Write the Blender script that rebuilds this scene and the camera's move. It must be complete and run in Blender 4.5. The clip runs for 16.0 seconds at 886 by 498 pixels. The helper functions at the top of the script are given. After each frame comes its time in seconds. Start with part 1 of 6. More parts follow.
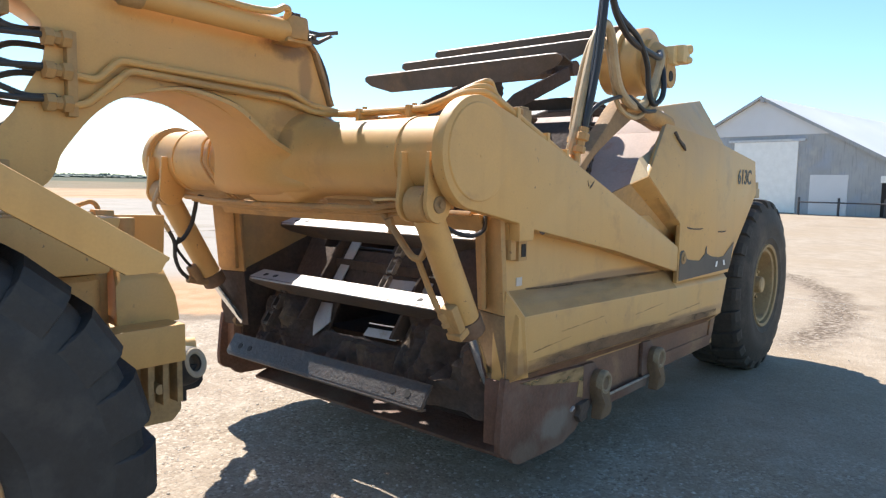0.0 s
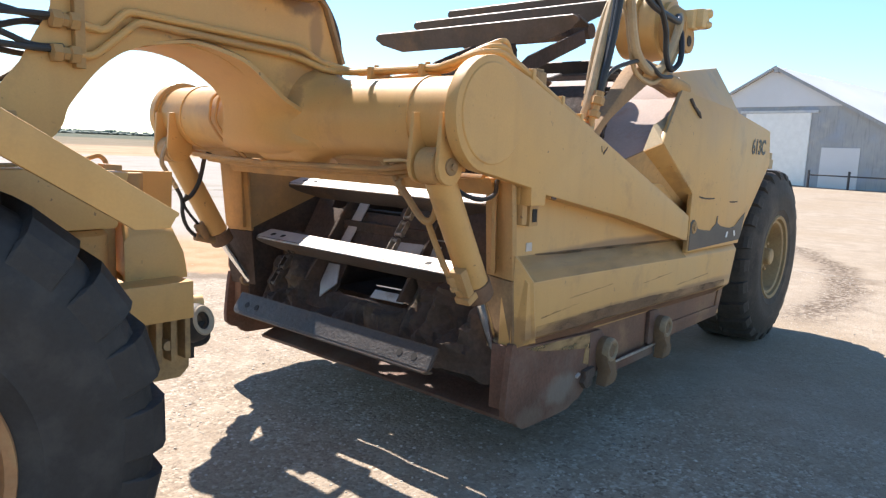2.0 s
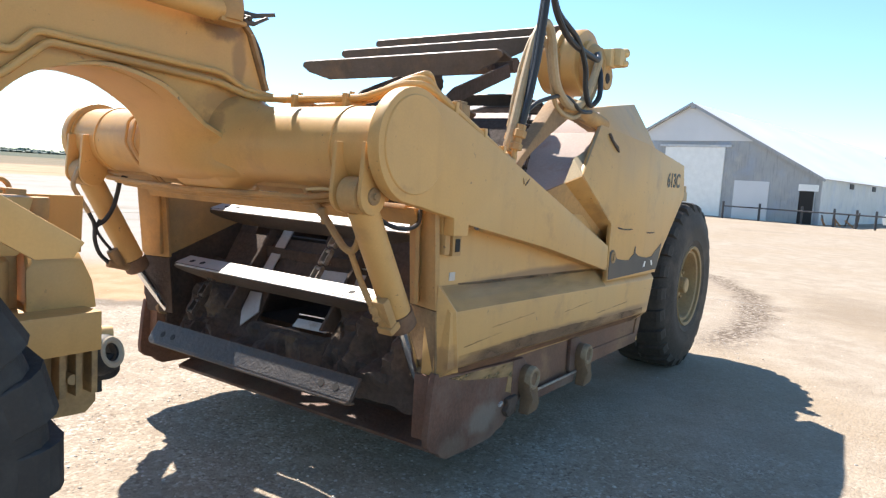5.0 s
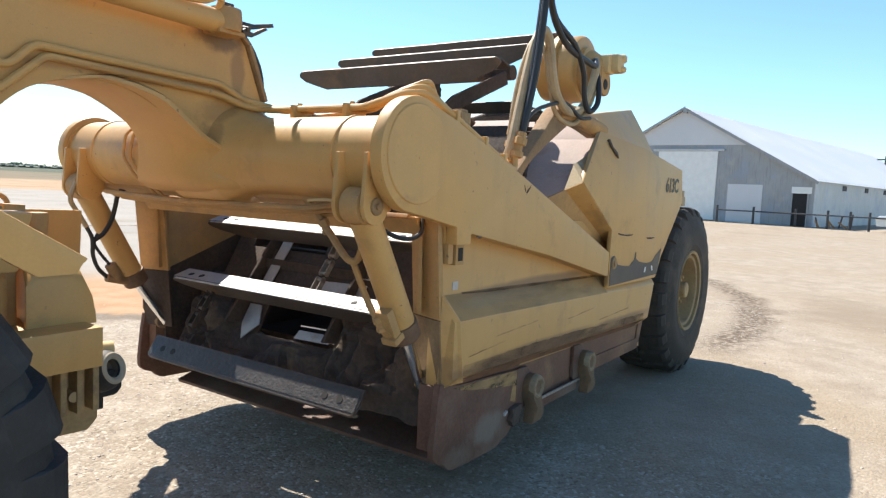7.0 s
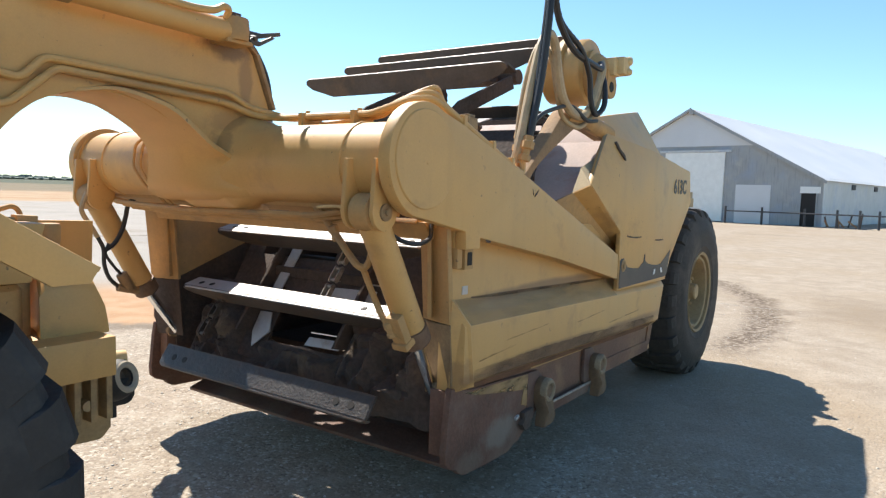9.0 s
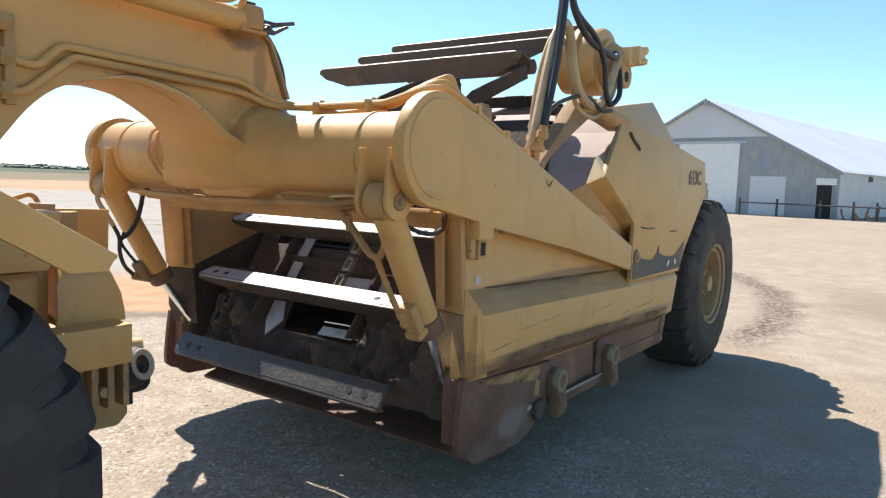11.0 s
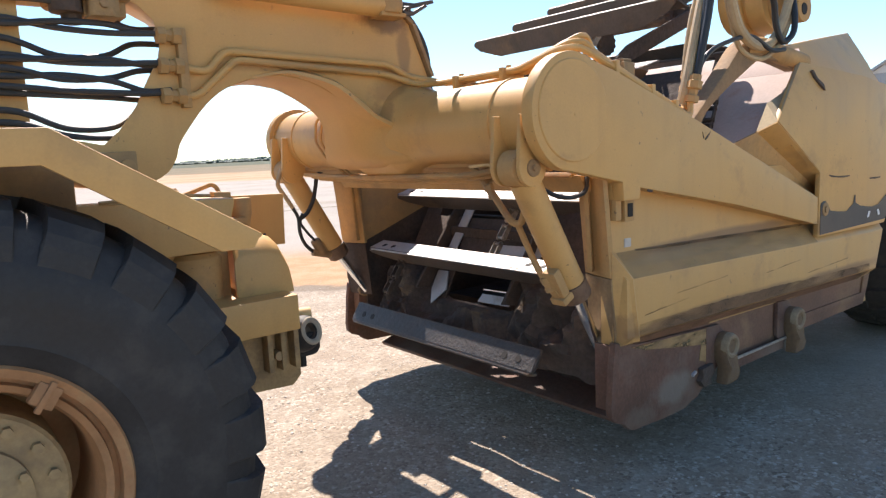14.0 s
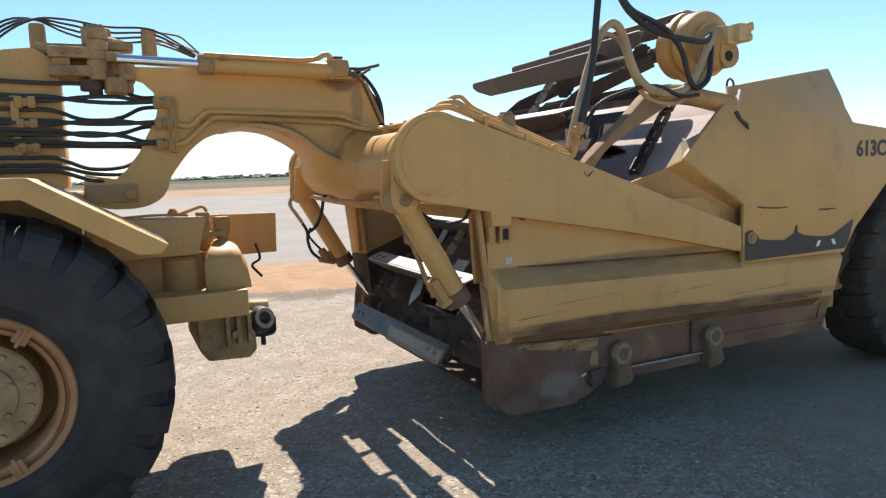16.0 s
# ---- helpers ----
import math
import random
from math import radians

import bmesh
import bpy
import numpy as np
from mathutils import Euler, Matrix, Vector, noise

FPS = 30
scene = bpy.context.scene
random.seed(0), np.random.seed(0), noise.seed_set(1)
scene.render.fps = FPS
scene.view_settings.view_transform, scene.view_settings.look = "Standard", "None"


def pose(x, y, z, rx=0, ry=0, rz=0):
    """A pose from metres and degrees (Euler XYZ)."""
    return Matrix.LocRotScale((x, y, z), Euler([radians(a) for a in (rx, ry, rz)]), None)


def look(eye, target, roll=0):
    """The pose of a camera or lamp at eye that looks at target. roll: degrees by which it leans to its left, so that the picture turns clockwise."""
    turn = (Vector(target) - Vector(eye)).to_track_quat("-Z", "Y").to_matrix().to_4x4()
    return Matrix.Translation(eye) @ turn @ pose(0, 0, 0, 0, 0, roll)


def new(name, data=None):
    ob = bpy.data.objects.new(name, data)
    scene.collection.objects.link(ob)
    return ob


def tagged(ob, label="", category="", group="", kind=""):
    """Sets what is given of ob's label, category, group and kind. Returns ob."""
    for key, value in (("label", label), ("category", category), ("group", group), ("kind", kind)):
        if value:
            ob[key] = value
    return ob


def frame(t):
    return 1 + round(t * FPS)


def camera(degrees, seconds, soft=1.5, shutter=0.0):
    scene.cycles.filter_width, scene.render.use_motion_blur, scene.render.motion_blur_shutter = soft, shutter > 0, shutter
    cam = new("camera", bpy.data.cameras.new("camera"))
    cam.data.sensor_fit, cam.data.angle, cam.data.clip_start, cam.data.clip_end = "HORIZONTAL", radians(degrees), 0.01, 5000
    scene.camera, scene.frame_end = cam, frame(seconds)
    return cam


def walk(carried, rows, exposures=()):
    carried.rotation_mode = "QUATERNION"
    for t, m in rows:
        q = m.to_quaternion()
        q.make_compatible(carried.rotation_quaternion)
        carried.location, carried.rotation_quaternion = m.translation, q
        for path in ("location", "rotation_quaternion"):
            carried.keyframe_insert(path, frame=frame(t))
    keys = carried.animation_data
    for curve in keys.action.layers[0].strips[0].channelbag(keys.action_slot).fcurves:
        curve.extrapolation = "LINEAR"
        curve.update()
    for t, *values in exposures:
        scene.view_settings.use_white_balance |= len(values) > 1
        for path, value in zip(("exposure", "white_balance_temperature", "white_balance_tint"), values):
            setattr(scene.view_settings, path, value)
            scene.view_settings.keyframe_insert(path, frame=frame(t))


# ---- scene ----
# ---- camera and walk ----
cam = camera(65.4, 16.0, soft=1.3)
PATH = [
    (0, (-2.102, -1.807, 1.577), (-0.578, -0.526, 1.387), 1.1),
    (0.5, (-2.089, -1.797, 1.574), (-0.563, -0.524, 1.35), 1.6),
    (1, (-2.086, -1.79, 1.572), (-0.561, -0.522, 1.313), 1.7),
    (1.5, (-2.092, -1.783, 1.569), (-0.569, -0.515, 1.299), 2.1),
    (2, (-2.095, -1.773, 1.565), (-0.587, -0.491, 1.274), 2.4),
    (2.5, (-2.096, -1.769, 1.568), (-0.591, -0.488, 1.262), 2.8),
    (3, (-2.101, -1.773, 1.569), (-0.596, -0.493, 1.261), 3.0),
    (3.5, (-2.105, -1.779, 1.573), (-0.596, -0.501, 1.275), 3.2),
    (4, (-2.105, -1.79, 1.577), (-0.589, -0.516, 1.299), 3.4),
    (4.5, (-2.104, -1.793, 1.577), (-0.562, -0.543, 1.338), 3.6),
    (4.7, (-2.093, -1.793, 1.580), (-0.528, -0.565, 1.352), 3.6),
    (4.8, (-2.087, -1.794, 1.583), (-0.503, -0.593, 1.360), 3.6),
    (5, (-2.075, -1.799, 1.584), (-0.44, -0.667, 1.377), 3.5),
    (7.5, (-2.078, -1.752, 1.587), (-0.436, -0.624, 1.41), 2.4),
    (8, (-2.082, -1.756, 1.591), (-0.45, -0.614, 1.416), 1.8),
    (8.5, (-2.084, -1.755, 1.586), (-0.451, -0.613, 1.418), 1.7),
    (11, (-2.089, -1.748, 1.58), (-0.477, -0.58, 1.383), 1.9),
    (11.5, (-2.087, -1.741, 1.581), (-0.492, -0.554, 1.369), 1.8),
    (12, (-2.091, -1.742, 1.581), (-0.509, -0.539, 1.365), 1.4),
    (12.5, (-2.097, -1.747, 1.582), (-0.529, -0.524, 1.365), 0.8),
    (13, (-2.098, -1.749, 1.579), (-0.537, -0.518, 1.359), 0.3),
    (13.5, (-2.07, -1.79, 1.567), (-0.547, -0.513, 1.345), -0.5),
    (13.7, (-2.04, -1.832, 1.571), (-0.62, -0.442, 1.338), -1.2),
    (13.8, (-2.014, -1.858, 1.571), (-0.66, -0.405, 1.325), -1.7),
    (14, (-1.97, -1.933, 1.573), (-0.749, -0.373, 1.292), -2.8),
    (14.5, (-1.893, -2.275, 1.588), (-0.829, -0.597, 1.36), -4.4),
    (15, (-1.727, -2.608, 1.61), (-0.678, -0.916, 1.416), -2.9),
    (15.5, (-1.509, -2.941, 1.643), (-0.582, -1.181, 1.442), -2.6),
    (16, (-1.349, -3.296, 1.642), (-0.501, -1.5, 1.412), -2.3),
]
walk(cam, [(t, look(eye, target, roll)) for t, eye, target, roll in PATH], exposures=[(0, 1.18, 6430, 11.5), (1.5, 1.2, 6500, 13.5), (3, 1.38, 6530, 14.5), (4, 1.4, 6530, 14.5), (4.5, 1.38, 6480, 13.5), (5, 1.33, 6450, 11.5), (7.5, 1.05, 6420, 9.3), (8.5, 1.03, 6420, 9.3), (12.5, 1.06, 6450, 11.0), (13.5, 1.12, 6500, 12.5), (14, 1.17, 6650, 17), (14.5, 1.13, 6600, 16), (15, 1.06, 6550, 14), (16, 0.78, 6500, 11.3)])

# ---- world, sun and exposure ----
SUN_WAY = Vector((0.30, 0.78, 1.0)).normalized()
world = bpy.data.worlds.new("sky_world")
scene.world = world
world.use_nodes = True
wn = world.node_tree
wn.nodes.clear()
sky = wn.nodes.new("ShaderNodeTexSky")
sky.sky_type = "NISHITA"
sky.sun_disc = False
sky.sun_elevation = math.asin(SUN_WAY.z)
sky.sun_rotation = math.atan2(SUN_WAY.x, SUN_WAY.y)
sky.air_density, sky.dust_density, sky.ozone_density = 1.0, 0.0, 1.0
bg = wn.nodes.new("ShaderNodeBackground")
bg.inputs["Strength"].default_value = 0.089
wo = wn.nodes.new("ShaderNodeOutputWorld")
tint = wn.nodes.new("ShaderNodeMix")
tint.data_type, tint.blend_type = "RGBA", "MULTIPLY"
tint.inputs[0].default_value = 1.0
tint.inputs[7].default_value = (0.78, 0.985, 1.06, 1)
wn.links.new(sky.outputs[0], tint.inputs[6])
wn.links.new(tint.outputs[2], bg.inputs[0])
wn.links.new(bg.outputs[0], wo.inputs[0])
sun = new("sun", bpy.data.lights.new("sun", "SUN"))
sun.data.energy, sun.data.angle, sun.data.color = 4.85, radians(0.53), (1.0, 0.93, 0.83)
sun.matrix_world = look(SUN_WAY * 30, (0, 0, 0))

# ---- materials ----
def mat(name, base, rough=0.6, metal=0.0, var=0.12, var_scale=3.0, fine=0.08, fine_scale=60.0,
        stain=None, stain_amount=0.0, stain_scale=2.0, bump=0.15, bump_scale=80.0, rand=0.0, spec=0.5, streak=0.0, chips=0.0):
    """Painted, worn or earthen surface: base colour, broad and fine variation, stains of a second colour, fine relief."""
    m = bpy.data.materials.new(name)
    m.use_nodes = True
    t = m.node_tree
    n, l = t.nodes, t.links
    b = n["Principled BSDF"]
    b.inputs["Roughness"].default_value = rough
    b.inputs["Metallic"].default_value = metal
    b.inputs["Specular IOR Level"].default_value = spec
    co = n.new("ShaderNodeTexCoord")
    def noi(scale, detail=5.0, r=0.55):
        x = n.new("ShaderNodeTexNoise")
        x.inputs["Scale"].default_value = scale
        x.inputs["Detail"].default_value = detail
        x.inputs["Roughness"].default_value = r
        l.new(co.outputs["Object"], x.inputs["Vector"])
        return x
    def ramp(src, lo, hi, c0, c1):
        r = n.new("ShaderNodeMapRange")
        r.inputs[1].default_value, r.inputs[2].default_value, r.inputs[3].default_value, r.inputs[4].default_value = lo, hi, c0, c1
        l.new(src, r.inputs[0])
        return r.outputs[0]
    def mixc(fac, a, bb, mode="MIX"):
        x = n.new("ShaderNodeMix")
        x.data_type, x.blend_type = "RGBA", mode
        if isinstance(fac, float):
            x.inputs[0].default_value = fac
        else:
            l.new(fac, x.inputs[0])
        for sock, v in ((x.inputs[6], a), (x.inputs[7], bb)):
            if isinstance(v, tuple):
                sock.default_value = (*v, 1)
            else:
                l.new(v, sock)
        return x.outputs[2]
    big, small = noi(var_scale), noi(fine_scale, 3.0)
    col = mixc(ramp(big.outputs[0], 0.3, 0.7, 0.0, 1.0), tuple(c * (1 - var) for c in base), tuple(min(1, c * (1 + var)) for c in base))
    g = ramp(small.outputs[0], 0.3, 0.7, 1 - fine, 1 + fine)
    comb = n.new("ShaderNodeCombineColor")
    for i in range(3):
        l.new(g, comb.inputs[i])
    col = mixc(1.0, col, comb.outputs[0], "MULTIPLY")
    if stain and stain_amount > 0:
        st = noi(stain_scale, 8.0, 0.65)
        col = mixc(ramp(st.outputs[0], 0.62 - 0.25 * stain_amount, 0.72, 0.0, 0.9), col, stain)
    if streak:
        mp = n.new("ShaderNodeMapping")
        mp.inputs["Scale"].default_value = (7.0, 7.0, 0.7)
        l.new(co.outputs["Object"], mp.inputs["Vector"])
        sn = n.new("ShaderNodeTexNoise")
        sn.inputs["Scale"].default_value, sn.inputs["Detail"].default_value = 1.6, 6.0
        l.new(mp.outputs[0], sn.inputs["Vector"])
        col = mixc(ramp(sn.outputs[0], 0.52, 0.74, 0.0, streak), col, tuple(c * 0.55 for c in base))
        pale = noi(0.9, 4.0)
        col = mixc(ramp(pale.outputs[0], 0.48, 0.70, 0.0, 0.35), col, tuple(c * f for c, f in zip(base, (0.88, 1.08, 1.5))))
    if chips:
        cn = noi(38.0, 2.0)
        cm = noi(2.3, 2.0)
        k1 = n.new("ShaderNodeMath")
        k1.operation = "MULTIPLY"
        l.new(ramp(cn.outputs[0], 0.70, 0.74, 0.0, chips), k1.inputs[0])
        l.new(ramp(cm.outputs[0], 0.45, 0.60, 0.0, 1.0), k1.inputs[1])
        col = mixc(k1.outputs[0], col, (0.13, 0.08, 0.05))
    if rand:
        oi = n.new("ShaderNodeObjectInfo")
        rr = ramp(oi.outputs["Random"], 0, 1, 1 - rand, 1 + rand)
        c2 = n.new("ShaderNodeCombineColor")
        for i in range(3):
            l.new(rr, c2.inputs[i])
        col = mixc(1.0, col, c2.outputs[0], "MULTIPLY")
    l.new(col, b.inputs["Base Color"])
    l.new(ramp(big.outputs[0], 0.3, 0.7, max(0.03, rough - 0.08), min(1, rough + 0.08)), b.inputs["Roughness"])
    if bump:
        bn = noi(bump_scale, 4.0)
        bp = n.new("ShaderNodeBump")
        bp.inputs["Strength"].default_value = bump
        bp.inputs["Distance"].default_value = 0.01
        l.new(bn.outputs[0], bp.inputs["Height"])
        l.new(bp.outputs[0], b.inputs["Normal"])
    return m

M_pale = mat("pale_dusty_pipe_paint", (0.62, 0.42, 0.19), 0.6, var=0.1, var_scale=6, fine=0.05, bump=0.05)
YEL = (0.588, 0.333, 0.111)
M_yellow = mat("faded_yellow_paint", YEL, 0.5, var=0.10, var_scale=1.7, fine=0.03, fine_scale=120, stain=(0.40, 0.23, 0.09), stain_amount=0.25, stain_scale=2.6, bump=0.05, bump_scale=40, streak=0.16, chips=0.7)
M_yellow_dusty = mat("dusty_yellow_paint", (0.46, 0.264, 0.099), 0.7, var=0.15, var_scale=2.5, fine=0.06, stain=(0.27, 0.17, 0.09), stain_amount=0.55, stain_scale=3.5, bump=0.12, bump_scale=60, streak=0.3, chips=0.8)
M_rustpaint = mat("worn_rusty_paint", (0.30, 0.19, 0.095), 0.8, var=0.25, var_scale=4, fine=0.12, stain=(0.14, 0.085, 0.05), stain_amount=0.6, stain_scale=5, bump=0.3, bump_scale=70)
M_dirt = mat("dirt_caked_steel", (0.085, 0.060, 0.047), 0.9, var=0.25, var_scale=4, fine=0.2, fine_scale=40, stain=(0.22, 0.15, 0.09), stain_amount=0.25, stain_scale=3, bump=0.6, bump_scale=45)
# scoured steel; its pale colour also fills the stand-ins for sunlight on the elevator
M_worn_sunlit = mat("scoured_and_sunlit_steel", (0.48, 0.45, 0.43), 0.5, metal=0.2, var=0.1, var_scale=6, fine=0.05, stain=(0.35, 0.27, 0.2), stain_amount=0.15, stain_scale=7, bump=0.08)
M_flight = mat("worn_dark_steel", (0.08, 0.063, 0.054), 0.55, metal=0.2, var=0.25, var_scale=5, fine=0.1, stain=(0.16, 0.10, 0.06), stain_amount=0.45, stain_scale=4, bump=0.3, bump_scale=50)
M_polish = mat("scoured_bowl_steel", (0.50, 0.41, 0.37), 0.78, spec=0.15, metal=0.0, var=0.12, var_scale=3, fine=0.05, stain=(0.40, 0.22, 0.13), stain_amount=0.4, stain_scale=2.2, bump=0.1, bump_scale=30)
M_cutter = mat("dark_scuffed_steel", (0.130, 0.065, 0.044), 0.75, var=0.3, var_scale=4, fine=0.15, stain=(0.19, 0.14, 0.11), stain_amount=0.5, stain_scale=1.7, bump=0.4, bump_scale=45)
M_dust = mat("grey_brown_dust", (0.40, 0.27, 0.13), 0.9, var=0.12, var_scale=4, fine=0.12, bump=0.2)
M_pebbled = mat("pitted_grey_steel", (0.055, 0.049, 0.047), 0.55, metal=0.1, var=0.2, var_scale=7, fine=0.12, fine_scale=40, stain=(0.09, 0.07, 0.06), stain_amount=0.3, stain_scale=6, bump=0.5, bump_scale=45)
M_link = mat("worn_chain_steel", (0.34, 0.29, 0.24), 0.5, metal=0.3, var=0.25, var_scale=20, fine=0.15, stain=(0.12, 0.08, 0.055), stain_amount=0.4, stain_scale=15, bump=0.2)
M_dustgrey = mat("grey_dusty_paint", (0.40, 0.31, 0.19), 0.8, var=0.12, var_scale=3, fine=0.08, bump=0.1)
M_hook = mat("brown_worn_casting", (0.175, 0.105, 0.055), 0.8, var=0.25, var_scale=8, fine=0.12, stain=(0.13, 0.085, 0.055), stain_amount=0.6, stain_scale=9, bump=0.3)
M_ringdust = mat("pale_dust_on_casting", (0.27, 0.20, 0.125), 0.85, var=0.25, var_scale=10, fine=0.12, stain=(0.18, 0.12, 0.075), stain_amount=0.5, stain_scale=9, bump=0.2)
M_grease = mat("brown_old_grease", (0.15, 0.085, 0.05), 0.7, var=0.25, var_scale=9, fine=0.12, bump=0.25)
M_armdirt = mat("soil_covered_arm", (0.27, 0.165, 0.082), 0.8, var=0.25, var_scale=5, fine=0.1, stain=(0.14, 0.085, 0.05), stain_amount=0.5, stain_scale=4, bump=0.25, bump_scale=50)
M_soilpaint = mat("soil_smeared_paint", (0.190, 0.102, 0.066), 0.85, var=0.25, var_scale=3, fine=0.12, stain=(0.34, 0.21, 0.11), stain_amount=0.4, stain_scale=2.2, bump=0.3, bump_scale=60)
M_caked = mat("caked_brown_soil", (0.215, 0.110, 0.060), 0.9, var=0.25, var_scale=5, fine=0.15, bump=0.3)
M_cheek = mat("worn_cheek_paint", (0.32, 0.20, 0.09), 0.75, var=0.2, var_scale=4, fine=0.1, stain=(0.16, 0.10, 0.065), stain_amount=0.6, stain_scale=5, bump=0.2)
M_casting = mat("worn_brown_casting", (0.36, 0.235, 0.11), 0.75, var=0.25, var_scale=6, fine=0.12, stain=(0.15, 0.10, 0.06), stain_amount=0.55, stain_scale=7, bump=0.3, bump_scale=60)
# grime whose near-black base also carries the deep shade inside the bowl
M_grime_shade = mat("grime_and_shade_brown", (0.080, 0.054, 0.042), 0.9, var=0.25, var_scale=4, fine=0.2, fine_scale=40, stain=(0.10, 0.065, 0.045), stain_amount=0.3, stain_scale=3, bump=0.5, bump_scale=45)
M_soil = mat("brown_soil_stain", (0.20, 0.115, 0.062), 0.9, var=0.2, var_scale=6, fine=0.15, bump=0.2)
def spot(m, at, size, colour, most=0.8, rough=0.35, soft=0.55):
    """A ragged stain or darkening of the material round a place, with three half-widths."""
    n, l = m.node_tree.nodes, m.node_tree.links
    sock = n["Principled BSDF"].inputs["Base Color"]
    src = sock.links[0].from_socket
    co = n.new("ShaderNodeTexCoord")
    mp = n.new("ShaderNodeMapping")
    mp.vector_type = "TEXTURE"
    mp.inputs["Location"].default_value, mp.inputs["Scale"].default_value = at, size
    l.new(co.outputs["Object"], mp.inputs["Vector"])
    ln = n.new("ShaderNodeVectorMath")
    ln.operation = "LENGTH"
    l.new(mp.outputs[0], ln.inputs[0])
    nz = n.new("ShaderNodeTexNoise")
    nz.inputs["Scale"].default_value, nz.inputs["Detail"].default_value, nz.inputs["Roughness"].default_value = 2.2 / max(size), 7.0, 0.65
    l.new(co.outputs["Object"], nz.inputs["Vector"])
    ad = n.new("ShaderNodeMath")
    ad.operation = "MULTIPLY_ADD"
    l.new(nz.outputs[0], ad.inputs[0])
    ad.inputs[1].default_value = rough * 4
    l.new(ln.outputs["Value"], ad.inputs[2])
    r = n.new("ShaderNodeMapRange")
    r.interpolation_type = "SMOOTHSTEP"
    for k, v in enumerate((1.0 - soft + rough * 2, 1.0 + rough * 2, most, 0.0)):
        r.inputs[k + 1].default_value = v
    l.new(ad.outputs[0], r.inputs[0])
    x = n.new("ShaderNodeMix")
    x.data_type = "RGBA"
    l.new(r.outputs[0], x.inputs[0])
    l.new(src, x.inputs[6])
    x.inputs[7].default_value = (*colour, 1)
    l.new(x.outputs[2], sock)

def patchy(m, scale, low, high, most=1.0):
    """Let the coat thin out in patches, as dried soil and dust do."""
    t = m.node_tree
    n, l = t.nodes, t.links
    x = n.new("ShaderNodeTexNoise")
    x.inputs["Scale"].default_value, x.inputs["Detail"].default_value = scale, 6.0
    c = n.new("ShaderNodeTexCoord")
    st = n.new("ShaderNodeMapping")
    st.inputs["Scale"].default_value = (0.35, 1, 1.6)
    l.new(c.outputs["Object"], st.inputs["Vector"])
    l.new(st.outputs[0], x.inputs["Vector"])
    r = n.new("ShaderNodeMapRange")
    r.inputs[1].default_value, r.inputs[2].default_value = low, high
    l.new(x.outputs[0], r.inputs[0])
    r.inputs[4].default_value = most
    l.new(r.outputs[0], n["Principled BSDF"].inputs["Alpha"])
patchy(M_dust, 4.0, 0.25, 0.75, 0.65)
patchy(M_soil, 6.0, 0.28, 0.62, 0.85)
patchy(M_caked, 6.0, 0.1, 0.5, 0.95)
spot(M_cutter, (0.88, -0.055, 0.37), (0.20, 0.1, 0.10), (0.215, 0.185, 0.155), 0.75, 0.25, 0.6)
spot(M_cutter, (0.62, -0.055, 0.30), (0.16, 0.1, 0.07), (0.17, 0.13, 0.10), 0.5)
SOIL_SHADE_BROWN, OLD_GREASE = (0.23, 0.125, 0.06), (0.13, 0.075, 0.04)
# gooseneck: grease under the steering cylinder's eye and along the rear plate, soil above the arch
spot(M_yellow, (-0.02, 0.94, 2.20), (0.16, 0.3, 0.07), OLD_GREASE, 0.75)
spot(M_yellow, (0.09, 0.94, 2.08), (0.05, 0.3, 0.18), SOIL_SHADE_BROWN, 0.55)
spot(M_yellow, (-0.45, 0.94, 1.97), (0.60, 0.3, 0.03), SOIL_SHADE_BROWN, 0.4)
# shade painted in brown at the seam between neck and tube
spot(M_yellow, (-0.02, 0.93, 1.87), (0.16, 0.06, 0.07), SOIL_SHADE_BROWN, 0.4)
spot(M_yellow, (-0.05, 0.92, 1.76), (0.07, 0.06, 0.10), SOIL_SHADE_BROWN, 0.45)
# rail: brown smears along the folds and the foot of the wall
spot(M_yellow, (1.45, -0.01, 1.06), (1.1, 0.06, 0.045), SOIL_SHADE_BROWN, 0.85, 0.2)
spot(M_yellow, (1.1, -0.04, 1.03), (0.9, 0.05, 0.05), (0.36, 0.25, 0.14), 0.6, 0.25)
spot(M_yellow, (1.2, -0.10, 0.725), (1.1, 0.05, 0.045), SOIL_SHADE_BROWN, 0.85, 0.2)
spot(M_yellow, (2.5, -0.10, 0.69), (1.0, 0.05, 0.05), SOIL_SHADE_BROWN, 0.85, 0.2)
spot(M_yellow, (0.50, -0.07, 0.74), (0.07, 0.08, 0.12), SOIL_SHADE_BROWN, 0.55)
spot(M_yellow, (0.335, 0.07, 0.93), (0.07, 0.2, 0.05), (0.10, 0.06, 0.04), 0.9)
spot(M_yellow, (2.33, -0.10, 1.02), (0.10, 0.1, 0.06), SOIL_SHADE_BROWN, 0.5)
spot(M_yellow, (2.37, 0.0, 1.30), (0.18, 0.12, 0.12), (0.30, 0.19, 0.09), 0.5)
spot(M_yellow, (0.12, 0.15, 1.52), (0.2, 0.3, 0.05), SOIL_SHADE_BROWN, 0.5)
patchy(M_cheek, 9.0, 0.32, 0.52, 1.0)
M_chrome = mat("chromed_rod", (0.75, 0.76, 0.78), 0.12, metal=1.0, var=0.03, fine=0.02, bump=0.0)
M_rubber = mat("worn_tyre_rubber", (0.024, 0.023, 0.024), 0.6, spec=0.42, var=0.3, var_scale=5, fine=0.12, stain=(0.058, 0.052, 0.047), stain_amount=0.4, stain_scale=5, bump=0.25, bump_scale=50)
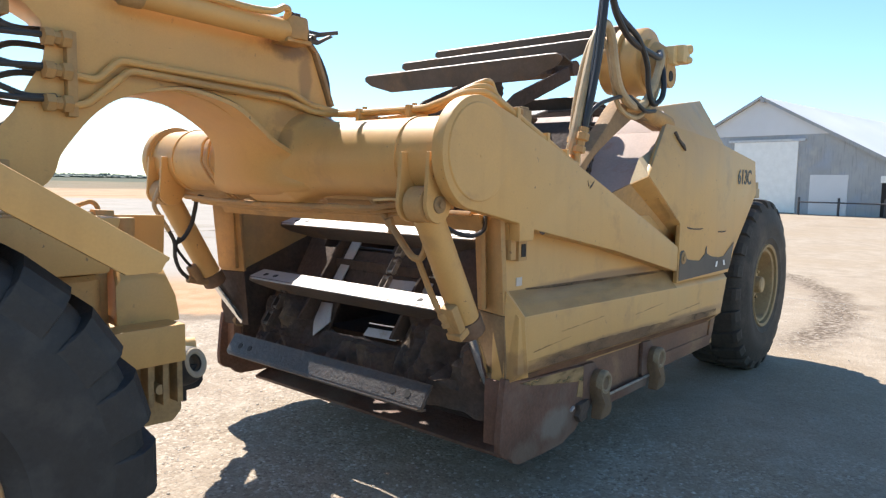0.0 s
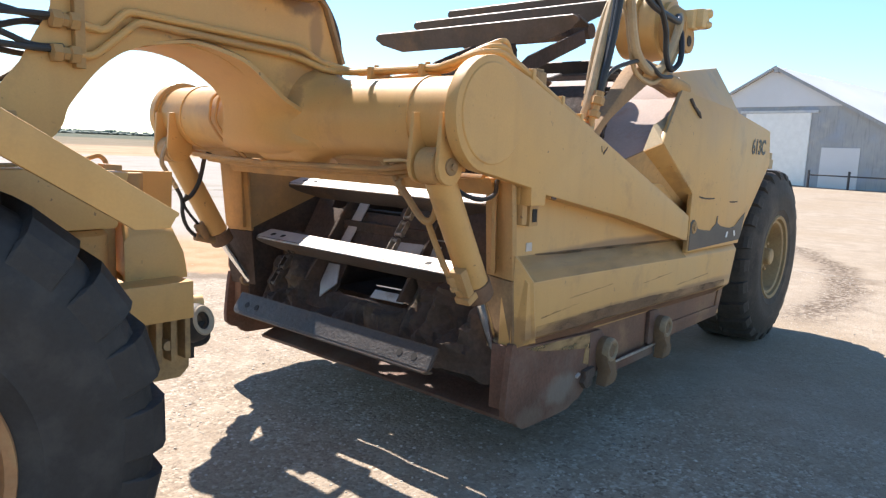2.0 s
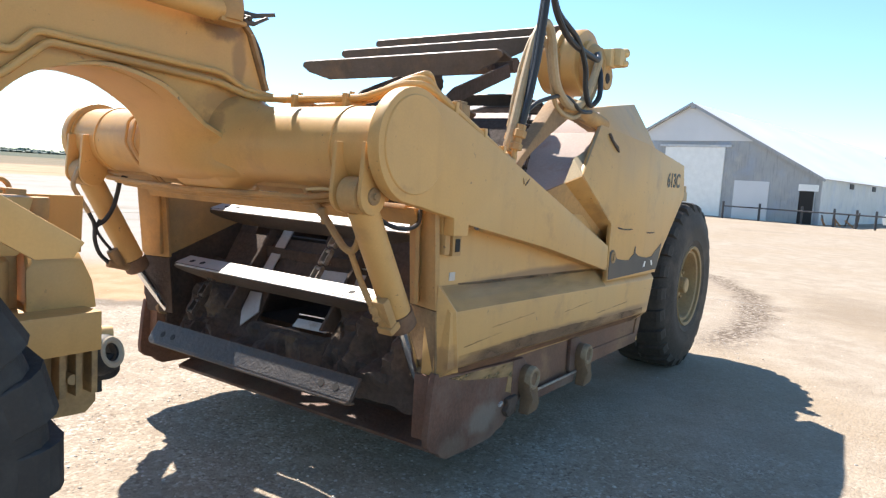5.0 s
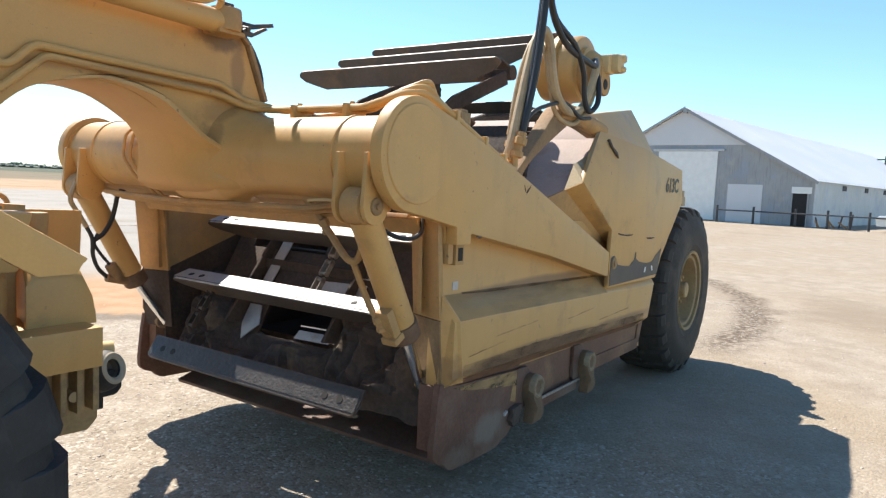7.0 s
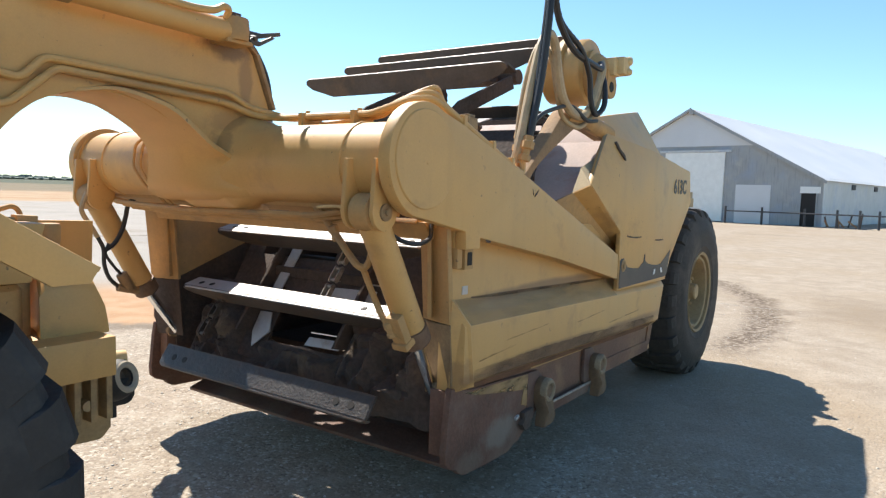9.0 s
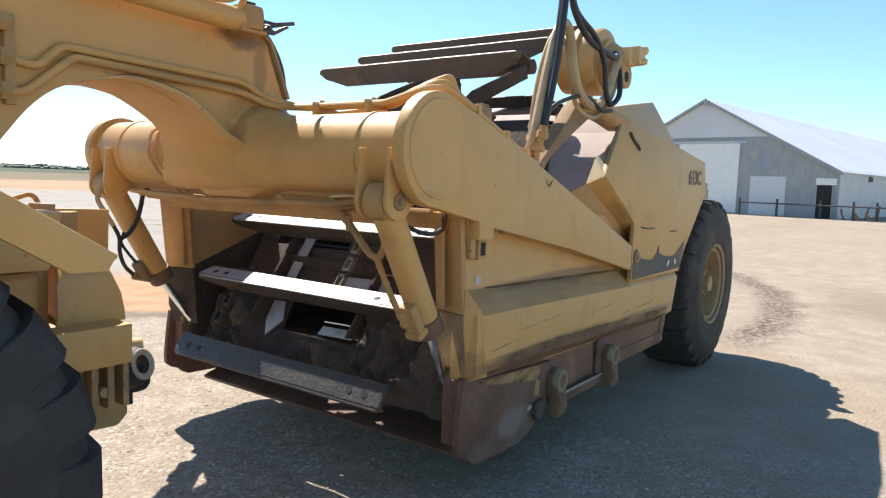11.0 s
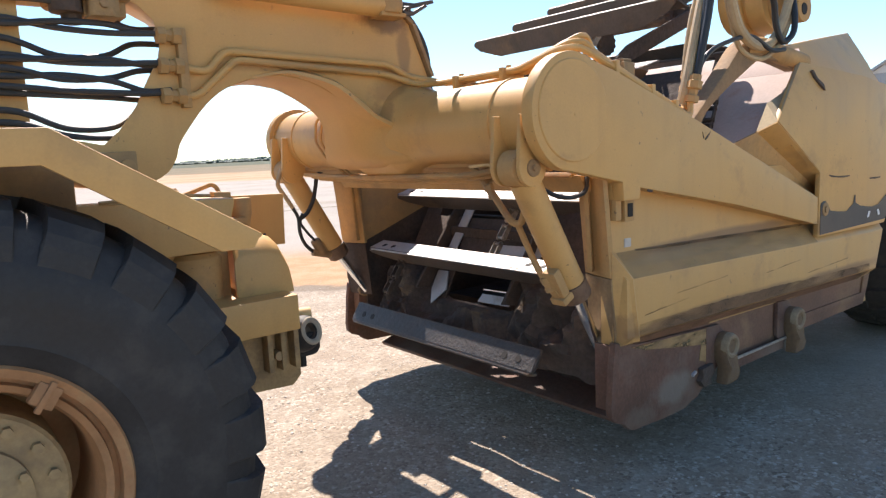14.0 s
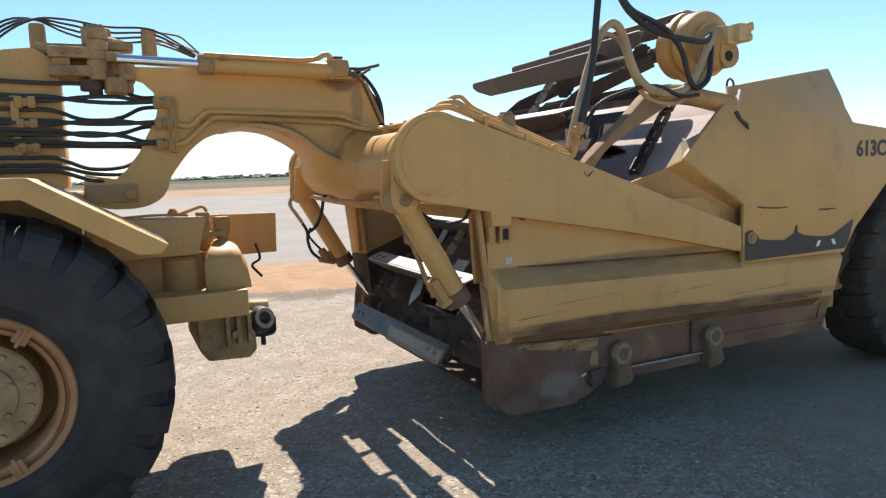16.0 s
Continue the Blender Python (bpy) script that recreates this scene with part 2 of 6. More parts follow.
M_rubber_dusty = mat("dusty_tyre_rubber", (0.058, 0.050, 0.044), 0.8, spec=0.3, var=0.3, var_scale=4, fine=0.12, stain=(0.12, 0.095, 0.075), stain_amount=0.5, stain_scale=3.5, bump=0.25, bump_scale=50)
M_hose = mat("black_rubber_hose", (0.02, 0.02, 0.022), 0.5, var=0.15, fine=0.05, bump=0.05)
M_hose_dusty = mat("dusty_black_hose", (0.045, 0.043, 0.042), 0.6, var=0.2, fine=0.08, bump=0.05)
M_hose_grey = mat("dusty_grey_hose", (0.34, 0.29, 0.22), 0.65, var=0.12, fine=0.05, bump=0.1)
M_rim = mat("rusty_orange_rim", (0.38, 0.185, 0.080), 0.7, var=0.25, var_scale=6, fine=0.08, stain=(0.40, 0.27, 0.13), stain_amount=0.4, stain_scale=5, bump=0.15)
M_hose_tan = mat("tan_dusty_hose", (0.42, 0.31, 0.18), 0.65, var=0.18, var_scale=8, fine=0.06, stain=(0.2, 0.15, 0.1), stain_amount=0.3, stain_scale=6, bump=0.1)
M_hub = mat("dusty_hub_paint", (0.42, 0.285, 0.135), 0.7, var=0.2, var_scale=6, fine=0.1, stain=(0.22, 0.14, 0.075), stain_amount=0.55, stain_scale=7, bump=0.15)
M_rim_dusty = mat("dusty_dull_rim", (0.34, 0.235, 0.115), 0.75, var=0.2, var_scale=5, fine=0.1, stain=(0.20, 0.13, 0.075), stain_amount=0.5, stain_scale=5, bump=0.15)
M_black = mat("black_paint", (0.03, 0.03, 0.035), 0.5, var=0.2, fine=0.05, bump=0.05)
M_white = mat("white_paint", (0.78, 0.78, 0.76), 0.6, var=0.05, fine=0.03, bump=0.05)
M_dark = mat("dark_opening", (0.02, 0.017, 0.016), 0.8, var=0.2, fine=0.1, bump=0.0)

# ---- mesh helpers ----
def V(*a):
    return Vector(a)

def box(bm, x0, x1, y0, y1, z0, z1, turn=None):
    vs = [bm.verts.new((x, y, z)) for x in (x0, x1) for y in (y0, y1) for z in (z0, z1)]
    for f in ((0, 1, 3, 2), (4, 6, 7, 5), (0, 4, 5, 1), (2, 3, 7, 6), (0, 2, 6, 4), (1, 5, 7, 3)):
        bm.faces.new([vs[i] for i in f])
    if turn:
        for v in vs:
            v.co = turn @ v.co
    return vs

def prism(bm, pts, a0, a1, axis="y"):
    """An outline in the plane across axis, extruded from a0 to a1."""
    def put(p, a):
        return {"y": (p[0], a, p[1]), "x": (a, p[0], p[1]), "z": (p[0], p[1], a)}[axis]
    lo = [bm.verts.new(put(p, a0)) for p in pts]
    hi = [bm.verts.new(put(p, a1)) for p in pts]
    n = len(pts)
    bm.faces.new(lo)
    bm.faces.new(hi[::-1])
    for i in range(n):
        bm.faces.new((lo[i], hi[i], hi[(i + 1) % n], lo[(i + 1) % n]))
    return lo + hi

def slab(bm, quad, thick):
    """A flat plate of four corners or more with thickness along its normal."""
    q = [Vector(p) for p in quad]
    nn = (q[1] - q[0]).cross(q[-1] - q[0]).normalized() * thick
    lo = [bm.verts.new(p) for p in q]
    hi = [bm.verts.new(p + nn) for p in q]
    bm.faces.new(lo[::-1])
    bm.faces.new(hi)
    for i in range(len(q)):
        bm.faces.new((lo[i], lo[(i + 1) % len(q)], hi[(i + 1) % len(q)], hi[i]))

def frame_of(d):
    d = Vector(d).normalized()
    u = d.cross(V(0, 0, 1)) if abs(d.z) < 0.95 else d.cross(V(0, 1, 0))
    u.normalize()
    return d, u, d.cross(u)

def lathe(bm, prof, origin, axis, seg=32):
    """prof: (radius, height along the axis); closed at a radius of 0."""
    d, u, w = frame_of(axis)
    o = Vector(origin)
    rings = []
    for r, h in prof:
        if r < 1e-6:
            rings.append([bm.verts.new(o + d * h)])
        else:
            rings.append([bm.verts.new(o + d * h + (u * math.cos(k) + w * math.sin(k)) * r) for k in (2 * math.pi * i / seg for i in range(seg))])
    for a, b in zip(rings, rings[1:]):
        for i in range(seg):
            j = (i + 1) % seg
            if len(a) == 1 and len(b) == 1:
                continue
            if len(a) == 1:
                bm.faces.new((a[0], b[i], b[j]))
            elif len(b) == 1:
                bm.faces.new((a[i], a[j], b[0]))
            else:
                bm.faces.new((a[i], a[j], b[j], b[i]))

def cyl(bm, p0, p1, r, r1=None, seg=20):
    p0, p1 = Vector(p0), Vector(p1)
    L = (p1 - p0).length
    lathe(bm, [(0, 0), (r, 0), (r if r1 is None else r1, L), (0, L)], p0, p1 - p0, seg)

def smooth_path(pts, steps=6):
    p = [Vector(a) for a in pts]
    p = [p[0] * 2 - p[1]] + p + [p[-1] * 2 - p[-2]]
    out = []
    for i in range(1, len(p) - 2):
        a, b, c, d = p[i - 1:i + 3]
        for k in range(steps):
            t = k / steps
            out.append(0.5 * ((2 * b) + (c - a) * t + (2 * a - 5 * b + 4 * c - d) * t * t + (3 * b - a - 3 * c + d) * t ** 3))
    return out + [p[-2]]

def pipe(bm, pts, r, seg=8, smooth=0):
    p = smooth_path(pts, smooth) if smooth else [Vector(a) for a in pts]
    d, u, w = frame_of(p[1] - p[0])
    rings = []
    for i, q in enumerate(p):
        t = (p[min(i + 1, len(p) - 1)] - p[max(i - 1, 0)]).normalized()
        u = (u - t * u.dot(t)).normalized()
        w = t.cross(u)
        rings.append([bm.verts.new(q + (u * math.cos(a) + w * math.sin(a)) * r) for a in (2 * math.pi * j / seg for j in range(seg))])
    for a, b in zip(rings, rings[1:]):
        for j in range(seg):
            bm.faces.new((a[j], a[(j + 1) % seg], b[(j + 1) % seg], b[j]))
    bm.faces.new(rings[0][::-1])
    bm.faces.new(rings[-1])

def bent(pts, r=0.06, n=5):
    """Round the corners of a path of straight pieces."""
    p = [Vector(a) for a in pts]
    out = [p[0]]
    for a, b, c in zip(p, p[1:], p[2:]):
        u, w = (a - b), (c - b)
        k = min(r, u.length * 0.45, w.length * 0.45)
        s, e = b + u.normalized() * k, b + w.normalized() * k
        for i in range(n + 1):
            t = i / n
            out.append(s * (1 - t) ** 2 + b * 2 * t * (1 - t) + e * t * t)
    return out + [p[-1]]

def link(name, bm, material, bevel=0.0, segs=2):
    bmesh.ops.recalc_face_normals(bm, faces=bm.faces[:])
    if bevel:
        ed = [e for e in bm.edges if len(e.link_faces) == 2 and e.calc_face_angle() > 0.6]
        bmesh.ops.bevel(bm, geom=ed, offset=bevel, segments=segs, profile=0.6, affect="EDGES", clamp_overlap=True)
    for f in bm.faces:
        f.smooth = True
    for e in bm.edges:
        e.smooth = len(e.link_faces) == 2 and e.calc_face_angle() < 0.6
    me = bpy.data.meshes.new(name)
    bm.to_mesh(me)
    bm.free()
    me.materials.append(material)
    return new(name, me)

def part(name, bm, material, parent, label="", bevel=0.0):
    ob = link(name, bm, material, bevel)
    ob.parent = parent
    ob.matrix_parent_inverse = parent.matrix_basis.inverted()
    return tagged(ob, label=label)

def thing(name, at, label, category, group="", kind=""):
    ob = new(name)
    ob.location = at
    ob.empty_display_size = 0.2
    return tagged(ob, label, category, group, kind)

def BM():
    return bmesh.new()

# ---- ground ----
def ground_material():
    m = bpy.data.materials.new("dusty_gravel_yard")
    m.use_nodes = True
    n, l = m.node_tree.nodes, m.node_tree.links
    b = n["Principled BSDF"]
    b.inputs["Roughness"].default_value = 0.92
    b.inputs["Specular IOR Level"].default_value = 0.2
    co = n.new("ShaderNodeTexCoord")
    sep = n.new("ShaderNodeSeparateXYZ")
    l.new(co.outputs["Object"], sep.inputs[0])
    def noi(scale, detail=6.0, r=0.6):
        x = n.new("ShaderNodeTexNoise")
        x.inputs["Scale"].default_value, x.inputs["Detail"].default_value, x.inputs["Roughness"].default_value = scale, detail, r
        l.new(co.outputs["Object"], x.inputs["Vector"])
        return x.outputs[0]
    def mth(op, a, c=0.0):
        x = n.new("ShaderNodeMath")
        x.operation = op
        for s, v in ((x.inputs[0], a), (x.inputs[1], c)):
            if isinstance(v, (int, float)):
                s.default_value = v
            else:
                l.new(v, s)
        return x.outputs[0]
    def rng(src, lo, hi, a=0.0, c=1.0):
        r = n.new("ShaderNodeMapRange")
        r.interpolation_type = "SMOOTHSTEP"
        for i, v in enumerate((lo, hi, a, c)):
            r.inputs[i + 1].default_value = v
        l.new(src, r.inputs[0])
        return r.outputs[0]
    def mix(fac, a, c, mode="MIX"):
        x = n.new("ShaderNodeMix")
        x.data_type, x.blend_type = "RGBA", mode
        if isinstance(fac, (int, float)):
            x.inputs[0].default_value = fac
        else:
            l.new(fac, x.inputs[0])
        for s, v in ((x.inputs[6], a), (x.inputs[7], c)):
            if isinstance(v, tuple):
                s.default_value = (*v, 1)
            else:
                l.new(v, s)
        return x.outputs[2]
    X, Y = sep.outputs[0], sep.outputs[1]
    n1, n2, n3, n4 = noi(0.35), noi(2.2), noi(14.0), noi(70.0, 4.0)
    near = mix(rng(n2, 0.3, 0.7), (0.40, 0.335, 0.265), (0.52, 0.45, 0.37))
    near = mix(rng(n1, 0.42, 0.72), near, (0.43, 0.35, 0.26))
    near = mix(rng(n3, 0.52, 0.75, 0.0, 0.35), near, (0.30, 0.25, 0.205))
    near = mix(rng(n4, 0.54, 0.68, 0.0, 0.5), near, (0.22, 0.185, 0.155))
    def cells(scale):
        v = n.new("ShaderNodeTexVoronoi")
        v.inputs["Scale"].default_value = scale
        w = n.new("ShaderNodeVectorMath")
        w.operation = "MULTIPLY_ADD"
        nz = n.new("ShaderNodeTexNoise")
        nz.inputs["Scale"].default_value = scale * 0.6
        l.new(co.outputs["Object"], nz.inputs["Vector"])
        l.new(nz.outputs["Color"], w.inputs[0])
        w.inputs[1].default_value = (1.1 / scale,) * 3
        l.new(co.outputs["Object"], w.inputs[2])
        l.new(w.outputs[0], v.inputs["Vector"])
        return v
    c1, c2 = cells(52.0), cells(120.0)
    def grey(v):
        g = n.new("ShaderNodeSeparateColor")
        l.new(v.outputs["Color"], g.inputs[0])
        return g.outputs[0]
    g1, g2 = grey(c1), grey(c2)
    calm = rng(X, 0.9, 3.2, 1.0, 0.25)
    stony = mth("MULTIPLY", calm, mth("MULTIPLY", rng(n2, 0.35, 0.6, 0.4, 1.0), rng(noi(0.8), 0.35, 0.6, 0.45, 1.0)))
    near = mix(mth("MULTIPLY", rng(g1, 0.76, 0.88), mth("MULTIPLY", stony, 0.95)), near, (0.74, 0.69, 0.60))
    near = mix(mth("MULTIPLY", rng(g1, 0.20, 0.06), mth("MULTIPLY", stony, 0.75)), near, (0.19, 0.145, 0.11))
    near = mix(mth("MULTIPLY", rng(g2, 0.25, 0.0), mth("MULTIPLY", stony, 0.4)), near, (0.20, 0.16, 0.13))
    near = mix(mth("MULTIPLY", rng(g2, 0.80, 1.0), mth("MULTIPLY", stony, 0.55)), near, (0.60, 0.53, 0.45))
    p1, p2 = noi(5.5, 4.0, 0.65), noi(11.0, 5.0, 0.7)
    near = mix(mth("MULTIPLY", rng(p1, 0.50, 0.62, 0.0, 0.5), calm), near, (0.60, 0.535, 0.45))
    near = mix(mth("MULTIPLY", rng(p2, 0.54, 0.64, 0.0, 0.65), calm), near, (0.31, 0.255, 0.205))
    # bands of earth and field beyond the yard, uneven at their edges
    wob = mth("MULTIPLY", mth("SUBTRACT", noi(0.5, 5.0), 0.5), 2.2)
    d = mth("ADD", mth("ADD", mth("MULTIPLY", X, 0.53), mth("MULTIPLY", Y, 0.85)), wob)
    left = rng(mth("SUBTRACT", mth("MULTIPLY", Y, 1.3), X), -2.0, 3.0)
    soil = mix(rng(n2, 0.3, 0.7), (0.50, 0.30, 0.165), (0.60, 0.40, 0.25))
    soil = mix(rng(n4, 0.55, 0.7, 0.0, 0.4), soil, (0.38, 0.22, 0.12))
    band = mth("MULTIPLY", mth("MULTIPLY", rng(d, 5.7, 6.0), rng(d, 10.0, 8.2)), left)
    col = mix(band, near, soil)
    edge = mth("MULTIPLY", mth("MULTIPLY", rng(d, 5.35, 5.6), rng(d, 6.0, 5.75)), mth("MULTIPLY", left, 0.6))
    col = mix(edge, col, (0.16, 0.12, 0.085))
    grey = mix(rng(n1, 0.35, 0.65), (0.40, 0.38, 0.36), (0.47, 0.44, 0.41))
    col = mix(mth("MULTIPLY", mth("MULTIPLY", rng(d, 8.5, 10.5), left), 0.9), col, grey)
    wob2 = mth("MULTIPLY", mth("SUBTRACT", noi(0.06, 5.0), 0.5), 26.0)
    D = mth("ADD", d, wob2)
    col = mix(mth("MULTIPLY", rng(D, 52, 60), left), col, mix(rng(noi(0.2), 0.35, 0.65), (0.46, 0.29, 0.17), (0.52, 0.40, 0.26)))
    fld = mix(rng(noi(0.03), 0.4, 0.6), (0.17, 0.15, 0.085), (0.24, 0.19, 0.12))
    col = mix(mth("MULTIPLY", rng(D, 92, 108), left), col, fld)
    far = mth("MAXIMUM", rng(d, 230, 270), rng(X, 160, 220))
    col = mix(far, col, (0.085, 0.10, 0.06))
    # darker wheel track that winds towards the shed
    ddx, ddy = mth("SUBTRACT", X, 6.59), mth("SUBTRACT", Y, 8.78)
    rad = mth("SQRT", mth("ADD", mth("MULTIPLY", ddx, ddx), mth("MULTIPLY", ddy, ddy)))
    off = mth("ABSOLUTE", mth("ADD", mth("SUBTRACT", rad, 8.95), mth("MULTIPLY", mth("SUBTRACT", n2, 0.5), 0.8)))
    tr = mth("MULTIPLY", mth("MULTIPLY", rng(off, 0.40, 0.05), mth("MULTIPLY", rng(X, 4.9, 6.2), rng(X, 15.0, 11.0))), rng(n3, 0.38, 0.58, 0.15, 1.0))
    col = mix(tr, col, (0.16, 0.12, 0.09))
    pat = mth("MULTIPLY", rng(noi(0.16, 7.0, 0.7), 0.54, 0.66), rng(X, 5.5, 9.0))
    col = mix(mth("MULTIPLY", pat, 0.55), col, (0.30, 0.24, 0.18))
    col = mix(1.0, col, (0.680, 0.658, 0.626), "MULTIPLY")
    l.new(col, b.inputs["Base Color"])
    bp = n.new("ShaderNodeBump")
    bp.inputs["Strength"].default_value, bp.inputs["Distance"].default_value = 0.40, 0.03
    l.new(mth("ADD", mth("MULTIPLY", n3, 0.6), mth("ADD", mth("MULTIPLY", n4, 0.3), mth("MULTIPLY", c1.outputs["Distance"], -0.5))), bp.inputs["Height"])
    l.new(bp.outputs[0], b.inputs["Normal"])
    return m

M_ground = ground_material()

def build_ground():
    """One sheet: fine and slightly uneven near the machine, coarse out to the horizon."""
    def axis(lo, hi, step, reach):
        a = list(np.arange(lo, hi + 1e-6, step))
        k, s = [], step
        while (k[-1] if k else 0) < reach:
            s *= 1.5
            k.append((k[-1] if k else 0) + s)
        return [lo - v for v in k[::-1]] + a + [hi + v for v in k]
    xs, ys = axis(-5, 9, 0.12, 3500), axis(-5, 9, 0.12, 3500)
    verts, faces = [], []
    for x in xs:
        for y in ys:
            w = 0.010 * noise.noise(V(x * 1.1, y * 1.1, 0)) + 0.012 * noise.noise(V(x * 4.5, y * 4.5, 3)) if max(abs(x), abs(y)) < 14 else 0.0
            verts.append((x, y, w - 0.008))
    m = len(ys)
    for i in range(len(xs) - 1):
        for j in range(m - 1):
            faces.append((i * m + j, (i + 1) * m + j, (i + 1) * m + j + 1, i * m + j + 1))
    me = bpy.data.meshes.new("ground")
    me.from_pydata(verts, [], faces)
    for p in me.polygons:
        p.use_smooth = True
    me.materials.append(M_ground)
    return tagged(new("ground", me), "pale dusty gravel yard with wheel tracks and bare earth", "ground", kind="structure")

build_ground()

# ---- scraper: bowl and draft frame ----
YC = 1.11                              # the machine's middle line
scraper = thing("elevating_scraper", (1.2, YC, 0), "faded yellow elevating scraper parked on a gravel yard", "scraper")

def arc(cx, cz, r, a0, a1, n):
    return [(cx + r * math.cos(radians(a0 + (a1 - a0) * i / n)), cz + r * math.sin(radians(a0 + (a1 - a0) * i / n))) for i in range(n + 1)]

TX, TZ, TR = 0.15, 1.70, 0.235
def side(y, out):
    """y of a plane given for the near side, taken to the near (out=-1) or the far side."""
    return y if out < 0 else 2 * YC - y

for out in (-1, 1):
    # draft arm: round at the tube, tapering back to the pin behind the plate
    bm = BM()
    outline = arc(TX, TZ if out < 0 else TZ - 0.015, TR if out < 0 else 0.205, 62, 250, 22) + [(0.20, 1.455), (0.454, 1.405), (0.458, 1.325), (0.573, 1.323), (0.578, 1.372), (1.40, 1.225), (2.31, 1.030), (2.305, 1.195), (1.047, 1.650), (0.42, 1.865)]
    prism(bm, outline, side(-0.10, out), side(-0.04, out))
    prism(bm, [(0.42, 1.414)] + outline[24:], side(-0.04, out), side(0.05, out))
    arm = part("draft_arm", bm, M_yellow, scraper, bevel=0.008)
    bm = BM()
    y0 = side(-0.10, out)
    if out < 0:
        lathe(bm, [(0, 0.006 * out), (0.197, 0.006 * out), (0.201, 0.003 * out), (0.203, -0.004 * out)], (TX, y0, TZ + 0.005), (0, 1, 0), 56)
    cyl(bm, (TX, y0 - 0.01 * out, TZ - 0.01), (TX, y0 + 0.008 * out, TZ - 0.01), 0.006, seg=8)
    part("end_cap", bm, M_yellow, arm)
    bm = BM()
    # folded side rail: upright wall, sloping ledge, outer face, undercut, lower beam
    def rail_section(x, dz):
        return [(x, side(yy, out), zz + dz * k) for yy, zz, k in
                ((0.04, 1.40, 0), (0.0, 1.40, 0), (0.0, 1.085, 1), (-0.098, 0.975, 1), (-0.098, 0.71, 0.9), (-0.03, 0.645, 0.9), (-0.03, 0.44, 0.6), (0.05, 0.44, 0.6), (0.05, 0.80, 0.6))]
    st = [(0.475, 0.0), (0.8, -0.008), (2.2, -0.05), (3.0, -0.075)]
    rows = [[bm.verts.new(p) for p in rail_section(x, dz)] for x, dz in st]
    tail = [bm.verts.new(p) for p in rail_section(3.24, -0.08)]
    for k, dx in zip(range(9), (0.15, 0.15, 0.14, 0.08, -0.02, -0.03, 0.02, 0.02, 0.05)):
        tail[k].co.x += dx
    rows.append(tail)
    for a, b in zip(rows, rows[1:]):
        for k in range(9):
            bm.faces.new((a[k], a[(k + 1) % 9], b[(k + 1) % 9], b[k]))
    bm.faces.new(rows[0])
    bm.faces.new(rows[-1][::-1])
    part("side_rail", bm, M_yellow if out < 0 else M_soilpaint, scraper, bevel=0.006)
    # front flange of the side wall
    bm = BM()
    ya, yb = side(-0.035, out), side(0.16, out)
    slab(bm, [(0.395, ya, 1.44), (0.4416, ya, 0.98), (0.5036, yb, 0.98), (0.46, yb, 1.44)], 0.025)
    part("front_flange", bm, M_yellow_dusty, scraper, bevel=0.004)
    bm = BM()
    slab(bm, [(0.4420, ya, 0.976), (0.475, ya, 0.62), (0.535, yb, 0.62), (0.504, yb, 0.976)], 0.025)
    part("flange_foot", bm, M_rustpaint if out < 0 else M_grime_shade, scraper, bevel=0.004)
    bm = BM()
    slab(bm, [(0.44, side(-0.045, out), 1.10), (0.50, side(-0.112, out), 0.98), (0.545, side(-0.112, out), 0.69), (0.47, side(-0.02, out), 0.66)], 0.02 * -out)
    part("flange_plate", bm, M_yellow, scraper, bevel=0.004)
    # rear side wall with its cut-out at the wheel
    bm = BM()
    flat = [(2.90, 1.914), (3.86, 1.80), (3.93, 1.54), (3.62, 1.26), (3.44, 1.10), (3.33, 0.94), (2.315, 0.955), (2.325, 1.345), (1.80, 1.645)]
    layers = []
    for dy in (0.0, 0.03):
        vs = [bm.verts.new((x, side(-0.10 + dy, out), z)) for x, z in flat]
        peak = bm.verts.new((2.25, side(-0.005 + dy, out), 1.988))
        bm.faces.new(vs)
        bm.faces.new((vs[0], vs[-1], peak))
        layers.append(vs + [peak])
    n = len(layers[0])
    for i in range(n):
        bm.faces.new((layers[0][i], layers[0][(i + 1) % n], layers[1][(i + 1) % n], layers[1][i]))
    rear_wall = part("rear_side_wall", bm, M_yellow, scraper, bevel=0.006)
    # inclined lip in front of the rear wall
    bm = BM()
    slab(bm, [(1.80, side(-0.095, out), 1.645), (2.33, side(-0.095, out), 1.345), (2.54, side(0.0, out), 1.215), (1.758, side(0.0, out), 1.595)], 0.012 * out)
    part("inclined_lip", bm, M_yellow, scraper, bevel=0.002)
    bm = BM()
    slab(bm, [(1.758, side(0.0, out), 1.595), (2.54, side(0.0, out), 1.215), (2.40, side(0.05, out), 1.08), (1.52, side(0.05, out), 1.52)], 0.012 * out)
    part("lip_skirt", bm, M_yellow_dusty, scraper, bevel=0.002)
    bm = BM()
    edge = [(2.25, -0.005, 1.988), (2.215, 0.01, 1.965), (2.09, 0.01, 1.818), (1.89, 0.01, 1.748), (1.758, 0.0, 1.595), (1.80, -0.095, 1.645)]
    lo = [bm.verts.new((x, side(y, out), z)) for x, y, z in edge]
    hi = [bm.verts.new((x + 0.012, side(y + 0.003, out), z - 0.008)) for x, y, z in edge]
    n = len(edge)
    for i in range(n):
        bm.faces.new((lo[i], hi[i], hi[(i + 1) % n], lo[(i + 1) % n]))
    for ring in (lo, hi):
        for i in range(1, n - 1):
            bm.faces.new((ring[-1], ring[i - 1], ring[i]))
    part("lip_plate", bm, M_dustgrey, scraper)
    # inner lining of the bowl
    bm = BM()
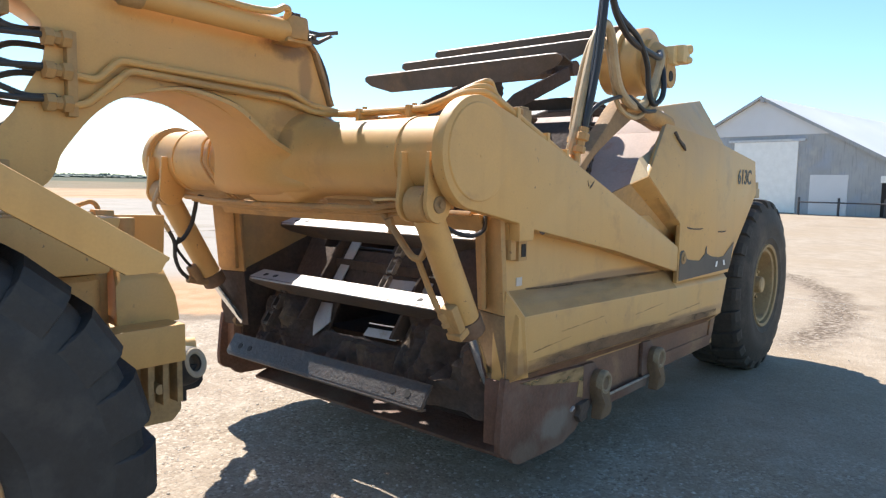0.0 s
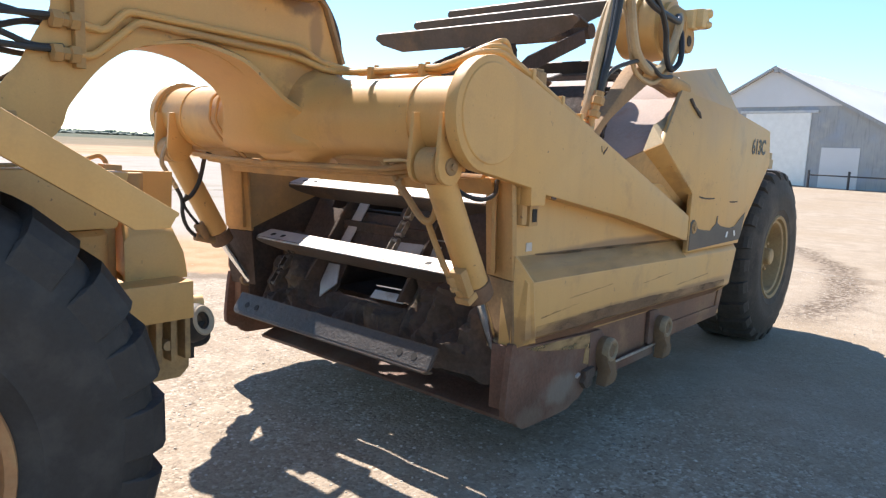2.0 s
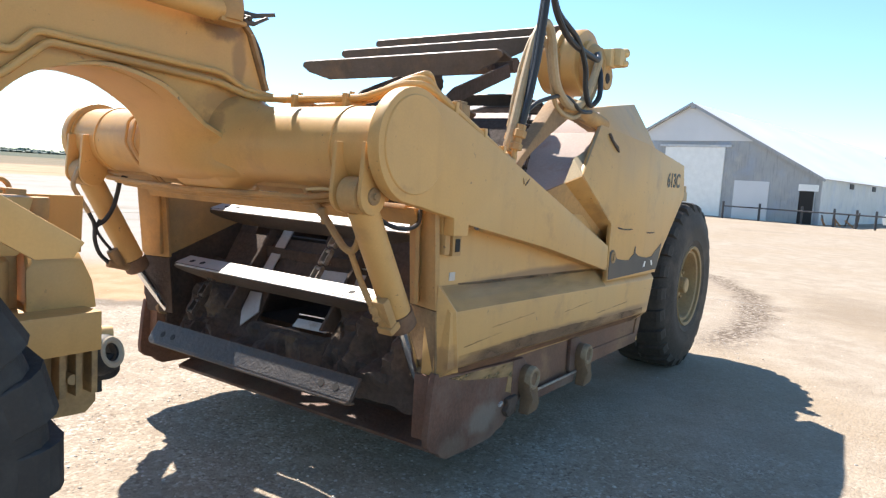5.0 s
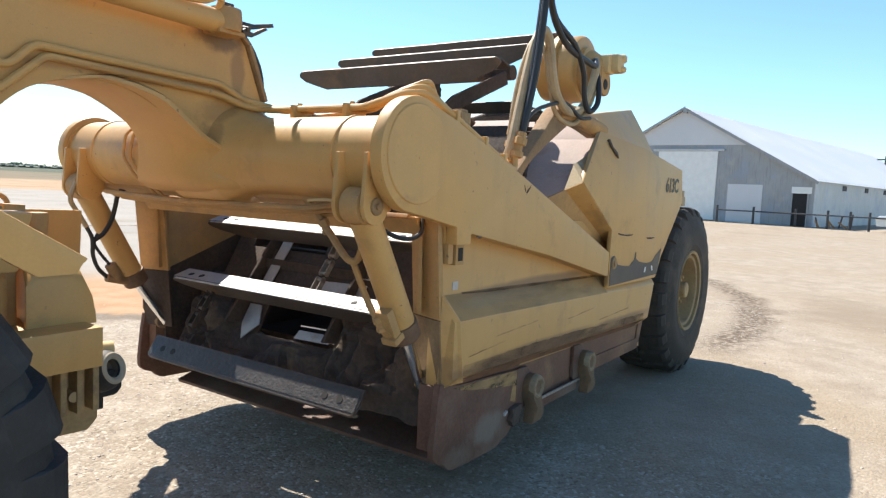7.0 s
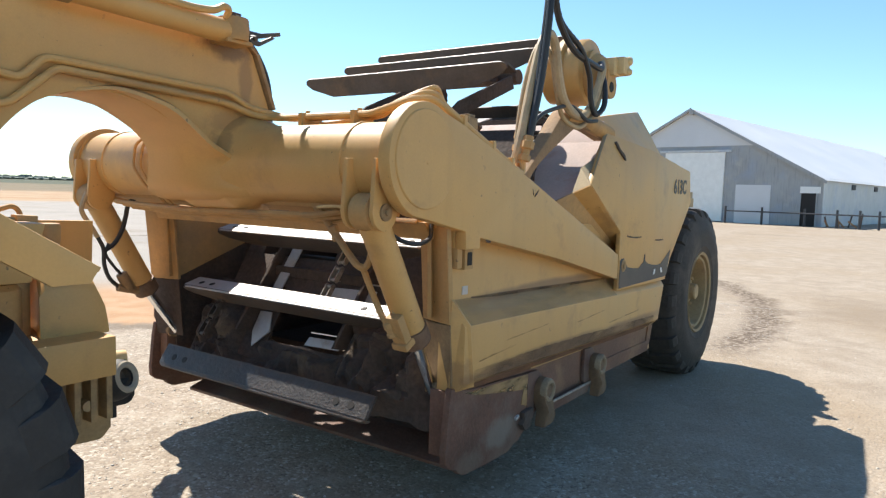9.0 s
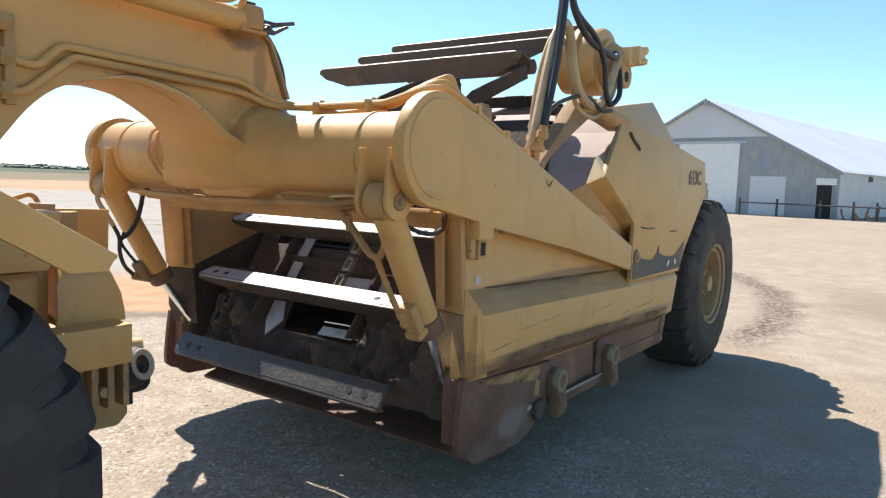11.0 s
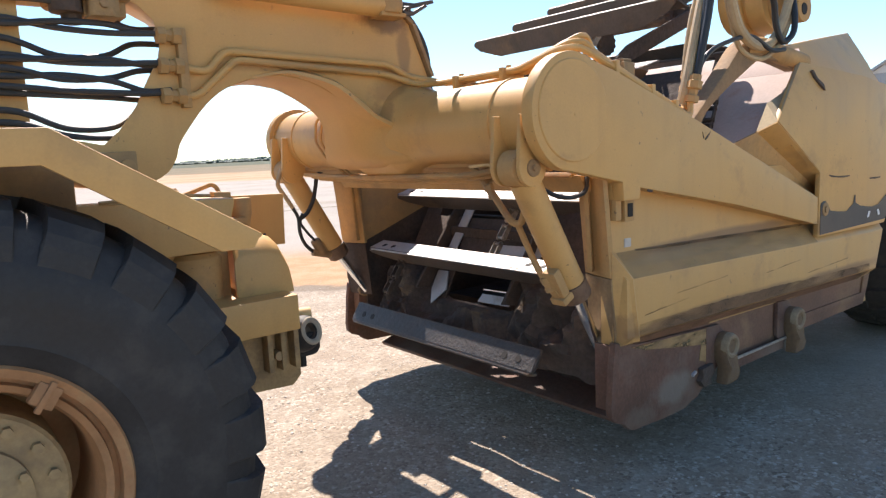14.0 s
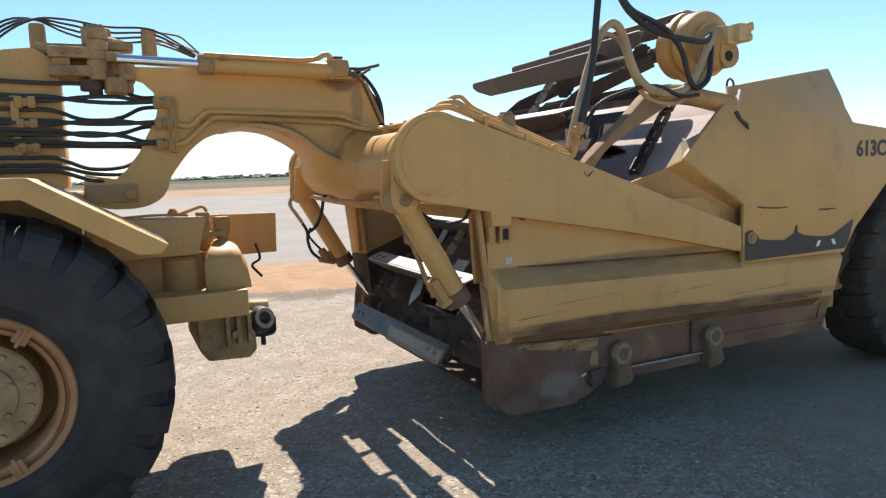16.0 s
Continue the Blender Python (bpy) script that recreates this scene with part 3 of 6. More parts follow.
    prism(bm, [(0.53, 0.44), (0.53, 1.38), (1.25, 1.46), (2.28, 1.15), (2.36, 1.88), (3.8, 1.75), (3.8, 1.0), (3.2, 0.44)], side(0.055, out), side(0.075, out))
    part("inner_wall", bm, M_grime_shade, scraper)
    if out > 0:
        bm = BM()
        prism(bm, [(0.53, 0.98), (0.53, 1.39), (1.1, 1.50), (1.12, 1.20), (0.80, 1.08)], side(0.075, out), side(0.08, out))
        part("painted_lining", bm, M_yellow_dusty, scraper)
    # side cutter
    bm = BM()
    prism(bm, [(0.445, 0.69), (0.43, 0.60), (0.41, 0.40), (0.415, 0.345), (0.45, 0.315)] + arc(0.60, 0.36, 0.115, 215, 275, 5) + [(0.80, 0.238), (0.99, 0.238), (1.05, 0.262), (1.10, 0.268), (1.185, 0.33), (1.20, 0.42), (1.205, 0.615), (0.60, 0.655)], side(-0.055, out), side(-0.02, out))
    part("side_cutter", bm, M_cutter, scraper, "dark scuffed side cutter plate", bevel=0.006)

bm = BM()
prism(bm, [(0.555, 0.648), (1.20, 0.612), (1.195, 0.43), (1.11, 0.46), (1.13, 0.54), (1.05, 0.55), (0.92, 0.572), (0.78, 0.595), (0.65, 0.618)], -0.0585, -0.0555)
part("cutter_cheek", bm, M_cheek, scraper)
# broken corner bracket of the cutter
bm = BM()
prism(bm, [(1.10, 0.42), (1.20, 0.43), (1.215, 0.38), (1.18, 0.36), (1.19, 0.33), (1.12, 0.32), (1.085, 0.36), (1.11, 0.385)], -0.085, -0.05)
part("broken_bracket", bm, M_dirt, scraper, bevel=0.006)
bm = BM()
prism(bm, [(1.045, 0.392), (1.075, 0.405), (1.072, 0.417), (1.042, 0.405)], -0.068, -0.055)
part("bare_chip", bm, M_worn_sunlit, scraper)
# grime along the folded rail and scuffs on the paint
def grime(name, x0, x1, low, high, place, material, seed, n=60):
    r = random.Random(seed)
    bm = BM()
    prev = None
    for i in range(n + 1):
        t = i / n
        x = x0 + (x1 - x0) * t
        a, b = low(t), high(t) + r.uniform(-0.004, 0.004) * min(1, 6 * t, 6 * (1 - t))
        row = [bm.verts.new(place(x, a)), bm.verts.new(place(x, (a + b) / 2)), bm.verts.new(place(x, b))]
        if prev:
            bm.faces.new((prev[0], row[0], row[1], prev[1]))
            bm.faces.new((prev[1], row[1], row[2], prev[2]))
        prev = row
    part(name, bm, material, scraper, "caked brown soil on the paint")
def ledge_dz(x):
    return -0.008 * min(1, (x - 0.475) / 0.325) - (0.042 * (x - 0.8) / 1.4 if x > 0.8 else 0)
def on_ledge(x, u):
    """u: 0 at the ledge's outer edge, 1 at the wall."""
    return (x, -0.098 + 0.098 * u - 0.003, 0.975 + 0.11 * u + ledge_dz(x) + 0.003)
def on_face(x, z):
    return (x, -0.1012, z + ledge_dz(x) * 0.9)
def on_undercut(x, u):
    """u: 0 at the face's lower edge, 1 where the undercut meets the lower beam."""
    return (x, -0.1005 + 0.068 * u, 0.7075 - 0.065 * u + ledge_dz(x) * 0.9)
grime("soil_streak", 0.66, 2.30, lambda t: 0.93 - 0.06 * min(1, t * 6), lambda t: 1.0, on_ledge, M_soil, 1)
grime("dust_film", 0.52, 2.32, lambda t: 0.0, lambda t: 0.97, on_ledge, M_dust, 2)
grime("soil_streak", 0.56, 3.1, lambda t: 0.712, lambda t: 0.765 + 0.008 * math.sin(t * 5), on_face, M_soil, 3)
grime("soil_streak", 0.56, 3.1, lambda t: 0.0, lambda t: 0.97, on_undercut, M_caked, 4)
for k, (x0, x1, z) in enumerate(((0.60, 0.95, 0.80), (0.85, 1.30, 0.865), (1.7, 2.1, 0.86), (2.2, 2.75, 0.80))):
    grime("scuff", x0, x1, lambda t, z=z: z - 0.002 + 0.03 * t, lambda t, z=z: z + 0.003 + 0.03 * t, on_face, M_soil, 10 + k, 14)

for x0, x1, z0, z1 in ((2.445, 2.56, 1.315, 1.300), (2.56, 2.73, 1.300, 1.296), (3.05, 3.22, 1.262, 1.258), (1.062, 1.070, 1.60, 1.575), (1.085, 1.125, 1.568, 1.60), (0.62, 0.66, 1.36, 1.352)):
    bm = BM()
    prism(bm, [(x0, z0 - 0.005), ((x0 + x1) / 2, (z0 + z1) / 2 - 0.008), (x1, z1 - 0.003), (x1 + 0.004, z1 + 0.004), ((x0 + x1) / 2, (z0 + z1) / 2 + 0.004), (x0 - 0.003, z0 + 0.004)], -0.1025, -0.1005)
    part("paint_chip", bm, M_dirt, scraper, "dark chip in the paint")
# dark band with a ragged, flaking upper edge and white chevrons
bm = BM()
top = [(2.335, 1.15), (2.365, 1.165), (2.40, 1.165), (2.44, 1.135), (2.47, 1.10), (2.58, 1.085), (2.70, 1.075), (2.76, 1.10), (2.80, 1.115), (2.815, 1.165), (2.83, 1.17), (2.835, 1.12), (2.90, 1.095), (3.0, 1.08), (3.1, 1.07), (3.2, 1.075), (3.30, 1.12), (3.42, 1.17)]
prism(bm, [(2.335, 0.965)] + top + [(3.36, 1.0), (3.33, 0.968)], -0.1035, -0.1015)
part("dark_stripe", bm, M_black, scraper, "flaking dark stripe on the side wall")
for x in (3.02, 3.20):
    bm = BM()
    s = 1 if x < 3.1 else -1
    prism(bm, [(x, 1.005), (x + 0.03, 1.005), (x + 0.03 + s * 0.02, 1.045), (x + s * 0.02, 1.045)], -0.1065, -0.1045)
    part("chevron", bm, M_white, scraper, "white paint chevron")
bm = BM()
lathe(bm, [(0, -0.012), (0.022, -0.012), (0.022, -0.004), (0.04, -0.004), (0.042, 0.0)], (2.40, -0.1035, 1.115), (0, 1, 0), 20)
part("arm_pin", bm, M_yellow_dusty, scraper)

def lettering(text, size, at, turn, material, parent, name):
    cu = bpy.data.curves.new(name, "FONT")
    cu.body, cu.size, cu.extrude, cu.align_x, cu.align_y, cu.offset = text, size, 0.001, "CENTER", "CENTER", 0.004
    tmp = new(name + "_outline", cu)
    me = bpy.data.meshes.new_from_object(tmp.evaluated_get(bpy.context.evaluated_depsgraph_get()))
    bpy.data.objects.remove(tmp)
    me.name = name
    me.transform(turn)
    me.materials.clear()
    me.materials.append(material)
    ob = new(name, me)
    ob.parent = parent
    ob.matrix_parent_inverse = parent.matrix_basis.inverted()
    return ob
bpy.context.view_layer.update()
lettering("613C", 0.155, None, Matrix.Translation((3.60, -0.1025, 1.663)) @ pose(0, 0, 0, 90, 0, 0) @ Matrix.Diagonal((0.98, 1, 1, 1)), M_black, scraper, "lettering")

# draft tube
bm = BM()
RT, ZT = 0.178, 1.682
prof = [(RT, -0.05), (RT, 0.205), (RT + 0.006, 0.208), (RT + 0.006, 0.218), (RT, 0.221), (RT, 0.72), (RT + 0.004, 0.78), (RT + 0.015, 0.83), (RT + 0.032, 0.88), (RT + 0.057, 0.93), (RT + 0.062, 0.95)]
prof = prof + [(r, 2 * YC - h) for r, h in prof[::-1]]
lathe(bm, prof, (TX, 0, ZT), (0, 1, 0), 56)
tube = part("draft_tube", bm, M_yellow, scraper)
for y in (-0.03, 2 * YC + 0.03):
    bm = BM()
    lathe(bm, [(RT - 0.01, -0.012), (RT + 0.012, -0.012), (RT + 0.006, 0.012), (RT - 0.01, 0.012)], (TX, y, ZT), (0, 1, 0), 56)
    part("collar", bm, M_yellow, tube)

# gooseneck
bm = BM()
GN, GF = YC - 0.17, YC + 0.17
arch = [(-1.50, 1.55), (-1.42, 1.51), (-1.343, 1.491), (-1.20, 1.496), (-1.11, 1.535), (-1.065, 1.59), (-1.045, 1.65), (-1.0, 1.715), (-0.94, 1.79), (-0.88, 1.845), (-0.82, 1.882), (-0.72, 1.918), (-0.60, 1.934), (-0.50, 1.924), (-0.43, 1.907), (-0.33, 1.86), (-0.233, 1.80), (-0.16, 1.745), (-0.05, 1.68)]
crown = [(0.15, 1.75), (0.235, 1.95), (0.215, 2.0), (0.132, 2.20), (0.08, 2.255), (-0.008, 2.28), (-0.6, 2.275), (-1.2, 2.27), (-1.27, 2.26), (-1.29, 2.235), (-1.22, 2.215), (-1.15, 2.18), (-1.10, 2.13), (-1.085, 2.051), (-1.10, 1.98), (-1.143, 1.911), (-1.20, 1.80), (-1.27, 1.71), (-1.33, 1.657), (-1.48, 1.69)]
arch = [(v.x, v.z) for v in smooth_path([(a, 0, c) for a, c in arch], 3)]
lip = len(arch) + 8
vs = prism(bm, arch + crown, GN, GF)
# the far plate is cut back round the hitch opening
for v in vs[len(arch + crown):][lip:]:
    v.co.x += 0.12
neck = part("gooseneck", bm, M_yellow, scraper, bevel=0.012)
# underside plate: a flange that stands out beyond the web on the near side and wraps the front of the tube
bm = BM()
wrap = [(-0.72, 1.914, 0.1705), (-0.60, 1.930, 0.1705), (-0.50, 1.920, 0.1705), (-0.43, 1.902, 0.1705), (-0.33, 1.852, 0.171), (-0.25, 1.797, 0.172), (-0.205, 1.735, 0.174), (-0.18, 1.66, 0.20), (-0.15, 1.585, 0.26), (-0.10, 1.532, 0.32), (-0.02, 1.503, 0.35), (0.08, 1.490, 0.35)]
edge = [(-0.72, 0.938, 1.917), (-0.60, 0.922, 1.940), (-0.525, 0.905, 1.938), (-0.41, 0.88, 1.91), (-0.33, 0.862, 1.875), (-0.235, 0.85, 1.80), (-0.155, 0.85, 1.741), (-0.044, 0.862, 1.691), (0.0, 0.85, 1.62), (0.03, 0.79, 1.57), (0.08, 0.76, 1.535), (0.13, 0.76, 1.52)]
wrap = [tuple(v) for v in smooth_path(wrap, 4)]
edge = smooth_path(edge, 4)
rows = []
for (x, z, w), e in zip(wrap, edge):
    mid, far = V(x, YC, z), V(x, YC + w, z)
    # the near half tilts up to its free edge, the far half lies flush under the web
    row = [bm.verts.new(far + V(0.02, -0.01, 0.03)), bm.verts.new(far), bm.verts.new(mid)]
    for q in (0.3, 0.55, 0.75, 0.9, 1.0):
        p = mid.lerp(e, q)
        f = q * q
        row.append(bm.verts.new((x + (e.x - x) * f, p.y, z + (e.z - z) * f)))
    row += [bm.verts.new(e + V(0.012, 0.0, 0.014)), bm.verts.new(e + V(0.03, 0.05, 0.03))]
    rows.append(row)
m = len(rows[0])
for a, c in zip(rows, rows[1:]):
    for k in range(m):
        bm.faces.new((a[k], a[(k + 1) % m], c[(k + 1) % m], c[k]))
bm.faces.new(rows[0])
bm.faces.new(rows[-1][::-1])
part("gooseneck_flare", bm, M_yellow, neck)
bm = BM()
slab(bm, [(0.245, GN - 0.02, 1.95), (0.245, GF + 0.02, 1.95), (0.14, GF + 0.02, 2.20), (0.14, GN - 0.02, 2.20)], 0.02)
slab(bm, [(0.14, GN - 0.02, 2.20), (0.14, GF + 0.02, 2.20), (0.0, GF + 0.02, 2.30), (0.0, GN - 0.02, 2.30)], 0.02)
part("rear_plate", bm, M_rustpaint, neck, bevel=0.003)

# steering cylinder on the gooseneck
def hydraulic(parent, name, a, b, c, r, rod_r, material=M_yellow, rod_name="rod", gland=None):
    bm = BM()
    a, b, c = Vector(a), Vector(b), Vector(c)
    L = (b - a).length
    lathe(bm, [(0, 0), (r, 0), (r, L - 0.075), (0, L - 0.075)], a, b - a, 32)
    barrel = part(name, bm, material, parent)
    bm = BM()
    lathe(bm, [(r * 0.98, L - 0.085), (r * 1.13, L - 0.083), (r * 1.14, L - 0.01), (r * 1.02, L), (0, L)], a, b - a, 32)
    part("gland", bm, gland or material, barrel)
    bm = BM()
    cyl(bm, b, c, rod_r)
    part(rod_name, bm, M_chrome, barrel, "bright chromed piston rod")
    return barrel
barrel = hydraulic(scraper, "steering_cylinder", (-0.10, 0.845, 2.256), (-0.86, 0.845, 2.280), (-1.27, 0.85, 2.295), 0.052, 0.026, gland=M_casting)
bm = BM()
pipe(bm, bent([(-0.83, 0.80, 2.322), (-0.30, 0.785, 2.305), (-0.20, 0.785, 2.315), (-0.145, 0.79, 2.348), (-0.11, 0.80, 2.34), (-0.11, 0.83, 2.30)], 0.04), 0.016)
part("cylinder_pipe", bm, M_yellow, barrel)
bm = BM()
box(bm, -0.76, -0.70, 0.785, 0.83, 2.295, 2.33)
cyl(bm, (-0.73, 0.79, 2.312), (-0.73, 0.772, 2.312), 0.016, seg=6)
part("port_block", bm, M_casting, barrel, bevel=0.005)
bm = BM()
lathe(bm, [(0, -0.05), (0.07, -0.05), (0.075, 0), (0.07, 0.05), (0, 0.05)], (-0.055, 0.85, 2.27), (0, 0, 1), 20)
box(bm, -0.12, 0.02, 0.80, 0.92, 2.205, 2.225)
part("cylinder_eye", bm, M_yellow_dusty, barrel, bevel=0.006)
bm = BM()
cyl(bm, (-0.05, 0.85, 2.30), (-0.05, 0.85, 2.335), 0.03)
box(bm, -0.078, -0.022, 0.83, 0.87, 2.333, 2.345)
part("pin_head", bm, M_dirt, barrel, bevel=0.003)
bm = BM()
prism(bm, [(0.0, 2.255), (0.03, 2.285), (0.10, 2.285), (0.215, 2.312), (0.22, 2.295), (0.10, 2.262), (0.03, 2.25)], 0.842, 0.858)
prism(bm, [(0.0, 2.235), (0.02, 2.25), (0.06, 2.235), (0.13, 2.272), (0.15, 2.266), (0.06, 2.215), (0.02, 2.215)], 0.80, 0.815)
cyl(bm, (0.03, 0.79, 2.243), (0.03, 0.87, 2.262), 0.012, seg=8)
part("latch_bracket", bm, M_flight, neck, bevel=0.003)

# ribs and pipes along the gooseneck
for k, (dz, yy) in enumerate(((0.0, 0.918), (0.052, 0.922), (0.09, 0.935))):
    bm = BM()
    if k == 0:
        pts = [(-1.01, yy, 1.838), (-0.955, yy, 1.846), (-0.789, yy, 1.992), (-0.049, yy - 0.005, 1.955), (0.10, 0.90, 1.915), (0.15, 0.86, 1.905), (0.17, 0.75, 1.90)]
    else:
        pts = [(-1.01, yy, 1.952), (-0.914, yy, 1.938), (-0.829, yy, 2.026), (-0.026, yy - 0.005, 2.0), (0.09, 0.905, 1.945), (0.17, 0.86, 1.925), (0.205, 0.75, 1.90)]
    if k == 2:
        pts = [(0.27, 0.75, 1.87), (0.26, 0.4, 1.885)]
    pts += [(0.17 + k * 0.04, 0.22, 1.90), (0.175 + k * 0.05, 0.10, 1.93 + 0.025 * k), (0.19 + k * 0.055, 0.02 - k * 0.015, 1.955 + 0.03 * k), (0.26 + k * 0.045, -0.04 + 0.02 * k, 1.962 + 0.028 * k), (0.36 + 0.03 * k, -0.06 + 0.04 * k, 1.918 + 0.022 * k)]
    pts += [(0.95 + 0.03 * k, -0.07 + 0.04 * k, 1.69 + 0.018 * k), (1.02 + 0.035 * k, -0.06 + 0.04 * k, 1.68 + 0.015 * k), (1.045 + 0.035 * k, -0.045 + 0.04 * k, 1.78)]
    pipe(bm, bent(pts, 0.03, 6), 0.0155 if k < 2 else 0.012, 10)
    part("hydraulic_pipe", bm, M_yellow, scraper)
for x, z in ((0.45, 1.905), (0.70, 1.812), (0.88, 1.745)):
    bm = BM()
    box(bm, x - 0.012, x + 0.012, -0.085, 0.035, z - 0.05, z + 0.008)
    part("pipe_clamp", bm, M_yellow, scraper, bevel=0.004)
bm = BM()
box(bm, 0.60, 0.68, 0.0, 0.07, 1.84, 1.925)
box(bm, 0.61, 0.67, 0.01, 0.06, 1.925, 1.94)
part("valve_block", bm, M_casting, scraper, bevel=0.006)
for y in (0.30, 0.62):
    bm = BM()
    box(bm, 0.14, 0.27, y - 0.012, y + 0.012, 1.84, 1.918)
    cyl(bm, (0.19, y, 1.91), (0.19, y, 1.93), 0.012, seg=8)
    part("pipe_clamp", bm, M_yellow, scraper, bevel=0.003)
# hose clamp bars on both sides of the hitch
for x in (-1.008, -1.77):
    bm = BM()
    box(bm, x - 0.018, x + 0.018, 0.905, 0.945, 1.795, 2.105)
    bar = part("clamp_bar", bm, M_yellow_dusty, scraper, bevel=0.004)
    for z in (2.072, 1.956, 1.84):
        bm = BM()
        sx = -1 if x > -1.3 else 1
        lathe(bm, [(0, -0.05), (0.02, -0.05), (0.034, -0.045), (0.034, -0.015), (0.024, -0.01), (0.024, 0.01), (0.034, 0.015), (0.034, 0.045), (0.02, 0.05), (0, 0.05)], (x + sx * 0.05, 0.915, z), (1, 0, 0), 6)
        part("hose_fitting", bm, M_yellow_dusty, bar)
rng_h = random.Random(4)
for z0, z1, y1, sag in ((2.17, 2.12, 1.05, 0.0), (2.10, 2.08, 0.915, 0.02), (2.08, 2.085, 0.93, -0.02), (2.03, 2.06, 1.06, 0.05), (1.975, 1.97, 0.915, 0.015), (1.96, 1.965, 0.93, -0.01), (1.925, 1.95, 1.0, 0.03), (1.90, 1.865, 0.93, -0.01), (1.865, 1.855, 0.915, 0.01), (1.845, 1.84, 1.02, 0.005), (1.78, 1.79, 1.05, 0.06), (1.74, 1.72, 1.06, 0.045), (1.71, 1.68, 1.08, 0.05)):
    bm = BM()
    y0 = 0.925 - rng_h.uniform(0.0, 0.035)
    x1 = -1.06 if y1 < 0.95 else -1.03
    pipe(bm, [(-2.25, y0 - 0.02, z0 - 0.16), (-2.02, y0 - 0.015, z0 - 0.05), (-1.88, y0 - 0.01, z0 + 0.005), (-1.73, y0, z0 + 0.005), (-1.60, y0 - 0.005, z0), (-1.45, y0 + 0.01, z0 - sag), (-1.28, (y0 + y1) / 2, (z0 + z1) / 2 - sag), (-1.16, y1, z1 - 0.006), (x1, y1, z1)], 0.0115, 8, 5)
    part("hydraulic_hose", bm, M_hose_dusty, scraper, "black rubber hydraulic hose")

RUN_A = [(0.125, 0.5, 1.498), (0.126, 0.38, 1.388), (0.111, 0.28, 1.301), (0.084, 0.2, 1.257), (0.101, 0.17, 1.253), (0.097, 0.14, 1.295), (0.085, 0.13, 1.337), (0.058, 0.13, 1.392)]
RUN_B = [(0.105, 0.19, 1.248), (0.138, 0.16, 1.135), (0.154, 0.12, 1.045), (0.172, 0.09, 0.99)]
RUN_C = [(0.11, 0.13, 1.255), (0.164, 0.11, 1.171), (0.176, 0.08, 1.08), (0.187, 0.07, 1.044)]
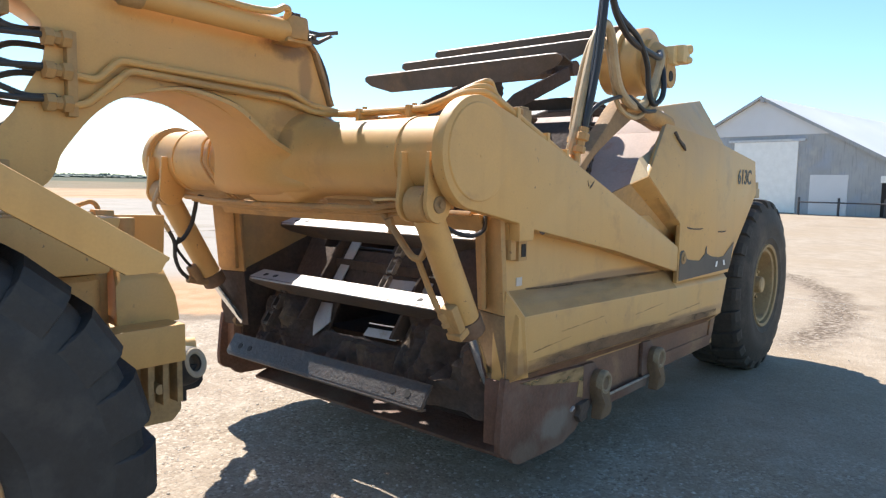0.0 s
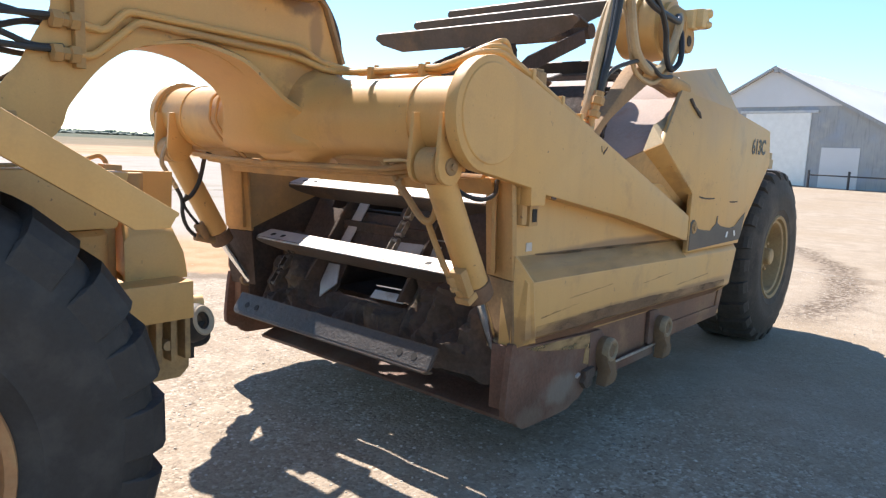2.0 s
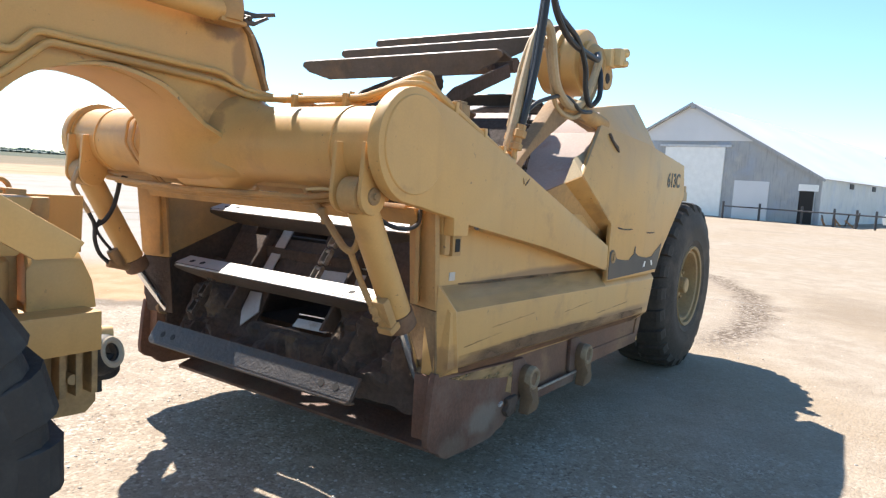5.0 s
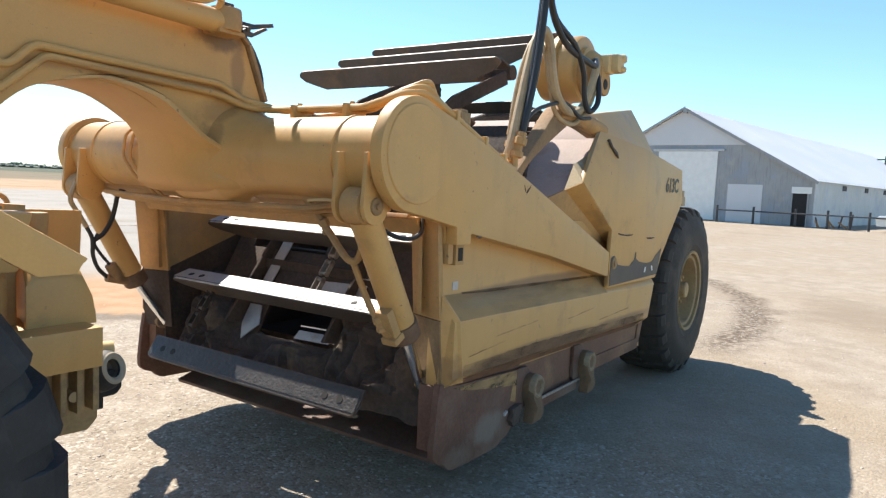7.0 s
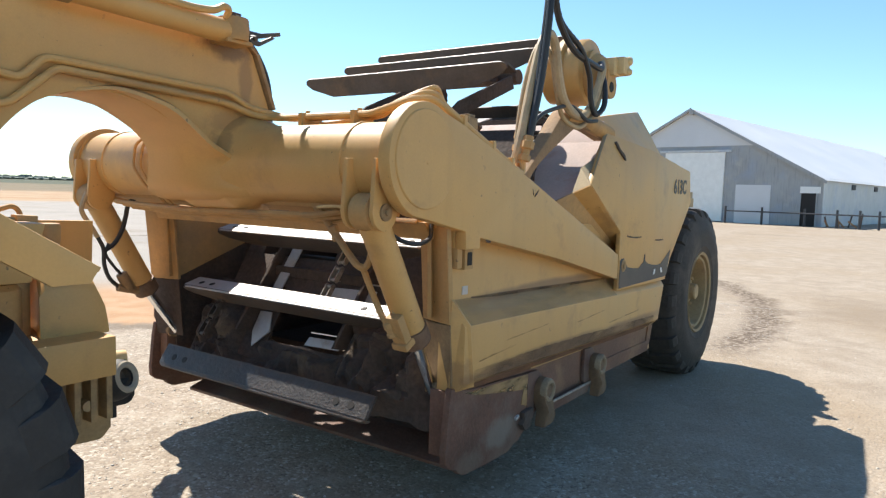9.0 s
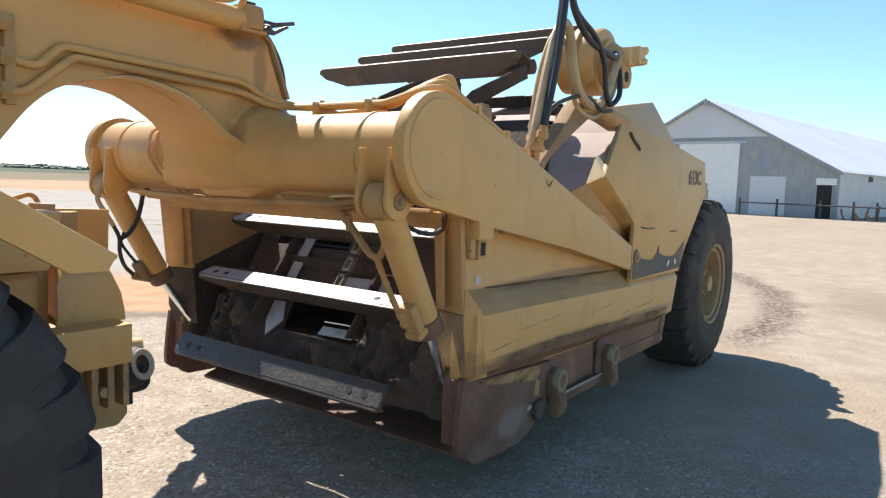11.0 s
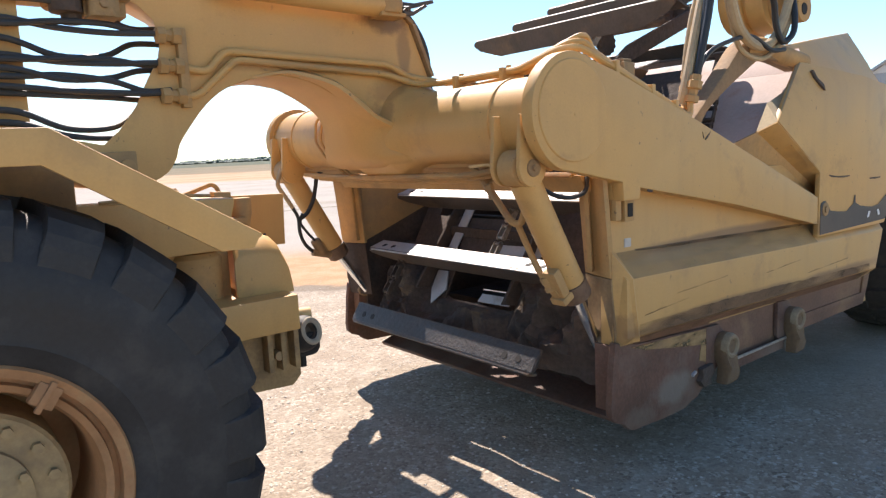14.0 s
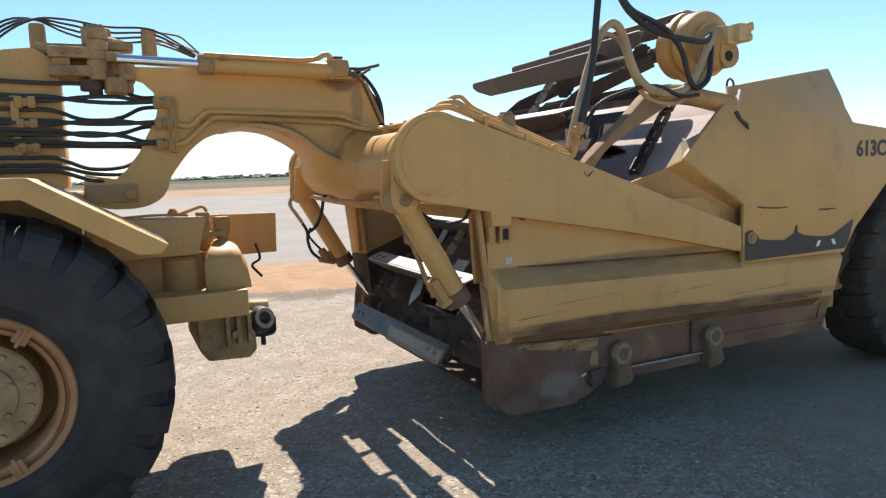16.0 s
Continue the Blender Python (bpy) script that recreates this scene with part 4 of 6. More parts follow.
# lift cylinders and their brackets
for out in (-1, 1):
    yy = side(0.07, out)
    lc = hydraulic(scraper, "lift_cylinder", (0.03, yy, 1.445), (0.335, yy, 0.905), (0.515, yy - 0.03 * out, 0.64), 0.064, 0.027, gland=M_grease)
    bm = BM()
    lathe(bm, [(0, -0.055), (0.06, -0.055), (0.075, -0.045), (0.075, 0.045), (0.06, 0.055), (0, 0.055)], (0.0, yy, 1.49), (0, 1, 0), 24)
    part("cylinder_eye", bm, M_yellow_dusty, lc)
    for dy in (-0.085, 0.065):
        bm = BM()
        pl = [(-0.075, 1.49)] + arc(0.0, 1.49, 0.075, 180, 360, 10) + [(0.10, 1.56), (0.10, 1.70), (-0.06, 1.70)]
        prism(bm, pl, side(0.07 + dy, out), side(0.07 + dy + 0.02, out))
        part("cylinder_bracket", bm, M_yellow, scraper, bevel=0.004)
    bm = BM()
    yo = side(-0.015, out)
    lathe(bm, [(0, -0.02), (0.014, -0.02), (0.014, -0.008), (0.034, -0.008), (0.036, 0.004)], (0.0, yo, 1.49), (0, -out, 0), 18)
    part("pivot_pin", bm, M_rustpaint, lc)
    bm = BM()
    lathe(bm, [(0, -0.04), (0.05, -0.04), (0.05, 0.04), (0, 0.04)], (0.52, side(0.03, out), 0.645), (0, 1, 0), 20)
    pl = arc(0.523, 0.655, 0.06, 60, 300, 10) + [(0.62, 0.56), (0.66, 0.72)]
    prism(bm, pl, side(-0.035, out), side(-0.012, out))
    part("rod_eye", bm, M_rustpaint, lc)
    bm = BM()
    cyl(bm, (0.523, side(-0.048, out), 0.66), (0.523, side(-0.02, out), 0.66), 0.026, seg=14)
    part("rod_pin", bm, M_rustpaint, lc, bevel=0.003)
    bm = BM()
    d = Vector((0.335 - 0.03, 0, 0.905 - 1.445)).normalized()
    pb = Vector((0.03, yy, 1.445)) + d * 0.53
    q = Vector((-0.83, 0, -0.47)) * 0.09
    cyl(bm, pb - d * 0.06 + q + V(0, 0, 0.02), pb + d * 0.04 + q + V(0, 0, 0.02), 0.030, seg=12)
    cyl(bm, pb + q * 0.3 + V(0, 0, 0.01), pb + q * 1.3 + V(0, 0, 0.01), 0.024, seg=10)
    part("port_block", bm, M_yellow_dusty, lc, bevel=0.003)
    e = pb + q * 1.3
    if out < 0:
        runs = [(M_yellow_dusty, 0.016, RUN_A), (M_yellow_dusty, 0.014, RUN_B), (M_hose_tan, 0.009, RUN_C),
                (M_hose, 0.010, [(0.12, 0.10, 1.42), (0.18, 0.05, 1.37), (0.26, 0.02, 1.352), (0.36, 0.03, 1.372), (0.40, 0.05, 1.43)]),
                (M_pale, 0.006, [(-0.06, 0.30, 1.50), (-0.02, 0.22, 1.505), (0.02, 0.16, 1.48)])]
        for at in (RUN_A[-1], RUN_A[1], RUN_B[-1]):
            bm = BM()
            o = Vector(at)
            lathe(bm, [(0, -0.03), (0.020, -0.03), (0.024, -0.025), (0.024, 0.0), (0.018, 0.004), (0.018, 0.02), (0.022, 0.024), (0.022, 0.04), (0, 0.04)], o, (0.35, -0.15, -0.9), 6)
            part("pipe_nut", bm, M_yellow_dusty, lc)
        bm = BM()
        t = Matrix.Translation((0.215, 0.055, 1.01)) @ Matrix.Rotation(math.atan2(0.305, 0.54) * -1, 4, "Y")
        box(bm, -0.05, -0.005, -0.03, 0.04, -0.075, 0.06, t)
        box(bm, -0.065, 0.03, -0.035, 0.045, -0.105, -0.07, t)
        part("port_manifold", bm, M_yellow_dusty, lc, bevel=0.008)
    else:
        runs = [(M_hose_tan, 0.014, [(-0.05, 2.12, 1.52), (-0.11, 2.06, 1.45), (-0.117, 2.05, 1.404), (-0.075, 2.05, 1.335), (-0.033, 2.05, 1.266)]),
                (M_hose, 0.012, [(-0.033, 2.05, 1.266), (0.0, 2.05, 1.197), (0.004, 2.05, 1.107), (0.033, 2.05, 1.028), (0.095, 2.06, 0.968)]),
                (M_hose, 0.013, [(0.20, 2.02, 1.50), (0.150, 2.04, 1.455), (0.135, 2.05, 1.38), (0.112, 2.05, 1.30), (0.065, 2.05, 1.225), (0.012, 2.05, 1.19)]),
                (M_hose, 0.009, [(0.03, 2.05, 1.225), (0.012, 2.05, 1.17), (0.055, 2.05, 1.10), (0.12, 2.06, 1.03)])]
        for a, c, r in (((0.105, 2.05, 1.045), (0.155, 2.055, 0.955), 0.033), ((0.085, 2.055, 0.968), (0.215, 2.06, 0.935), 0.024)):
            bm = BM()
            cyl(bm, a, c, r, seg=10)
            part("port_manifold", bm, M_armdirt, lc, bevel=0.005)
    for material, r, pts in runs:
        bm = BM()
        pipe(bm, pts, r, 8, 6)
        part("lift_hose", bm, material, lc)

# cross beam, pipes under the tube
bm = BM()
prism(bm, [(0.36, 1.44), (0.46, 1.44), (0.485, 1.40), (0.485, 1.37), (0.41, 1.36)], side(0.06, -1), side(0.06, 1))
for y0, y1 in ((0.10, 0.68), (1.02, 1.05), (1.60, 2.1)):
    prism(bm, [(0.46, 1.438), (0.52, 1.438), (0.54, 1.40), (0.54, 1.378), (0.48, 1.372)], y0, y1)
part("cross_beam", bm, M_yellow_dusty, scraper, bevel=0.005)
bm = BM()
prism(bm, [(0.10, 1.53), (0.11, 1.492), (0.20, 1.470), (0.235, 1.462), (0.25, 1.53)], side(0.10, -1), side(0.10, 1))
prism(bm, [(0.345, 1.432), (0.38, 1.425), (0.42, 1.44), (0.36, 1.455)], side(0.10, -1), side(0.10, 1))
for y in (0.30, 0.78, 1.28, 1.62):
    prism(bm, [(0.20, 1.470), (0.38, 1.425), (0.40, 1.45), (0.24, 1.53)], y - 0.012, y + 0.012)
part("tube_saddle", bm, M_yellow_dusty, scraper, bevel=0.006)
for k, (x, z) in enumerate(((0.10, 1.445), (0.15, 1.43), (0.05, 1.46))):
    bm = BM()
    pipe(bm, bent([(x + 0.08, 0.34, z + 0.02), (x, 0.42, z), (x, 1.5 - 0.1 * k, z - 0.01), (x - 0.01, 1.75, z), (x - 0.03, 1.95, z + 0.01)], 0.05), 0.013)
    part("cross_pipe", bm, M_yellow_dusty, scraper)
bm = BM()
for k in range(2):
    pipe(bm, bent([(0.06, 1.58 + 0.07 * k, 1.85), (-0.03, 1.60 + 0.07 * k, 1.78), (-0.045, 1.61 + 0.06 * k, 1.66), (-0.02, 1.56 + 0.05 * k, 1.57), (0.07, 1.48 + 0.05 * k, 1.46)], 0.03), 0.008)
part("thin_line", bm, M_yellow_dusty, tube)
bm = BM()
box(bm, 0.09, 0.16, 1.62, 1.72, 1.845, 1.88)
pipe(bm, [(0.12, 1.66, 1.875), (0.10, 1.72, 1.90), (0.06, 1.76, 1.96)], 0.012, 8, 4)
part("tube_fitting", bm, M_hose, tube)
for y in (0.105, 2.115):
    bm = BM()
    slab(bm, [(0.40, y - 0.03, 1.44), (0.42, y - 0.03, 1.0), (0.52, y + 0.03, 1.0), (0.52, y + 0.03, 1.44)], 0.02)
    part("stiffener", bm, M_yellow_dusty, scraper, bevel=0.003)
# slotted stop block at the front of the near wall
bm = BM()
box(bm, 0.46, 0.50, -0.055, 0.0, 1.235, 1.42)
box(bm, 0.53, 0.60, -0.05, 0.0, 1.225, 1.325)
part("stop_block", bm, M_yellow_dusty, scraper, bevel=0.006)
bm = BM()
box(bm, 0.505, 0.535, -0.006, -0.001, 1.275, 1.405)
part("wall_slot", bm, M_dark, scraper)
bm = BM()
box(bm, 0.548, 0.582, -0.054, -0.049, 1.245, 1.305)
part("block_slot", bm, M_dark, scraper)
bm = BM()
box(bm, 0.585, 0.632, -0.004, 0.0, 1.10, 1.14)
part("decal", bm, M_worn_sunlit, scraper, "small worn white decal")

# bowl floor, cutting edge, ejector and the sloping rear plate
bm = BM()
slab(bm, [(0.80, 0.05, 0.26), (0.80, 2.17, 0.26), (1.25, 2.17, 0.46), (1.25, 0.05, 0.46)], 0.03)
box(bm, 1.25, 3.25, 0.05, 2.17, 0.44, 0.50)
part("bowl_floor", bm, M_grime_shade, scraper, bevel=0.004)
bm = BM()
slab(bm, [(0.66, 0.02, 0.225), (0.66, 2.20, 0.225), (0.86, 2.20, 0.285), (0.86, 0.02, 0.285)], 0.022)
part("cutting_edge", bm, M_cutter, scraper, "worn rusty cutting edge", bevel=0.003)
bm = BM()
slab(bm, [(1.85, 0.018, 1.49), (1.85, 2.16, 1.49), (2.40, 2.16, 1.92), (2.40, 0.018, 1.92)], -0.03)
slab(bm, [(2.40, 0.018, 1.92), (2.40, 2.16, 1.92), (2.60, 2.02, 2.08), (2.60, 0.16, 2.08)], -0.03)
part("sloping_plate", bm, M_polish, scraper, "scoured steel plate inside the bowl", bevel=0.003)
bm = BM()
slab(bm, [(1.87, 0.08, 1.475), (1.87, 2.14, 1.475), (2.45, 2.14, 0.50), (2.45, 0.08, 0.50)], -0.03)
part("ejector", bm, M_grime_shade, scraper)
for out in (-1, 1):
    bm = BM()
    vs = prism(bm, [(2.44, 1.985), (2.50, 2.125), (3.05, 2.205), (3.70, 2.295), (3.635, 2.05), (3.60, 1.98), (3.58, 1.86), (2.7, 1.94)], 0.0, 0.022)
    for v in vs:
        v.co.y = side(v.co.y + 0.05 + (v.co.z - 1.90) * 0.68, out)
    part("spill_guard", bm, M_yellow, scraper, bevel=0.008)
bm = BM()
pipe(bm, [(2.55, 0.25, 2.12), (2.55, 0.25, 2.16), (2.58, 0.25, 2.185), (2.61, 0.25, 2.16), (2.61, 0.25, 2.12)], 0.008, 6, 3)
part("lifting_eye", bm, M_dirt, scraper)
bm = BM()
for v in prism(bm, [(2.30, 1.93), (2.325, 1.94), (2.335, 1.89), (2.375, 1.855), (2.365, 1.815), (2.345, 1.84), (2.31, 1.89)], -0.015, 0.0):
    v.co.y += -0.10 + 0.413 * max(0, v.co.z - 1.645 - (v.co.x - 1.80) * 0.2445)
part("torn_cleat", bm, M_dirt, scraper, bevel=0.003)
# rear cross member and push frame behind the bowl
bm = BM()
box(bm, 3.25, 3.45, 0.05, 2.17, 0.5, 1.4)
box(bm, 3.4, 4.9, 0.75, 1.47, 0.65, 1.15)
part("rear_frame", bm, M_yellow_dusty, scraper, bevel=0.02)
# unseen boxes added to keep sun patches off the ground by the rear wheel
bm = BM()
box(bm, 3.452, 3.80, 0.12, 2.10, 0.60, 1.20)
box(bm, 3.50, 4.14, 0.24, 1.98, 1.20, 1.85)
part("rear_housing", bm, M_yellow_dusty, scraper, bevel=0.03)
bm = BM()
box(bm, 4.09, 4.20, -0.05, 0.02, 1.50, 1.58)
cyl(bm, (4.15, -0.02, 1.57), (4.15, -0.02, 1.635), 0.03)
part("rear_lamp", bm, M_dustgrey, scraper, "small dusty rear lamp", bevel=0.006)

# wear hooks: a plate on the beam, an eye with a lip round it and a foot that tapers down and outwards
for x in (1.31, 2.058):
    bm = BM()
    prism(bm, [(x - 0.14, 0.62), (x - 0.02, 0.615), (x + 0.05, 0.55), (x + 0.04, 0.42), (x - 0.09, 0.36), (x - 0.14, 0.42)], -0.062, -0.034)
    hook = part("wear_hook", bm, M_cutter, scraper, bevel=0.008)
    bm = BM()
    pl = arc(x, 0.505, 0.068, 5, 185, 14) + [(x - 0.066, 0.45), (x - 0.058, 0.40), (x - 0.06, 0.345), (x - 0.07, 0.31), (x + 0.045, 0.315), (x + 0.075, 0.36), (x + 0.068, 0.42), (x + 0.069, 0.46)]
    vs = prism(bm, pl, -0.118, -0.05)
    for v in vs:
        if v.co.z < 0.41:
            v.co.y -= 0.018
    part("hook_body", bm, M_hook, hook, bevel=0.016)
    bm = BM()
    lathe(bm, [(0.034, 0.012), (0.036, -0.006), (0.046, -0.014), (0.060, -0.012), (0.068, 0.002), (0.069, 0.02)], (x, -0.118, 0.505), (0, 1, 0), 28)
    part("hook_ring", bm, M_ringdust, hook)
    bm = BM()
    lathe(bm, [(0, 0.002), (0.020, 0.002), (0.024, 0.004), (0.036, 0.004)], (x, -0.120, 0.505), (0, 1, 0), 20)
    part("hook_bolt", bm, M_dirt, hook)
bm = BM()
cyl(bm, (1.36, -0.075, 0.400), (1.99, -0.075, 0.400), 0.008, seg=8)
part("wear_bar", bm, M_link, scraper, "thin bare-metal rod between the hooks")
bm = BM()
box(bm, 1.36, 1.99, -0.066, -0.037, 0.335, 0.392)
part("wear_strip", bm, M_cutter, scraper, bevel=0.006)
# lower beam: channel with a bright upper arris and a sunk web
bm = BM()
prism(bm, [(0.62, 0.655), (3.30, 0.655), (3.28, 0.60), (3.20, 0.385), (0.62, 0.385)], -0.034, -0.022)
beam = part("lower_beam_plate", bm, M_soilpaint, scraper, bevel=0.002)
bm = BM()
prism(bm, [(1.22, 0.628), (2.31, 0.608), (3.285, 0.625), (3.292, 0.645), (2.31, 0.632), (1.22, 0.652)], -0.048, -0.034)
part("beam_arris", bm, M_yellow_dusty, beam, bevel=0.004)
bm = BM()
prism(bm, [(2.16, 0.445), (3.19, 0.432), (3.215, 0.47), (2.16, 0.485)], -0.046, -0.034)
part("beam_arris", bm, M_soilpaint, beam, bevel=0.004)
bm = BM()
prism(bm, [(3.13, 0.47), (3.215, 0.47), (3.275, 0.625), (3.18, 0.622)], -0.046, -0.034)
part("beam_end", bm, M_soilpaint, beam, bevel=0.004)

bm = BM()
box(bm, 0.452, 0.472, -0.018, 0.07, 0.36, 0.67)
part("cutter_shoe", bm, M_cutter, scraper, bevel=0.004)

# ---- elevator ----
LOOP = [(0.38, 0.70), (0.59, 0.99), (1.54, 2.27), (1.60, 2.312), (2.44, 2.63), (2.52, 2.55), (2.50, 2.42), (2.38, 2.28), (1.98, 2.05), (0.68, 0.66), (0.56, 0.57), (0.43, 0.595)]
def loop_point(s):
    n = len(LOOP)
    seg = [(Vector((*LOOP[i], 0)), Vector((*LOOP[(i + 1) % n], 0))) for i in range(n)]
    total = sum((b - a).length for a, b in seg)
    s %= total
    for a, b in seg:
        L = (b - a).length
        if s <= L:
            d = (b - a) / L
            p = a + d * s
            return (p.x, p.y), (d.x, d.y)
        s -= L
    return LOOP[0], (0, 1)
LOOP_LENGTH = sum(math.dist(LOOP[i], LOOP[(i + 1) % len(LOOP)]) for i in range(len(LOOP)))
FY0, FY1 = 0.33, 2.0
bm = BM()
for y in (0.80, 1.60):
    prism(bm, [(0.56, 0.72), (1.56, 2.07), (1.70, 2.17), (2.36, 2.43), (2.40, 2.34), (1.72, 2.07), (1.62, 1.99), (0.66, 0.70)], y - 0.012, y + 0.012)
for x, z in ((0.90, 1.05), (1.27, 1.55), (1.66, 2.05)):
    box(bm, x - 0.04, x + 0.04, 0.80, 1.60, z - 0.03, z + 0.03)
elevator = part("elevator_frame", bm, M_grime_shade, scraper, "dirt-caked dark steel elevator frame", bevel=0.006)

SHEET_OUT = Vector((-0.867, 0, 0.498))
def on_sheet(y, z, out):
    """A place out in front of the backing sheet."""
    return (0.615 + (z - 0.545) * 0.5743 + SHEET_OUT.x * out, y, z + SHEET_OUT.z * out)
# pale pieces painted in for sunlight that shows between the flights
for name, words, corners in (("frame_flange", "pale strip that stands in for sunlight behind the flights", ((1.435, 1.22), (1.52, 1.22), (1.555, 0.915), (1.475, 0.915))),
                             ("frame_flange", "pale strip that stands in for sunlight behind the flights", ((1.47, 0.795), (1.57, 0.793), (1.57, 0.68), (1.525, 0.60), (1.425, 0.693))),
                             ("wear_plate", "pale patch that stands in for sunlight behind the flights", ((0.735, 0.99), (1.08, 0.98), (1.12, 0.905), (0.74, 0.917))),
                             ("wear_plate", "pale patch that stands in for sunlight behind the flights", ((0.835, 0.713), (1.09, 0.708), (1.11, 0.662), (0.85, 0.668)))):
    bm = BM()
    slab(bm, [on_sheet(y, z, 0.028) for y, z in corners], 0.008)
    part(name, bm, M_worn_sunlit, elevator, words, bevel=0.001)
# thin pale lines painted in for the sunlit edges above the patches
for y0, y1, z in ((0.72, 1.06, 1.022), (0.86, 1.10, 0.735)):
    bm = BM()
    slab(bm, [on_sheet(y0, z, 0.03), on_sheet(y1, z - 0.006, 0.03), on_sheet(y1, z + 0.006 - 0.006, 0.03), on_sheet(y0, z + 0.006, 0.03)], 0.006)
    part("plate_edge", bm, M_worn_sunlit, elevator)
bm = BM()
# added dark sheet in place of the shade behind the flights; openings below and above the upper bright patch let sun
# onto the cutting edge
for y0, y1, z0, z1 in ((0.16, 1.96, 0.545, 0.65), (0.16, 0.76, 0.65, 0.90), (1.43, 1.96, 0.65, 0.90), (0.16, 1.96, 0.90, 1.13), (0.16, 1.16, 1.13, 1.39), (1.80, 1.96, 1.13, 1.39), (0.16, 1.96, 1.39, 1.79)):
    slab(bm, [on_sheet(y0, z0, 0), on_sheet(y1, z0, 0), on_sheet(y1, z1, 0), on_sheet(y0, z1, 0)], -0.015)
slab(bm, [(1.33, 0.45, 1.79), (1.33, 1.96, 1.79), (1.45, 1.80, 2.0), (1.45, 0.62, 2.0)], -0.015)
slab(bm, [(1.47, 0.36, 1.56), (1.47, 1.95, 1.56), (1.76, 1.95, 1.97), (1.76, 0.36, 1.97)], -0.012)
part("backing_sheet", bm, M_grime_shade, elevator, "added dark sheet that stands in for the shade behind the flights", bevel=0.002)
def soil_lumps(y0, y1, z0, z1, thick, seed):
    """Caked soil on the lower end of the backing sheet, uneven and ragged."""
    bm = BM()
    nu, nv = 26, 18
    rows = []
    for i in range(nu + 1):
        row = []
        for j in range(nv + 1):
            a, c = i / nu, j / nv
            y, z = y0 + (y1 - y0) * a, z0 + (z1 - z0) * c
            edge = min(1.0, 5 * a, 5 * (1 - a), 5 * c, 5 * (1 - c))
            w = 0.5 + 0.9 * noise.noise(V(y * 6, z * 6, seed)) + 0.5 * noise.noise(V(y * 17, z * 17, seed + 5))
            row.append(bm.verts.new(on_sheet(y + 0.02 * noise.noise(V(z * 11, y * 7, seed)), z + 0.03 * noise.noise(V(y * 9, z * 5, seed + 2)), -0.01 + thick * max(0.0, w) * edge)))
        rows.append(row)
    for a, c in zip(rows, rows[1:]):
        for j in range(nv):
            bm.faces.new((a[j], c[j], c[j + 1], a[j + 1]))
    part("caked_soil", bm, M_dirt, elevator, "rough lumps of dark caked soil")
soil_lumps(0.14, 0.84, 0.43, 0.86, 0.15, 1)
soil_lumps(0.70, 1.66, 0.40, 0.665, 0.09, 4)
soil_lumps(1.62, 2.12, 0.40, 0.96, 0.16, 9)
LEAN_BACK = radians(53)
def blade(a, b):
    """a: outwards along the blade, b: along its upper face's normal, in the chain's frame."""
    return (-math.sin(LEAN_BACK) * a + math.cos(LEAN_BACK) * b, math.cos(LEAN_BACK) * a + math.sin(LEAN_BACK) * b)
bms = BM()
# bolted flange, its ends rounded, and the web that stands under its outer edge, narrower towards the chain
def across(profile, cuts):
    """A plate along y: a strip of (a, b) pairs of its two faces, each row with its own shortening at the ends."""
    rows = []
    for (outer, inner), cut in zip(profile, cuts):
        rows.append([bms.verts.new((p[0], y, p[1])) for y in (FY0 + cut, FY1 - cut) for p in (outer, inner)])
    for r, q in zip(rows, rows[1:]):
        for a, b in ((0, 2), (2, 3), (3, 1), (1, 0)):
            bms.faces.new((r[a], r[b], q[b], q[a]))
    bms.faces.new((rows[0][0], rows[0][2], rows[0][3], rows[0][1]))
    bms.faces.new((rows[-1][0], rows[-1][2], rows[-1][3], rows[-1][1]))
across([(blade(a, 0.0), blade(a, -0.014)) for a in (-0.01, 0.095, 0.118, 0.130)], (0.0, 0.0, 0.008, 0.03))
EX, EZ = blade(0.130, -0.004)
across([((EX - 0.006, EZ - d), (EX + 0.008, EZ - d)) for d in (0.0, 0.012, 0.035, 0.075, 0.135)], (0.03, 0.008, 0.0, 0.05, 0.24))
bmesh.ops.recalc_face_normals(bms, faces=bms.faces[:])
ed = [e for e in bms.edges if e.calc_face_angle(0) > 0.6]
bmesh.ops.bevel(bms, geom=ed, offset=0.003, segments=2, profile=0.6, affect="EDGES")
flight_data = bpy.data.meshes.new("flight")
bms.to_mesh(flight_data)
bms.free()
flight_data.materials.append(M_flight)
q, w = blade(0.065, 0.0035), blade(0, 1)
hole = BM()
lathe(hole, [(0, 0.001), (0.019, 0.001), (0.019, -0.002)], (q[0], 0, q[1]), (w[0], 0, w[1]), 14)
bmesh.ops.recalc_face_normals(hole, faces=hole.faces[:])
hole_data = bpy.data.meshes.new("bolt_hole")
hole.to_mesh(hole_data)
hole.free()
hole_data.materials.append(M_dark)
worn = BM()
prism(worn, [blade(*q) for q in ((0.0, 0.0008), (0.112, 0.0008), (0.112, 0.0025), (0.0, 0.0025))], FY0 + 0.01, FY1 - 0.01)
bmesh.ops.recalc_face_normals(worn, faces=worn.faces[:])
face_data = bpy.data.meshes.new("worn_face")
worn.to_mesh(face_data)
worn.free()
face_data.materials.append(M_worn_sunlit)
pebbled_data = face_data.copy()
pebbled_data.materials[0] = M_pebbled
# pale tip strip paints the bright sunlit line along a flight's upper edge
rim = BM()
prism(rim, [blade(*q) for q in ((0.119, 0.0006), (0.1312, 0.0004), (0.1335, -0.004), (0.129, -0.007), (0.119, -0.001))], FY0 + 0.04, FY1 - 0.04)
bmesh.ops.recalc_face_normals(rim, faces=rim.faces[:])
